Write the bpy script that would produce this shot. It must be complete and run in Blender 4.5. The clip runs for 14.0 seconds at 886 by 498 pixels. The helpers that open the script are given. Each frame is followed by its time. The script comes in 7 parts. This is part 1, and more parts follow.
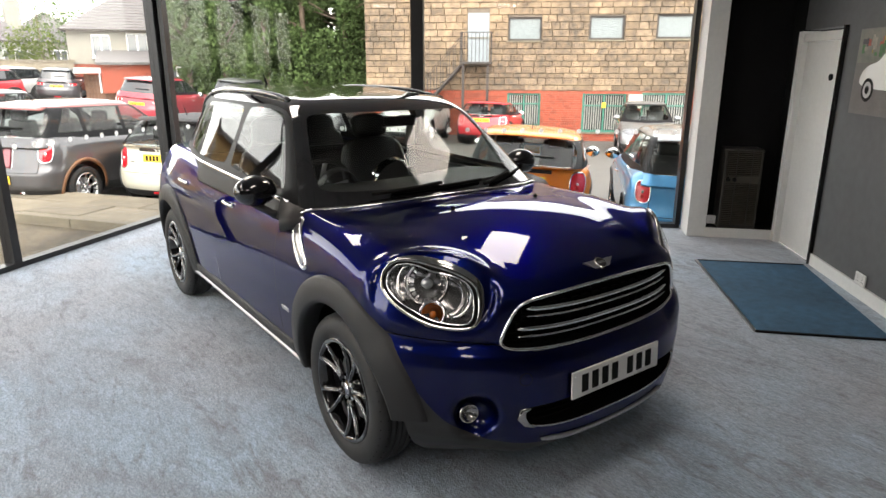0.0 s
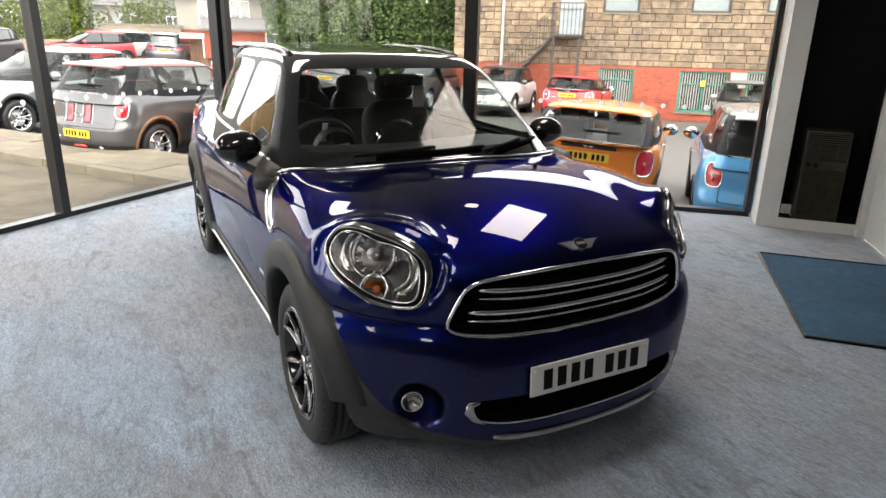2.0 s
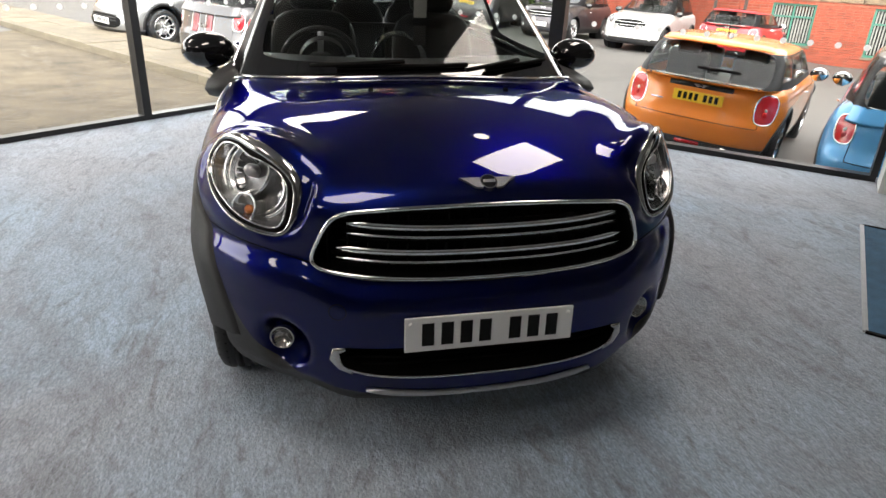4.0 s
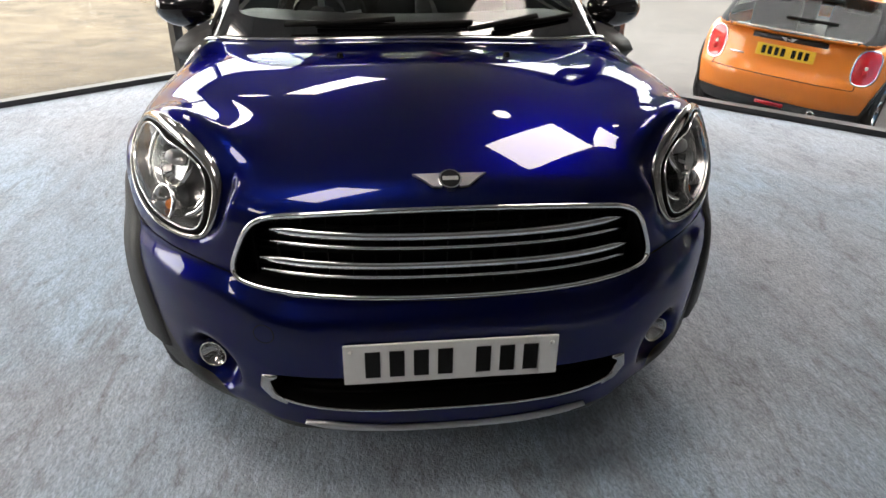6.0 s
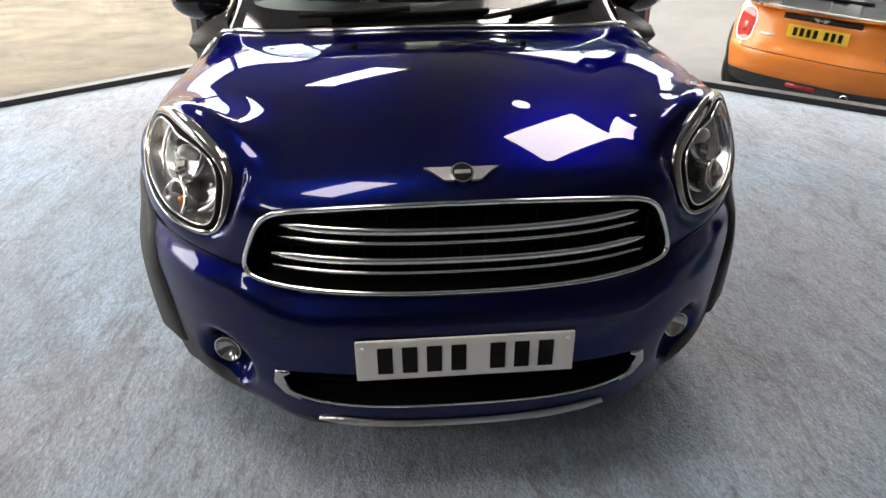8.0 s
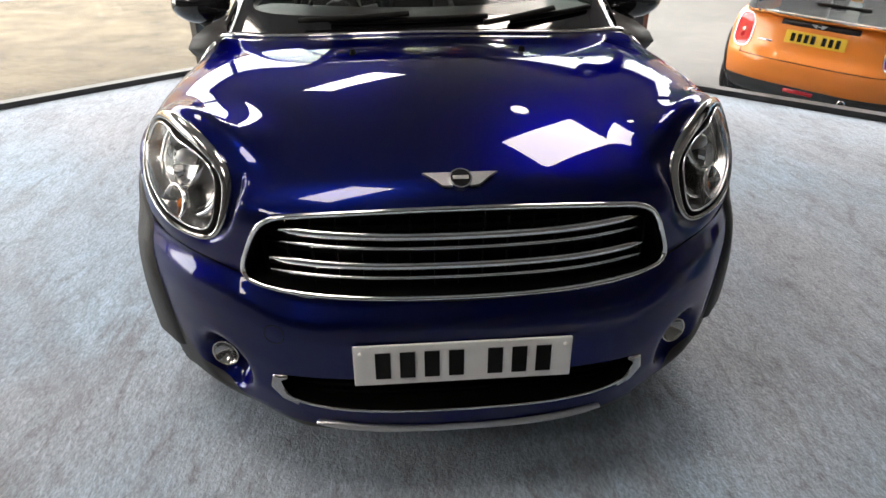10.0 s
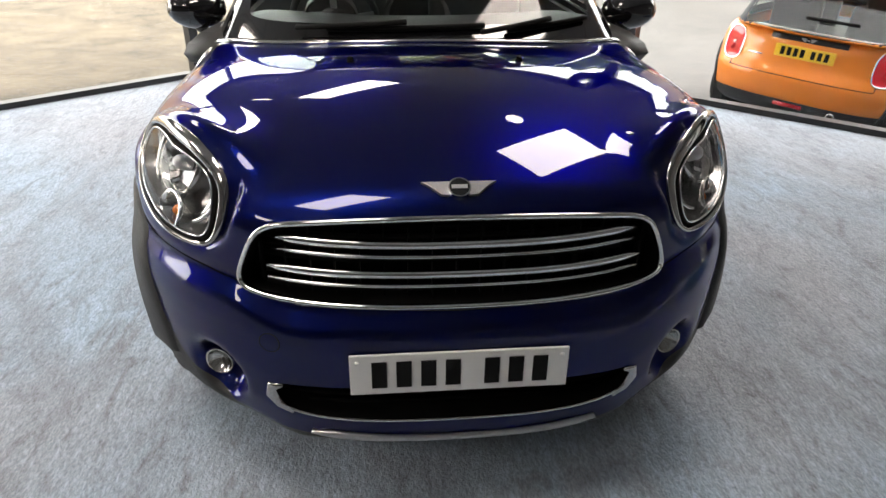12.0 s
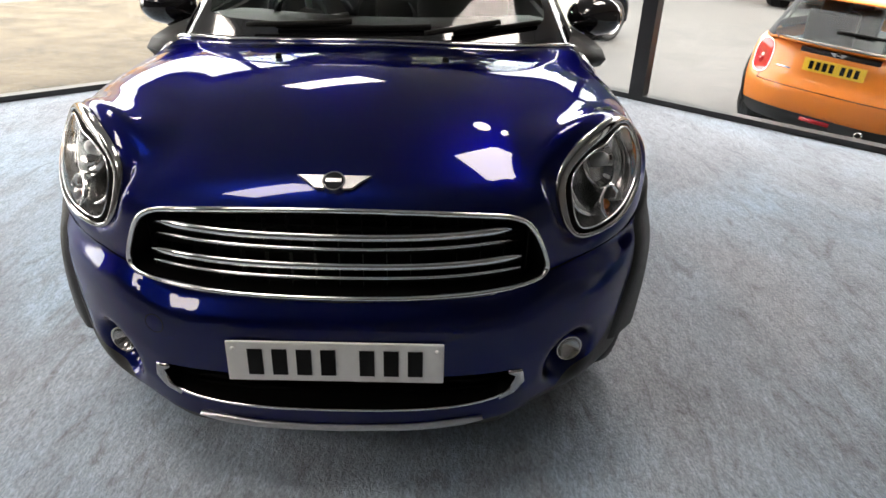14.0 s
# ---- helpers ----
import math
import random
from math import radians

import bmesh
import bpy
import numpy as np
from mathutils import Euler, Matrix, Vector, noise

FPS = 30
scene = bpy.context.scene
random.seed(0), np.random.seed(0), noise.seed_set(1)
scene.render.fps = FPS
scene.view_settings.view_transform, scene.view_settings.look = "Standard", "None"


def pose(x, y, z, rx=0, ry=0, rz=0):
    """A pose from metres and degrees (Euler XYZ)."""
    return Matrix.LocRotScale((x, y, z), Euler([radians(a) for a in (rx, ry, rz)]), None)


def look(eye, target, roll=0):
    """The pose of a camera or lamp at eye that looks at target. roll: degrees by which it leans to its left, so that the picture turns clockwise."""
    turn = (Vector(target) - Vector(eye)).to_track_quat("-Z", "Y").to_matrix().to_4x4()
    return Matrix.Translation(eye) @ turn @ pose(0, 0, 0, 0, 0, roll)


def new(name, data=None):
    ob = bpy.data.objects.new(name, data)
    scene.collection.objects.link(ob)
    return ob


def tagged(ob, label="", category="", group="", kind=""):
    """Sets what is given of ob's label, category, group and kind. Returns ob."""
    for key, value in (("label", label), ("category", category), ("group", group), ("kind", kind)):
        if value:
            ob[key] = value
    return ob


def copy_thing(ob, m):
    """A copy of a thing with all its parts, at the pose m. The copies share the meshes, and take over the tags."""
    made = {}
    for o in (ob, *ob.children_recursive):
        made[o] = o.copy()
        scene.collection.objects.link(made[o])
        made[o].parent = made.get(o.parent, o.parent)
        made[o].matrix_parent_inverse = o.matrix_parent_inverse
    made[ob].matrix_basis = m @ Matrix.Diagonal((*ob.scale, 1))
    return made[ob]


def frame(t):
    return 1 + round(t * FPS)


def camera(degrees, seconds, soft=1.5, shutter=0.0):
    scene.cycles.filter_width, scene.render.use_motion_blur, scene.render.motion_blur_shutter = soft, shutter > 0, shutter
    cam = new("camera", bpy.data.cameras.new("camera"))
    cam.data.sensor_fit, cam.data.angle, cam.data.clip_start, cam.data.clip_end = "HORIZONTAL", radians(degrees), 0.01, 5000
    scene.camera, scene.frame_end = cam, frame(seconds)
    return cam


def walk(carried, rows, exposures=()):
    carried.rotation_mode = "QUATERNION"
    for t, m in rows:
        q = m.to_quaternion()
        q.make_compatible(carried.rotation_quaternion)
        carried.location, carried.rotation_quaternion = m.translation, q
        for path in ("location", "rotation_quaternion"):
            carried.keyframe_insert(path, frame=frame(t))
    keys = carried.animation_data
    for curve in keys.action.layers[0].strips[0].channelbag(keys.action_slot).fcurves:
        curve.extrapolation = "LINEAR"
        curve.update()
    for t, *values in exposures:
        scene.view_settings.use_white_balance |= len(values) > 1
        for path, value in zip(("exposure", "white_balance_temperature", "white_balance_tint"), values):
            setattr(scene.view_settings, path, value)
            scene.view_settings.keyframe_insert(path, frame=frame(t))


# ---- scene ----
cam = camera(68.6, 14.0)
PATH = [
    (0, (-1.965, -2.318, 1.68), (-0.833, -0.762, 1.132), 0.1),
    (0.5, (-1.918, -2.333, 1.66), (-0.83, -0.746, 1.114), 0.2),
    (1, (-1.805, -2.319, 1.635), (-0.763, -0.708, 1.071), 0.5),
    (1.5, (-1.619, -2.313, 1.608), (-0.647, -0.669, 1.018), 0.9),
    (2, (-1.422, -2.36, 1.592), (-0.534, -0.68, 0.97), 1.3),
    (2.5, (-1.172, -2.476, 1.586), (-0.376, -0.764, 0.927), 1.8),
    (3, (-0.986, -2.485, 1.55), (-0.297, -0.744, 0.847), 2.3),
    (3.5, (-0.769, -2.426, 1.521), (-0.201, -0.668, 0.755), 2.5),
    (4, (-0.564, -2.381, 1.504), (-0.108, -0.615, 0.683), 2.7),
    (6.5, (-0.163, -2.005, 1.484), (0.03, -0.266, 0.515), 0.6),
    (7, (-0.151, -2.003, 1.487), (0.017, -0.266, 0.51), 0.1),
    (7.5, (-0.146, -2.01, 1.492), (0.009, -0.278, 0.505), -0.0),
    (8, (-0.154, -2.013, 1.485), (-0.01, -0.28, 0.497), -0.2),
    (10.5, (-0.153, -2.014, 1.494), (-0.001, -0.273, 0.52), 0.2),
    (11, (-0.157, -2.017, 1.497), (-0.001, -0.273, 0.531), 0.4),
    (11.5, (-0.165, -2.015, 1.496), (0.002, -0.268, 0.537), 0.7),
    (12, (-0.172, -2.007, 1.493), (0.01, -0.262, 0.533), 1.1),
    (12.5, (-0.181, -1.984, 1.494), (-0.002, -0.239, 0.534), 1.4),
    (13, (-0.148, -1.97, 1.489), (-0.004, -0.222, 0.529), 1.6),
    (13.5, (0.029, -2.016, 1.499), (0.115, -0.258, 0.55), 1.7),
    (14, (0.229, -2.053, 1.488), (0.258, -0.292, 0.541), 1.7),
]
walk(cam, [(t, look(eye, target, roll)) for t, eye, target, roll in PATH], [(0.0, 2.88), (4.2, 2.96), (6.3, 3.31), (14.0, 3.38)])

# ---- light ----
world = bpy.data.worlds.new("overcast_sky")
scene.world = world
world.use_nodes = True
wn, wl = world.node_tree.nodes, world.node_tree.links
sky = wn.new("ShaderNodeTexSky")
sky.sky_type, sky.sun_disc = "NISHITA", False
sky.sun_elevation, sky.sun_rotation = radians(60), radians(200)
sky.air_density, sky.dust_density, sky.ozone_density = 1.0, 1.0, 1.0
grey_sky = wn.new("ShaderNodeHueSaturation")
grey_sky.inputs["Saturation"].default_value = 0.16
wl.new(sky.outputs[0], grey_sky.inputs["Color"])
warm = wn.new("ShaderNodeMixRGB")
warm.blend_type = "MULTIPLY"
warm.inputs[0].default_value, warm.inputs[2].default_value = 1.0, (1.05, 1.0, 0.92, 1)
wl.new(grey_sky.outputs[0], warm.inputs[1])
wl.new(warm.outputs[0], wn["Background"].inputs["Color"])
wn["Background"].inputs["Strength"].default_value = 0.195
sun_data = bpy.data.lights.new("sun", "SUN")
sun_data.energy, sun_data.angle, sun_data.color = 0.28, radians(40), (1.0, 0.97, 0.92)
sun = new("sun", sun_data)
sun.matrix_world = look((-20, -50, 60), (0, 0, 0))
PANEL_GLOW = 1.9

# ---- materials ----
def mat(name, color, rough=0.5, metal=0.0, var=0.0, scale=8.0, bump=0.0, bscale=120.0, coat=0.0, spec=0.5, second=None, stretch=(1, 1, 1), random_tone=0.0, dist=0.002):
    m = bpy.data.materials.new(name)
    m.use_nodes = True
    n, l = m.node_tree.nodes, m.node_tree.links
    b = n["Principled BSDF"]
    b.inputs["Base Color"].default_value = (*color, 1)
    b.inputs["Roughness"].default_value = rough
    b.inputs["Metallic"].default_value = metal
    b.inputs["Coat Weight"].default_value = coat
    b.inputs["Coat Roughness"].default_value = 0.015
    b.inputs["Coat IOR"].default_value = 1.42
    b.inputs["Specular IOR Level"].default_value = spec
    tc = n.new("ShaderNodeTexCoord")
    mp = n.new("ShaderNodeMapping")
    mp.inputs["Scale"].default_value = stretch
    l.new(tc.outputs["Object"], mp.inputs[0])
    col = None
    if var > 0:
        t1, t2 = n.new("ShaderNodeTexNoise"), n.new("ShaderNodeTexNoise")
        for t, s in ((t1, scale), (t2, scale * 9)):
            t.inputs["Scale"].default_value, t.inputs["Detail"].default_value = s, 5
            l.new(mp.outputs[0], t.inputs["Vector"])
        add = n.new("ShaderNodeMath")
        add.operation = "ADD"
        l.new(t1.outputs["Fac"], add.inputs[0])
        l.new(t2.outputs["Fac"], add.inputs[1])
        ramp = n.new("ShaderNodeMapRange")
        ramp.inputs["From Min"].default_value, ramp.inputs["From Max"].default_value = 0.7, 1.3
        l.new(add.outputs[0], ramp.inputs["Value"])
        mx = n.new("ShaderNodeMixRGB")
        lo = second if second else tuple(c * (1 - var) for c in color)
        hi = color if second else tuple(min(1, c * (1 + var)) for c in color)
        mx.inputs[1].default_value, mx.inputs[2].default_value = (*lo, 1), (*hi, 1)
        l.new(ramp.outputs[0], mx.inputs[0])
        col = mx.outputs[0]
        l.new(col, b.inputs["Base Color"])
    if random_tone > 0:
        oi = n.new("ShaderNodeObjectInfo")
        gi = n.new("ShaderNodeNewGeometry")
        sm = n.new("ShaderNodeMath")
        sm.operation = "ADD"
        l.new(oi.outputs["Random"], sm.inputs[0])
        l.new(gi.outputs["Random Per Island"], sm.inputs[1])
        fr = n.new("ShaderNodeMath")
        fr.operation = "FRACT"
        l.new(sm.outputs[0], fr.inputs[0])
        rg = n.new("ShaderNodeMapRange")
        rg.inputs["To Min"].default_value, rg.inputs["To Max"].default_value = 1 - random_tone, 1 + random_tone
        l.new(fr.outputs[0], rg.inputs["Value"])
        hs = n.new("ShaderNodeHueSaturation")
        l.new(rg.outputs[0], hs.inputs["Value"])
        if col:
            l.new(col, hs.inputs["Color"])
        else:
            hs.inputs["Color"].default_value = (*color, 1)
        l.new(hs.outputs[0], b.inputs["Base Color"])
    if bump > 0:
        tb = n.new("ShaderNodeTexNoise")
        tb.inputs["Scale"].default_value, tb.inputs["Detail"].default_value = bscale, 4
        l.new(mp.outputs[0], tb.inputs["Vector"])
        bp = n.new("ShaderNodeBump")
        bp.inputs["Strength"].default_value, bp.inputs["Distance"].default_value = bump, dist
        l.new(tb.outputs["Fac"], bp.inputs["Height"])
        l.new(bp.outputs[0], b.inputs["Normal"])
    return m


def paint(name, color, flake=0.5, rough=0.35, spec=0.5, edge=None):
    """Car paint under lacquer: fine metal flake below a clear coat."""
    m = mat(name, color, rough, flake, var=0.08, scale=900, coat=1.0, spec=spec)
    if edge:
        m.node_tree.nodes["Principled BSDF"].inputs["Specular Tint"].default_value = (*edge, 1)
    return m


def sheet_glass(name, tint=(1, 1, 1), gloss=1.0):
    """Thin clear glass: see-through, with a mirror film that grows at a slant."""
    m = bpy.data.materials.new(name)
    m.use_nodes = True
    n, l = m.node_tree.nodes, m.node_tree.links
    n.remove(n["Principled BSDF"])
    clear, shine, mixer, slant = n.new("ShaderNodeBsdfTransparent"), n.new("ShaderNodeBsdfGlossy"), n.new("ShaderNodeMixShader"), n.new("ShaderNodeLayerWeight")
    clear.inputs["Color"].default_value = (*tint, 1)
    shine.inputs["Roughness"].default_value = 0.0
    slant.inputs["Blend"].default_value = 0.5
    steep, film, up = n.new("ShaderNodeMath"), n.new("ShaderNodeMath"), n.new("ShaderNodeMath")
    steep.operation, steep.inputs[1].default_value = "POWER", 5.0
    film.operation, film.inputs[1].default_value, film.inputs[2].default_value = "MULTIPLY_ADD", 0.96, 0.04
    up.operation, up.inputs[1].default_value, up.use_clamp = "MULTIPLY", gloss, True
    l.new(slant.outputs["Facing"], steep.inputs[0])
    l.new(steep.outputs[0], film.inputs[0])
    l.new(film.outputs[0], up.inputs[0])
    l.new(up.outputs[0], mixer.inputs[0])
    l.new(clear.outputs[0], mixer.inputs[1])
    l.new(shine.outputs[0], mixer.inputs[2])
    l.new(mixer.outputs[0], n["Material Output"].inputs["Surface"])
    return m


def glow(name, color, strength):
    m = bpy.data.materials.new(name)
    m.use_nodes = True
    b = m.node_tree.nodes["Principled BSDF"]
    b.inputs["Base Color"].default_value = (*color, 1)
    b.inputs["Emission Color"].default_value = (*color, 1)
    b.inputs["Emission Strength"].default_value = strength
    return m


BLUE = paint("blue_metallic_paint", (0.0008, 0.0034, 0.060), 1.0, 0.34, 0.0, (0.05, 0.07, 0.50))
GLOSS_BLACK = mat("gloss_black", (0.006, 0.006, 0.007), 0.08, coat=1.0)
CLADDING = mat("black_grained_plastic", (0.013, 0.013, 0.014), 0.55, var=0.2, scale=20, bump=0.25, bscale=900)
DULL_BLACK = mat("dull_black_plastic", (0.004, 0.004, 0.004), 0.8, spec=0.12)
CHROME = mat("chrome", (0.82, 0.82, 0.82), 0.06, 1.0)
LAMP_CHROME = mat("shaded_chrome", (0.46, 0.45, 0.44), 0.10, 1.0)
BLACK_TRIM = mat("black_window_trim", (0.006, 0.006, 0.007), 0.45, spec=0.12)
SATIN = mat("satin_silver", (0.55, 0.55, 0.56), 0.32, 1.0, var=0.1, scale=30)
RUBBER = mat("tyre_rubber", (0.012, 0.012, 0.0125), 0.62, var=0.3, scale=14, bump=0.15, bscale=200)
CAR_GLASS = sheet_glass("car_glass", (0.76, 0.80, 0.78), 0.85)
LENS = sheet_glass("clear_lens", (0.95, 0.95, 0.95), 0.7)
TINTED = mat("dark_tinted_glass", (0.01, 0.012, 0.014), 0.03, coat=1.0)
FRONT_LAMP = mat("parked_headlamp", (0.16, 0.16, 0.17), 0.15, 0.5, coat=1.0, var=0.5, scale=18)
LAMP_HOUSING = mat("dark_lamp_housing", (0.30, 0.30, 0.305), 0.20, 0.85, var=0.3, scale=25)
AMBER = mat("amber_bulb", (0.50, 0.13, 0.02), 0.25, coat=1.0)
REFLECTOR = mat("lamp_reflector", (0.62, 0.62, 0.61), 0.14, 1.0, var=0.2, scale=40)
LEATHER = mat("black_leather", (0.014, 0.014, 0.0145), 0.5, var=0.25, scale=6, bump=0.2, bscale=160)
PLATE_WHITE = mat("plate_white", (0.78, 0.78, 0.76), 0.35, var=0.03, scale=5)
PLATE_YELLOW = mat("plate_yellow", (0.80, 0.52, 0.03), 0.35, var=0.05, scale=5)
INK = mat("black_ink", (0.008, 0.008, 0.008), 0.6, spec=0.12)
TAIL_RED = mat("red_lamp_glass", (0.55, 0.012, 0.02), 0.12, coat=1.0, var=0.25, scale=30)
WHITE_PAINT = mat("white_gloss_paint", (0.68, 0.68, 0.665), 0.35, var=0.05, scale=3, bump=0.05, bscale=60)
GREY_WALL = mat("dark_grey_wall_paint", (0.085, 0.088, 0.092), 0.6, var=0.12, scale=1.5, bump=0.1, bscale=150)
BLACK_WALL = mat("black_wall_paint", (0.005, 0.005, 0.0055), 0.7, spec=0.2, var=0.2, scale=2, bump=0.1, bscale=150)
FRAME_BLACK = mat("black_aluminium_frame", (0.016, 0.016, 0.018), 0.35, 0.4, var=0.15, scale=4)
SHOP_GLASS = sheet_glass("shop_window_glass", (0.97, 0.975, 0.97), 0.4)
CEILING_TILE = mat("ceiling_tile", (0.44, 0.44, 0.435), 0.85, var=0.06, scale=6, bump=0.2, bscale=140)
MANIFEST = mat("frosted_glass_sticker", (0.9, 0.9, 0.9), 0.6)
_n, _l = MANIFEST.node_tree.nodes, MANIFEST.node_tree.links
_t, _m = _n.new("ShaderNodeBsdfTranslucent"), _n.new("ShaderNodeMixShader")
_t.inputs["Color"].default_value = (0.62, 0.62, 0.62, 1)
_m.inputs[0].default_value = 0.6
_l.new(_n["Principled BSDF"].outputs[0], _m.inputs[1])
_l.new(_t.outputs[0], _m.inputs[2])
_l.new(_m.outputs[0], _n["Material Output"].inputs["Surface"])

# ---- geometry helpers ----
def mesh_part(name, verts, faces, material, parent=None, label="", smooth=True, normals=None):
    me = bpy.data.meshes.new(name)
    me.from_pydata(np.array(verts, float).reshape(-1, 3), [], faces)
    me.materials.append(material)
    me.polygons.foreach_set("use_smooth", [smooth] * len(me.polygons))
    if normals is not None:
        me.normals_split_custom_set_from_vertices(normals.tolist())
    ob = new(name, me)
    ob.parent = parent
    if label:
        ob["label"] = label
    return ob


def part(name, bm, material, parent=None, label="", smooth=False):
    """Links a bmesh as one mesh object under a thing or under a part."""
    me = bpy.data.meshes.new(name)
    bm.normal_update()
    bm.to_mesh(me)
    bm.free()
    me.materials.append(material)
    me.polygons.foreach_set("use_smooth", [smooth] * len(me.polygons))
    ob = new(name, me)
    ob.parent = parent
    if label:
        ob["label"] = label
    return ob


def thing(name, m, label, category, group="", kind=""):
    ob = new(name)
    ob.matrix_world = m
    return tagged(ob, label, category, group, kind)


def box(bm, size, m=None, bevel=0.0, segments=2):
    r = bmesh.ops.create_cube(bm, size=1, matrix=(m or Matrix()) @ Matrix.Diagonal((*size, 1)))
    if bevel > 0:
        edges = list({e for v in r["verts"] for e in v.link_edges})
        bmesh.ops.bevel(bm, geom=edges, offset=bevel, segments=segments, affect="EDGES", profile=0.5)
    return bm


def boxed(size, m=None, bevel=0.0, segments=2):
    return box(bmesh.new(), size, m, bevel, segments)


def slab(bm, a, b, z0, z1, thick, inward=0.0):
    """An upright board from plan point a to b, of that thickness, between two heights."""
    a, b = Vector((*a, 0)), Vector((*b, 0))
    d = b - a
    ang = math.atan2(d.y, d.x)
    mid = (a + b) / 2 + Vector((-math.sin(ang), math.cos(ang), 0)) * inward
    return box(bm, (d.length, thick, z1 - z0), Matrix.Translation((mid.x, mid.y, (z0 + z1) / 2)) @ Matrix.Rotation(ang, 4, "Z"))


def lut(xs, ys, soft=0.0):
    """A smooth curve through a few knots."""
    x = np.linspace(xs[0], xs[-1], 1500)
    y = np.interp(x, xs, ys)
    if soft > 0:
        k = max(1, int(soft / (x[1] - x[0])))
        w = np.hanning(2 * k + 3)
        w /= w.sum()
        y = np.convolve(np.pad(y, k + 1, mode="edge"), w, mode="valid")
    return lambda q: np.interp(q, x, y)


def smax(a, b, k):
    h = np.clip(0.5 + 0.5 * (a - b) / k, 0, 1)
    return b + (a - b) * h + k * h * (1 - h)


def smin(a, b, k):
    return -smax(-a, -b, k)


def step01(a, b, x):
    t = np.clip((x - a) / (b - a), 0, 1)
    return t * t * (3 - 2 * t)


def gradient(f, p, e=0.003):
    g = np.stack([f(*(p + np.eye(3)[i] * e).T) - f(*(p - np.eye(3)[i] * e).T) for i in range(3)], 1) / (2 * e)
    return g


def settle(f, p, rounds=3):
    for _ in range(rounds):
        g = gradient(f, p)
        p = p - (f(*p.T) / np.maximum((g * g).sum(1), 1e-3))[:, None] * g
    return p


def unit(v):
    return v / np.maximum(np.linalg.norm(v, axis=1, keepdims=True), 1e-9)


def nets(f, lo, hi, h):
    """A quad mesh on the surface f = 0 (naive surface nets)."""
    ax = [np.arange(lo[i], hi[i] + h, h) for i in range(3)]
    nx, ny, nz = map(len, ax)
    val = np.empty((nx, ny, nz), np.float32)
    yy, zz = np.meshgrid(ax[1], ax[2], indexing="ij")
    for s in range(0, nx, 16):
        xs = ax[0][s:s + 16]
        val[s:s + 16] = f(np.broadcast_to(xs[:, None, None], (len(xs), ny, nz)), np.broadcast_to(yy, (len(xs), ny, nz)), np.broadcast_to(zz, (len(xs), ny, nz)))
    inside = val < 0
    corners = [(i, j, k) for i in (0, 1) for j in (0, 1) for k in (0, 1)]
    count = sum(inside[i:nx - 1 + i, j:ny - 1 + j, k:nz - 1 + k].astype(np.int8) for i, j, k in corners)
    cells = np.argwhere((count > 0) & (count < 8))
    index = -np.ones((nx - 1, ny - 1, nz - 1), np.int64)
    index[tuple(cells.T)] = np.arange(len(cells))
    acc, num = np.zeros((len(cells), 3)), np.zeros(len(cells))
    for a in corners:
        for d in range(3):
            if a[d]:
                continue
            b = list(a)
            b[d] = 1
            va, vb = val[tuple((cells + a).T)], val[tuple((cells + b).T)]
            hit = (va < 0) != (vb < 0)
            t = np.where(hit, va / np.where(hit, va - vb, 1), 0)
            q = np.array(a, float) + t[:, None] * np.eye(3)[d]
            acc += q * hit[:, None]
            num += hit
    p = np.array(lo) + (cells + acc / num[:, None]) * h
    faces = []
    for d in range(3):
        u, v = (d + 1) % 3, (d + 2) % 3
        A, B = [slice(1, n - 1) for n in (nx, ny, nz)], [slice(1, n - 1) for n in (nx, ny, nz)]
        A[d], B[d] = slice(0, (nx, ny, nz)[d] - 1), slice(1, (nx, ny, nz)[d])
        ia, ib = inside[tuple(A)], inside[tuple(B)]
        for flip, m in ((False, ia & ~ib), (True, ~ia & ib)):
            c = np.argwhere(m)
            if not len(c):
                continue
            c = c + [0 if i == d else 1 for i in range(3)]
            q = []
            for du, dv in ((0, 0), (1, 0), (1, 1), (0, 1)):
                cc = c.copy()
                cc[:, u] -= 1 - du
                cc[:, v] -= 1 - dv
                q.append(index[tuple(cc.T)])
            q = np.stack(q, 1)
            faces.append(q[:, ::-1] if flip else q)
    faces = np.concatenate(faces)
    return settle(f, p), faces[(faces >= 0).all(1)]


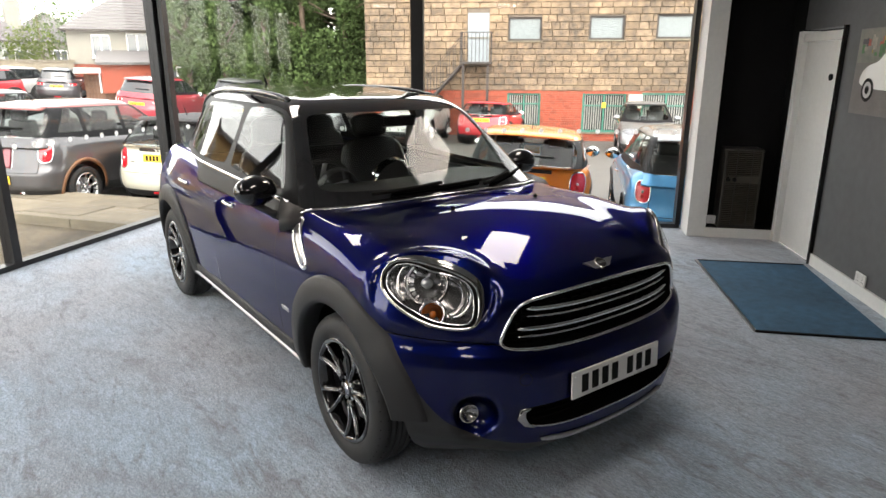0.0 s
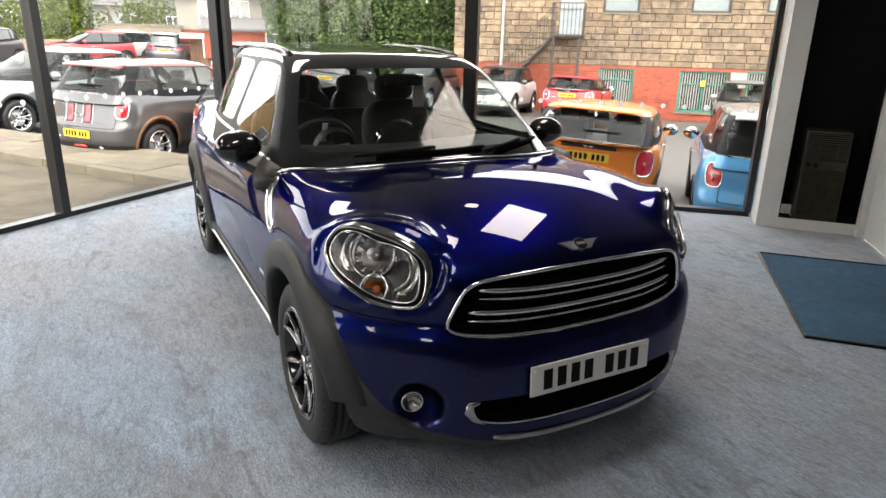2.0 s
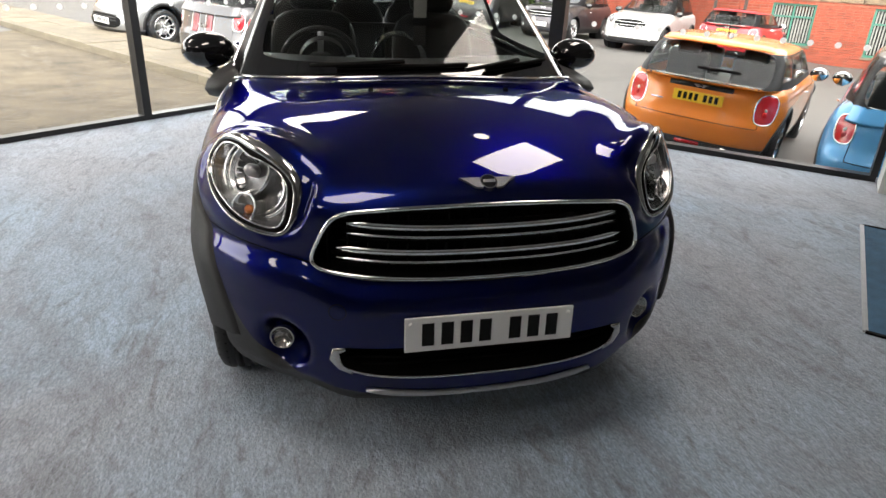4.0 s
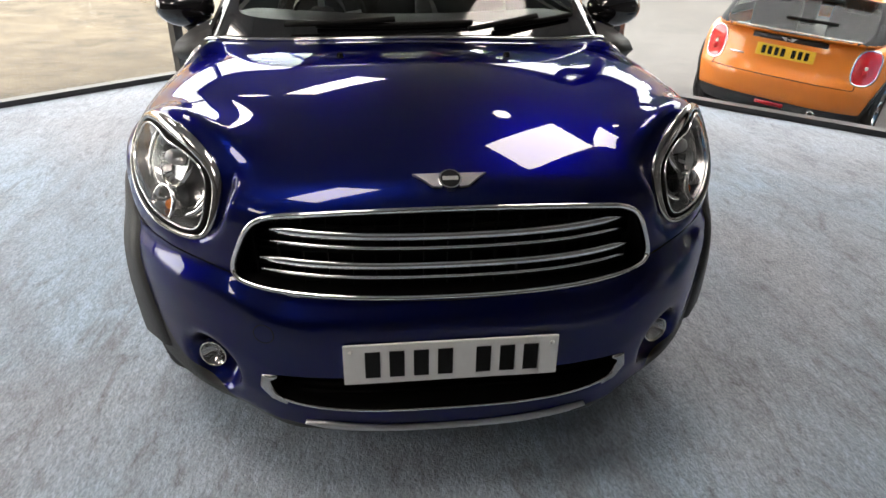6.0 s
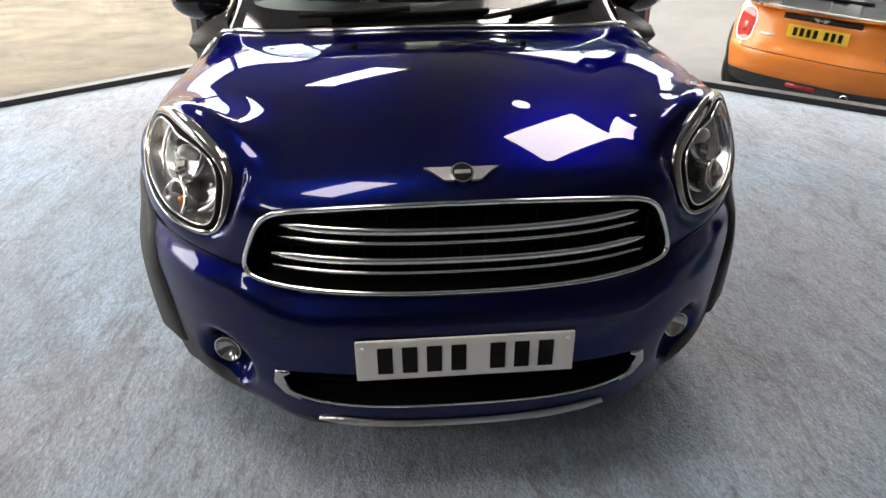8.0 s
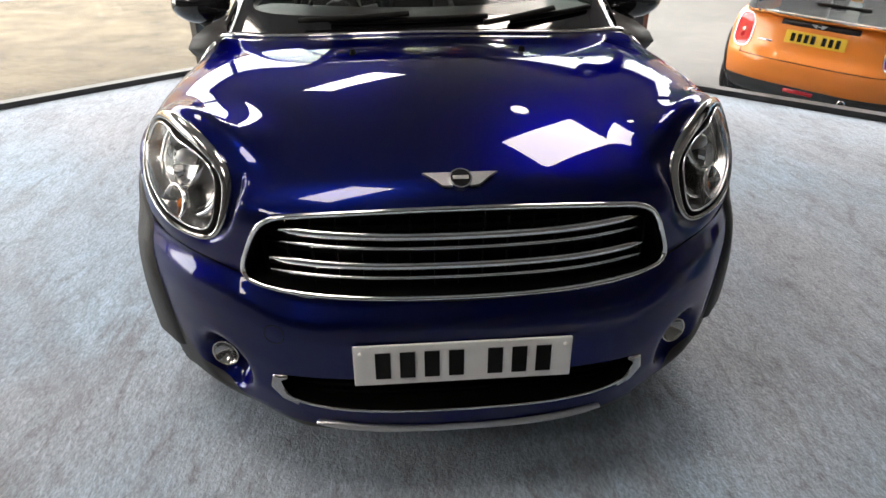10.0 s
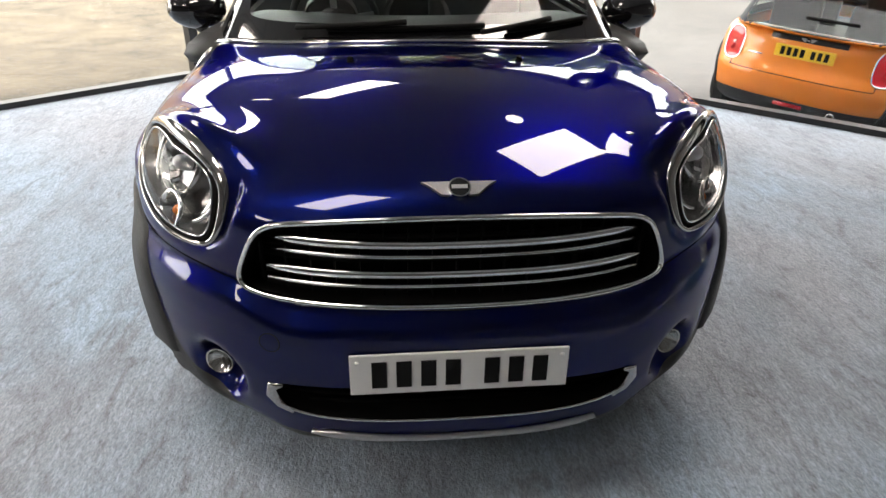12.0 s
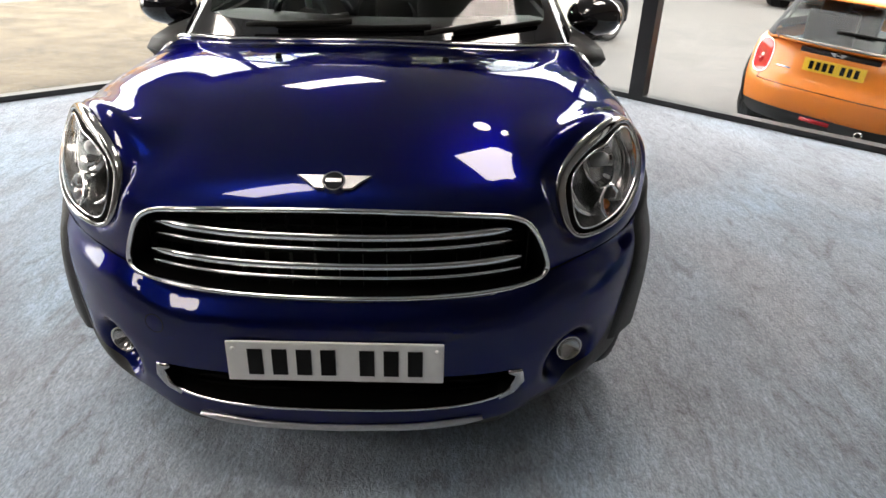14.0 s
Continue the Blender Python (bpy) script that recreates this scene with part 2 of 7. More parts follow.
class Shell:
    """A surface that is cut cleanly along outlines and then shared out into parts."""
    def __init__(self, f, lo, hi, h):
        self.f = f
        self.p, self.quads = nets(f, lo, hi, h)
        self.polys = []

    def cut(self, s_of):
        s = s_of(*self.p.T)
        s = np.where(np.abs(s) < 1e-6, 1e-6, s)
        up = s > 0
        extra, made, out = [], {}, []
        n0 = len(self.p)
        k = up[self.quads].sum(1)
        mixed = (k > 0) & (k < 4)
        todo = [tuple(q) for q in self.quads[mixed].tolist()] + self.polys
        self.quads = self.quads[~mixed]
        for q in todo:
            sg = [up[i] for i in q]
            if all(sg) or not any(sg):
                out.append(q)
                continue
            pos, neg = [], []
            for a, b in zip(q, q[1:] + q[:1]):
                (pos if up[a] else neg).append(a)
                if up[a] != up[b]:
                    key = (min(a, b), max(a, b))
                    if key not in made:
                        t = s[a] / (s[a] - s[b])
                        made[key] = n0 + len(extra)
                        extra.append(self.p[a] * (1 - t) + self.p[b] * t)
                    pos.append(made[key])
                    neg.append(made[key])
            out += [tuple(x) for x in (pos, neg) if len(x) > 2]
        if extra:
            self.p = np.concatenate([self.p, settle(self.f, np.array(extra), 2)])
        self.polys = out

    def centres(self):
        c = self.p[self.quads].mean(1)
        if self.polys:
            c = np.concatenate([c, np.array([sum(self.p[i] for i in q) / len(q) for q in self.polys])])
        return c

    def take(self, name, mask, material, parent, label=""):
        n = len(self.quads)
        fs = self.quads[mask[:n]].tolist() + [q for q, m in zip(self.polys, mask[n:]) if m]
        if not fs:
            return None
        used = sorted({i for q in fs for i in q})
        at = {i: k for k, i in enumerate(used)}
        pts = self.p[used]
        nor = unit(gradient(self.f, pts))
        return mesh_part(name, pts, [tuple(at[i] for i in q) for q in fs], material, parent, label, True, nor)


def chaikin(pts, rounds=3):
    p = np.array(pts, float)
    for _ in range(rounds):
        q = np.roll(p, -1, 0)
        p = np.stack([p * 0.75 + q * 0.25, p * 0.25 + q * 0.75], 1).reshape(-1, 2)
    return p


def tight(pts, r=0.045):
    """An outline with straight sides and small rounded corners."""
    p = np.array(pts, float)
    out = []
    for a, b, c in zip(np.roll(p, 1, 0), p, np.roll(p, -1, 0)):
        for q in (a, c):
            d = np.linalg.norm(q - b)
            out.append(b + (q - b) * min(r, 0.3 * d) / d)
    return chaikin(out, 2)


def inside_of(poly):
    """Signed distance to a closed outline in two coordinates, negative inside."""
    poly = np.array(poly)
    def s(a, b):
        d, sign = np.full(a.shape, 1e9), np.ones(a.shape)
        for (x0, y0), (x1, y1) in zip(poly, np.roll(poly, -1, 0)):
            ex, ey = x1 - x0, y1 - y0
            wx, wy = a - x0, b - y0
            t = np.clip((wx * ex + wy * ey) / (ex * ex + ey * ey + 1e-12), 0, 1)
            d = np.minimum(d, (wx - ex * t) ** 2 + (wy - ey * t) ** 2)
            c1, c2, c3 = b >= y0, b < y1, ex * wy > ey * wx
            sign = np.where((c1 & c2 & c3) | (~c1 & ~c2 & ~c3), -sign, sign)
        return sign * np.sqrt(d)
    return s


def strike(f, o, d, reach=1.6, steps=56):
    """Where rays from o along d first meet the surface f = 0 from outside."""
    o, d = np.atleast_2d(np.array(o, float)), np.atleast_2d(np.array(d, float))
    d = np.broadcast_to(unit(d), o.shape)
    t0, hit = np.zeros(len(o)), np.zeros(len(o), bool)
    for i in range(steps):
        t = (i + 1) * reach / steps
        now = f(*(o + d * t).T) < 0
        t0 = np.where(~hit & ~now, t, t0)
        hit |= now
    lo, hi = t0, t0 + reach / steps
    for _ in range(14):
        mid = (lo + hi) / 2
        ins = f(*(o + d * mid[:, None]).T) < 0
        hi, lo = np.where(ins, mid, hi), np.where(ins, lo, mid)
    return o + d * lo[:, None]


def tube(name, pts, nor, width, height, material, parent, label="", closed=False, sides=8, lift=0.0):
    """A rounded strip along pts that lies on a surface with those normals."""
    pts, nor = np.array(pts, float), unit(np.array(nor, float))
    n = len(pts)
    if closed:
        tan = unit(np.roll(pts, -1, 0) - np.roll(pts, 1, 0))
    else:
        tan = unit(np.gradient(pts, axis=0))
    side = unit(np.cross(tan, nor))
    w = np.broadcast_to(np.array(width, float), (n,))
    verts = []
    for i in range(n):
        for k in range(sides):
            a = 2 * math.pi * k / sides
            verts.append(pts[i] + side[i] * math.cos(a) * w[i] / 2 + nor[i] * (math.sin(a) * height / 2 + lift))
    faces = []
    for i in range(n if closed else n - 1):
        j = (i + 1) % n
        for k in range(sides):
            m = (k + 1) % sides
            faces.append((i * sides + k, j * sides + k, j * sides + m, i * sides + m))
    if not closed:
        faces += [tuple(range(sides)), tuple(reversed(range((n - 1) * sides, n * sides)))]
    return mesh_part(name, verts, faces, material, parent, label)


def lathe(name, profile, material, parent, label="", segments=64, m=None, closed=False):
    """Turns a profile of (radius, height along the axis) round the x axis."""
    verts, faces = [], []
    k = len(profile)
    m = m or Matrix()
    for s in range(segments):
        a = 2 * math.pi * s / segments
        for r, h in profile:
            verts.append(m @ Vector((h, r * math.cos(a), r * math.sin(a))))
    for s in range(segments):
        t = (s + 1) % segments
        for i in range(k - 1):
            faces.append((s * k + i, s * k + i + 1, t * k + i + 1, t * k + i))
    return mesh_part(name, verts, faces, material, parent, label)

# ---- showroom ----
CEIL = 2.9
CORNER = Vector((-0.13, 5.46))
LEFT_DIR, RIGHT_DIR = Vector((0.781, 0.624)), Vector((0.747, -0.665))
WALL_DIR = Vector((0.678, 0.735))
LEFT_END = CORNER - LEFT_DIR * 9.0
RIGHT_END = Vector((4.06, 1.68))
GREY_START = Vector((4.40, 0.80))
GREY_END = GREY_START - WALL_DIR * 9.6


def carpet_material():
    m = bpy.data.materials.new("worn_blue_carpet")
    m.use_nodes = True
    n, l = m.node_tree.nodes, m.node_tree.links
    b = n["Principled BSDF"]
    b.inputs["Roughness"].default_value = 0.95
    b.inputs["Specular IOR Level"].default_value = 0.15
    b.inputs["Sheen Weight"].default_value = 0.25
    tc = n.new("ShaderNodeTexCoord")
    def noise_at(scale, detail, stretch=(1, 1, 1), turn=0.0, warp=0.0):
        mp, t = n.new("ShaderNodeMapping"), n.new("ShaderNodeTexNoise")
        mp.inputs["Scale"].default_value, mp.inputs["Rotation"].default_value = stretch, (0, 0, turn)
        l.new(tc.outputs["Object"], mp.inputs[0])
        l.new(mp.outputs[0], t.inputs["Vector"])
        t.inputs["Scale"].default_value, t.inputs["Detail"].default_value, t.inputs["Distortion"].default_value = scale, detail, warp
        return t.outputs["Fac"]
    def ranged(v, a, b_, lo, hi):
        r = n.new("ShaderNodeMapRange")
        for k, q in (("From Min", a), ("From Max", b_), ("To Min", lo), ("To Max", hi)):
            r.inputs[k].default_value = q
        l.new(v, r.inputs["Value"])
        return r.outputs[0]
    def mix(f, a, c, mode="MIX"):
        x = n.new("ShaderNodeMixRGB")
        x.blend_type = mode
        for k, q in ((0, f), (1, a), (2, c)):
            if isinstance(q, tuple):
                x.inputs[k].default_value = (*q, 1)
            elif isinstance(q, float):
                x.inputs[k].default_value = q
            else:
                l.new(q, x.inputs[k])
        return x.outputs[0]
    broad = ranged(noise_at(0.55, 4, warp=0.6), 0.38, 0.64, 0.0, 1.0)
    streak = ranged(noise_at(2.6, 8, (1, 0.55, 1), 0.7, 1.6), 0.46, 0.70, 0.0, 1.0)
    scuff = ranged(noise_at(9.0, 8, (1, 0.35, 1), -0.5, 2.2), 0.54, 0.70, 0.0, 0.62)
    tuft = ranged(noise_at(46, 5, (1, 0.25, 1), 0.75, 0.9), 0.32, 0.68, 0.84, 1.16)
    fibre = ranged(noise_at(125, 4, (1, 0.42, 1), 0.75, 0.8), 0.3, 0.7, 0.70, 1.30)
    c = mix(broad, (0.335, 0.352, 0.392), (0.335, 0.425, 0.525))
    c = mix(ranged(streak, 0, 1, 0.0, 0.62), c, (0.225, 0.237, 0.268))
    c = mix(scuff, c, (0.175, 0.182, 0.20))
    c = mix(1.0, c, tuft, "MULTIPLY")
    c = mix(1.0, c, fibre, "MULTIPLY")
    l.new(c, b.inputs["Base Color"])
    bp = n.new("ShaderNodeBump")
    bp.inputs["Strength"].default_value, bp.inputs["Distance"].default_value = 0.9, 0.008
    l.new(noise_at(120, 3, (1, 0.7, 1), 0.4, 0.8), bp.inputs["Height"])
    l.new(bp.outputs[0], b.inputs["Normal"])
    return m


CARPET = carpet_material()


def prism(name, plan, z0, z1, material, parent=None):
    """An upright solid over a plan outline."""
    n = len(plan)
    verts = [(*p, z0) for p in plan] + [(*p, z1) for p in plan]
    faces = [tuple(reversed(range(n))), tuple(range(n, 2 * n))] + [(i, (i + 1) % n, n + (i + 1) % n, n + i) for i in range(n)]
    return mesh_part(name, verts, faces, material, parent, smooth=False)


ROOM = [tuple(LEFT_END), tuple(GREY_END), tuple(GREY_START), (4.16, 1.78), tuple(CORNER)]
tagged(prism("floor", ROOM, -0.30, 0.0, CARPET), "worn blue-grey carpet tiles with tyre scuffs", "floor", kind="structure")
tagged(prism("ceiling", [(-8.2, -0.3), (-2.1, -6.9), (5.6, 0.5), (4.9, 1.5), (-0.1, 6.0)], CEIL, CEIL + 0.12, CEILING_TILE), "grey suspended ceiling of square tiles", "ceiling", kind="structure")

def wall(name, a, b, z0, z1, thick, material, label, out=1):
    bm = bmesh.new()
    slab(bm, a, b, z0, z1, thick, inward=out * thick / 2)
    return tagged(part(name, bm, material), label, "wall", kind="structure")

wall("wall_back", LEFT_END, GREY_END, 0, CEIL, 0.2, GREY_WALL, "plain dark grey back wall", -1)
DOOR_A, DOOR_B = GREY_START - WALL_DIR * 0.09, GREY_START - WALL_DIR * 0.83
wall("wall_grey", GREY_END, DOOR_B - WALL_DIR * 0.02, 0, CEIL, 0.15, GREY_WALL, "dark grey painted wall with a white skirting board", -1)
wall("wall_over_door", DOOR_B - WALL_DIR * 0.02, GREY_START, 1.985, CEIL, 0.15, GREY_WALL, "dark grey painted wall over a door", -1)
ALCOVE = Vector((0.684, -0.73))
A0, A1 = Vector((3.94, 1.29)), Vector((4.40, 0.80))
BACK = Vector((0.73, 0.684)) * 0.34
wall("wall_alcove", A0 + BACK - ALCOVE * 0.1, A1 + BACK + ALCOVE * 0.5, 0, CEIL, 0.12, BLACK_WALL, "matt black back of a heater alcove", 1)
wall("wall_alcove_side", A1 + BACK, A1 + Vector((0.02, 0.02)), 0, CEIL, 0.08, BLACK_WALL, "black side of an alcove", 1)
tagged(prism("plinth", [tuple(A0), tuple(A1), tuple(A1 + BACK), tuple(A0 + BACK)], 0.0, 0.085, BLACK_WALL), "low black plinth in a wall alcove", "plinth", kind="structure")
bm = bmesh.new()
slab(bm, A0, A1, 0.0, 0.095, 0.02, inward=-0.01)
tagged(part("skirting_alcove", bm, WHITE_PAINT), "white painted skirting board along a plinth", "skirting", kind="structure")
bm = bmesh.new()
slab(bm, DOOR_B - WALL_DIR * 0.02, GREY_END, 0.0, 0.10, 0.018, inward=-0.009)
tagged(part("skirting_grey_wall", bm, WHITE_PAINT), "scuffed white skirting board", "skirting", kind="structure")
# white pilaster where the window wall ends
C0, C1 = Vector((3.815, 1.405)), Vector((3.945, 1.285))
CB = Vector((0.70, 0.715)) * 0.34
tagged(prism("pilaster", [tuple(C0), tuple(C1), tuple(C1 + CB), tuple(C0 + CB)], 0, CEIL, WHITE_PAINT), "white painted pilaster beside a shop window", "pilaster", kind="structure")

def window_wall(name, a, b, posts, label, width=0.075, post_w=None):
    """Full-height shop window: sill, head, posts, panes and a row of stickers."""
    root = tagged(new(name), label, "window", kind="structure")
    d = (b - a).normalized()
    bm = bmesh.new()
    slab(bm, a, b, -0.02, 0.045, 0.10)
    part("sill", bm, FRAME_BLACK, root)
    bm = bmesh.new()
    slab(bm, a, b, CEIL - 0.09, CEIL, 0.09)
    part("head", bm, FRAME_BLACK, root)
    length = (b - a).length
    for i, (s, w) in enumerate(posts):
        c = a + d * s
        bm = bmesh.new()
        slab(bm, c - d * w / 2, c + d * w / 2, 0.045, CEIL - 0.09, 0.11)
        part("post", bm, FRAME_BLACK, root)
    for (s0, w0), (s1, w1) in zip(posts, posts[1:]):
        bm = bmesh.new()
        slab(bm, a + d * (s0 + w0 / 2), a + d * (s1 - w1 / 2), 0.045, CEIL - 0.09, 0.008)
        pane = part("pane", bm, SHOP_GLASS, root)
        pane.visible_shadow = False
    return root, d

left_len = (CORNER - LEFT_END).length
win_left, dl = window_wall("window_1", LEFT_END, CORNER, [(0.04, 0.08), (2.4, 0.07), (left_len - 4.35, 0.07), (left_len - 2.15, 0.075), (left_len - 0.03, 0.13)], "black framed full-height shop window")
right_len = (RIGHT_END - CORNER).length
win_right, dr = window_wall("window_2", CORNER, RIGHT_END, [(0.09, 0.05), (2.84, 0.13), (right_len - 0.02, 0.05)], "black framed full-height shop window beside a car park")

def stickers(root, start, d, s0, s1):
    n = Vector((-d.y, d.x))
    ang = math.atan2(d.y, d.x)
    disc = bmesh.new()
    bmesh.ops.create_circle(disc, cap_ends=True, segments=20, radius=0.024)
    me = bpy.data.meshes.new("sticker")
    disc.to_mesh(me)
    disc.free()
    me.materials.append(MANIFEST)
    s = s0
    while s < s1:
        c = start + d * s
        ob = new("sticker", me)
        ob.parent = root
        ob.matrix_world = Matrix.Translation((c.x - n.x * 0.007, c.y - n.y * 0.007, 1.005)) @ Matrix.Rotation(ang, 4, "Z") @ Matrix.Rotation(radians(90), 4, "X")
        s += 0.195

stickers(win_left, LEFT_END, dl, left_len - 4.1, left_len - 0.15)
stickers(win_right, CORNER, dr, 0.25, right_len - 0.1)

# ceiling lights and tile grid
GRID = mat("ceiling_grid_bar", (0.30, 0.30, 0.30), 0.5)
LED = glow("led_panel_diffuser", (1.0, 0.89, 0.79), PANEL_GLOW)
bm = bmesh.new()
u, v = LEFT_DIR, Vector((LEFT_DIR.y, -LEFT_DIR.x))
for i in range(0, 15):
    a = CORNER - u * (0.6 * i)
    slab(bm, a - v * 0.0, a + v * (7.0 if i > 2 else 5.5), CEIL - 0.004, CEIL + 0.006, 0.022)
for j in range(0, 12):
    a = CORNER + v * (0.6 * j)
    slab(bm, a, a - u * 9.0, CEIL - 0.0035, CEIL + 0.006, 0.022)
tagged(part("ceiling_grid", bm, GRID), "thin grey metal grid of a suspended ceiling", "ceiling grid", kind="structure")

PANEL_U, PANEL_V = Vector((0.740, 0.672)), Vector((0.672, -0.740))


def led_panel(c, L=1.02, W=0.54):
    """A long light panel in the ceiling grid."""
    root = thing("ceiling_light", Matrix.Translation((c.x, c.y, CEIL)) @ Matrix.Rotation(math.atan2(PANEL_U.y, PANEL_U.x), 4, "Z"), "long white led panel set in the ceiling grid", "ceiling light", "ceiling panels")
    part("diffuser", boxed((L - 0.05, W - 0.05, 0.012), Matrix.Translation((0, 0, -0.012))), LED, root)
    for s in (-1, 1):
        part("frame_rail", boxed((L, 0.024, 0.018), Matrix.Translation((0, s * (W / 2 - 0.012), -0.013))), WHITE_PAINT, root)
        part("frame_rail", boxed((0.024, W - 0.048, 0.018), Matrix.Translation((s * (L / 2 - 0.012), 0, -0.013))), WHITE_PAINT, root)


for i in range(3):
    for j in range(2):
        led_panel(Vector((1.12, 0.69)) - PANEL_U * (2.6 * i) - PANEL_V * (2.6 * j))
c = Vector((0.85, 1.25))
spot = thing("downlight", Matrix.Translation((c.x, c.y, CEIL)), "small round white ceiling downlight", "ceiling light")
for r, d_, m_ in ((0.10, 0.012, WHITE_PAINT), (0.08, 0.016, LED)):
    bm = bmesh.new()
    bmesh.ops.create_cone(bm, cap_ends=True, segments=28, radius1=r, radius2=r, depth=d_, matrix=Matrix.Translation((0, 0, -d_ / 2)))
    part("downlight_rim" if r > 0.09 else "downlight_lens", bm, m_, spot)

# door in the grey wall, ajar frame, lock plate
def room_door():
    ang = math.atan2(WALL_DIR.y, WALL_DIR.x)
    n = Vector((-WALL_DIR.y, WALL_DIR.x))
    mid = (DOOR_A + DOOR_B) / 2
    root = thing("door_1", Matrix.Translation((mid.x, mid.y, 0)) @ Matrix.Rotation(ang, 4, "Z"), "plain white flush door in a white frame, closed", "door", kind="structure")
    L = (DOOR_A - DOOR_B).length
    part("leaf", boxed((L - 0.012, 0.04, 1.865), Matrix.Translation((0, -0.022, 0.940)), 0.004), WHITE_PAINT, root)
    part("frame", boxed((0.085, 0.16, 1.97), Matrix.Translation((L / 2 + 0.043, -0.03, 0.985)), 0.005), WHITE_PAINT, root)
    part("frame", boxed((L, 0.12, 0.075), Matrix.Translation((0, -0.03, 1.915)), 0.005), WHITE_PAINT, root)
    part("frame", boxed((0.022, 0.13, 1.985), Matrix.Translation((-L / 2 - 0.008, -0.03, 0.993)), 0.003), GLOSS_BLACK, root)
    bm = bmesh.new()
    bmesh.ops.create_cone(bm, cap_ends=True, segments=24, radius1=0.028, radius2=0.026, depth=0.016, matrix=Matrix.Translation((-0.21, 0.004, 1.58)) @ Matrix.Rotation(radians(90), 4, "X"))
    part("lock_plate", bm, DULL_BLACK, root, "round black lock plate")

room_door()

# ---- cars: shared shapes ----
LAMP_C = np.array([-0.64, -0.42, 0.86])
LAMP_N = np.array([-0.6642, -0.6330, 0.3978])
LAMP_U, LAMP_V = np.array([-0.6899, 0.7239, 0.0]), np.array([0.2879, 0.2744, 0.9175])


def lamp_axes(x, y, z):
    """Coordinates across, up and out of the headlight on the side of negative x."""
    q = (x - LAMP_C[0], y - LAMP_C[1], z - LAMP_C[2])
    return [q[0] * e[0] + q[1] * e[1] + q[2] * e[2] for e in (LAMP_U, LAMP_V, LAMP_N)]


def car_shape(k):
    """The lower body and the glasshouse of a car as two smooth solids; y runs from the front axle backwards."""
    P = lut(k["nose_z"], k["nose_y"], k.get("nose_soft", 0.05))
    W = lut(k["side_z"], k["side_x"], 0.07)
    ZC = lut(k["top_y"], k["top_z"], 0.16)
    RY = lut(k["tail_z"], k["tail_y"], 0.07)
    nose_k, tail_k = k.get("nose_k", 1.06), k.get("tail_k", 0.42)
    nose_k_top, shelf = k.get("nose_k_top", nose_k), k.get("shelf", 0.0)
    half = k["half"]
    CROWN = lut(*k["crown_at"], 0.12) if "crown_at" in k else None
    CREASE = lut(*k["crease"], 0.05) if "crease" in k else None

    def body(x, y, z):
        a = np.abs(x)
        side = a - half * W(z) + 0.09 * np.clip((y - k["taper"]) / 0.9, 0, 2) ** 2
        front = P(z - shelf * step01(0.38, 0.56, a)) + (nose_k + (nose_k_top - nose_k) * step01(0.56, 0.74, z)) * a ** 3.5 - y
        if CROWN:
            q = (a - CREASE(y)) / 0.022
            crown = CROWN(y) * a * a + k["wing_fall"] * 0.022 * np.where(q > 20, q, np.log1p(np.exp(np.minimum(q, 20))))
        else:
            crown = k["crown"] * (a / 0.75) ** k.get("crown_power", 2.5) * (1 - 0.75 * step01(0.0, 0.45, y))
        top = z - ZC(y) + crown
        rear = y - RY(z) + tail_k * a ** 3.5
        f = smax(front, top, k.get("nose_round", 0.12))
        f = smax(f, side, k.get("shoulder", 0.14))
        f = smax(f, rear, 0.10)
        if "lamp_mound" in k:
            cx, cy, cz, rx, ry, rz = k["lamp_mound"]
            q = np.sqrt(((a - cx) / rx) ** 2 + ((y - cy) / ry) ** 2 + ((z - cz) / rz) ** 2)
            f = smin(f, (q - 1) * min(rx, ry, rz), 0.09)
        if "lamp_pod" in k:
            u, v, n = lamp_axes(-a, y, z)
            rim = (((np.abs(u + 0.01) / 0.222) ** 2.4 + (np.abs(v + 0.013) / 0.155) ** 2.4) ** (1 / 2.4) - 1) * 0.16
            cap = n - 0.062 + 0.93 * u * u + 0.5 * v * v
            f = smax(f, -smax(-cap, rim - 0.012, 0.01), 0.03)
            f = smin(f, smax(smax(cap, rim, 0.03), -0.22 - n, 0.02), 0.06)
        if "fog" in k:
            cx, cy, cz, r = k["fog"]
            q = np.sqrt((a - cx) ** 2 + (y - cy) ** 2 + (z - cz) ** 2) - r
            f = smax(f, -q, 0.035)
        return smax(f, k["under"] - z, 0.06)

    wz0, wy0, wz1, wy1 = k["screen"]
    rz0, ry0, rz1, ry1 = k["hatch"]
    ROOF = lut(k["roof_y"], k["roof_z"], 0.25)

    def house(x, y, z):
        a = np.abs(x)
        side = a - (k["belt_x"] - k["tumble"] * (z - 1.0)) + k.get("house_taper", 0.10) * np.clip((y - k["taper"] + 0.6) / 1.0, 0, 2) ** 2
        s = (wy1 - wy0) / (wz1 - wz0)
        front = (wy0 + s * (z - wz0) + k.get("screen_bow", 0.33) * a ** 2.2 - y) / math.sqrt(1 + s * s)
        t = (ry1 - ry0) / (rz1 - rz0)
        rear = (y - ry0 - t * (z - rz0) + 0.18 * a ** 2) / math.sqrt(1 + t * t)
        top = z - ROOF(y) + k.get("roof_crown", 0.055) * (a / 0.55) ** 2.4
        f = smax(side, front, 0.10)
        f = smax(f, rear, 0.14)
        f = smax(f, top, 0.09)
        return smax(f, 0.93 - z, 0.03)
    return body, house


def arc(y0, z0, r):
    return lambda x, y, z: np.where(np.abs(x) > 0.45, np.sqrt((y - y0) ** 2 + (z - z0) ** 2) - r, 1.0)


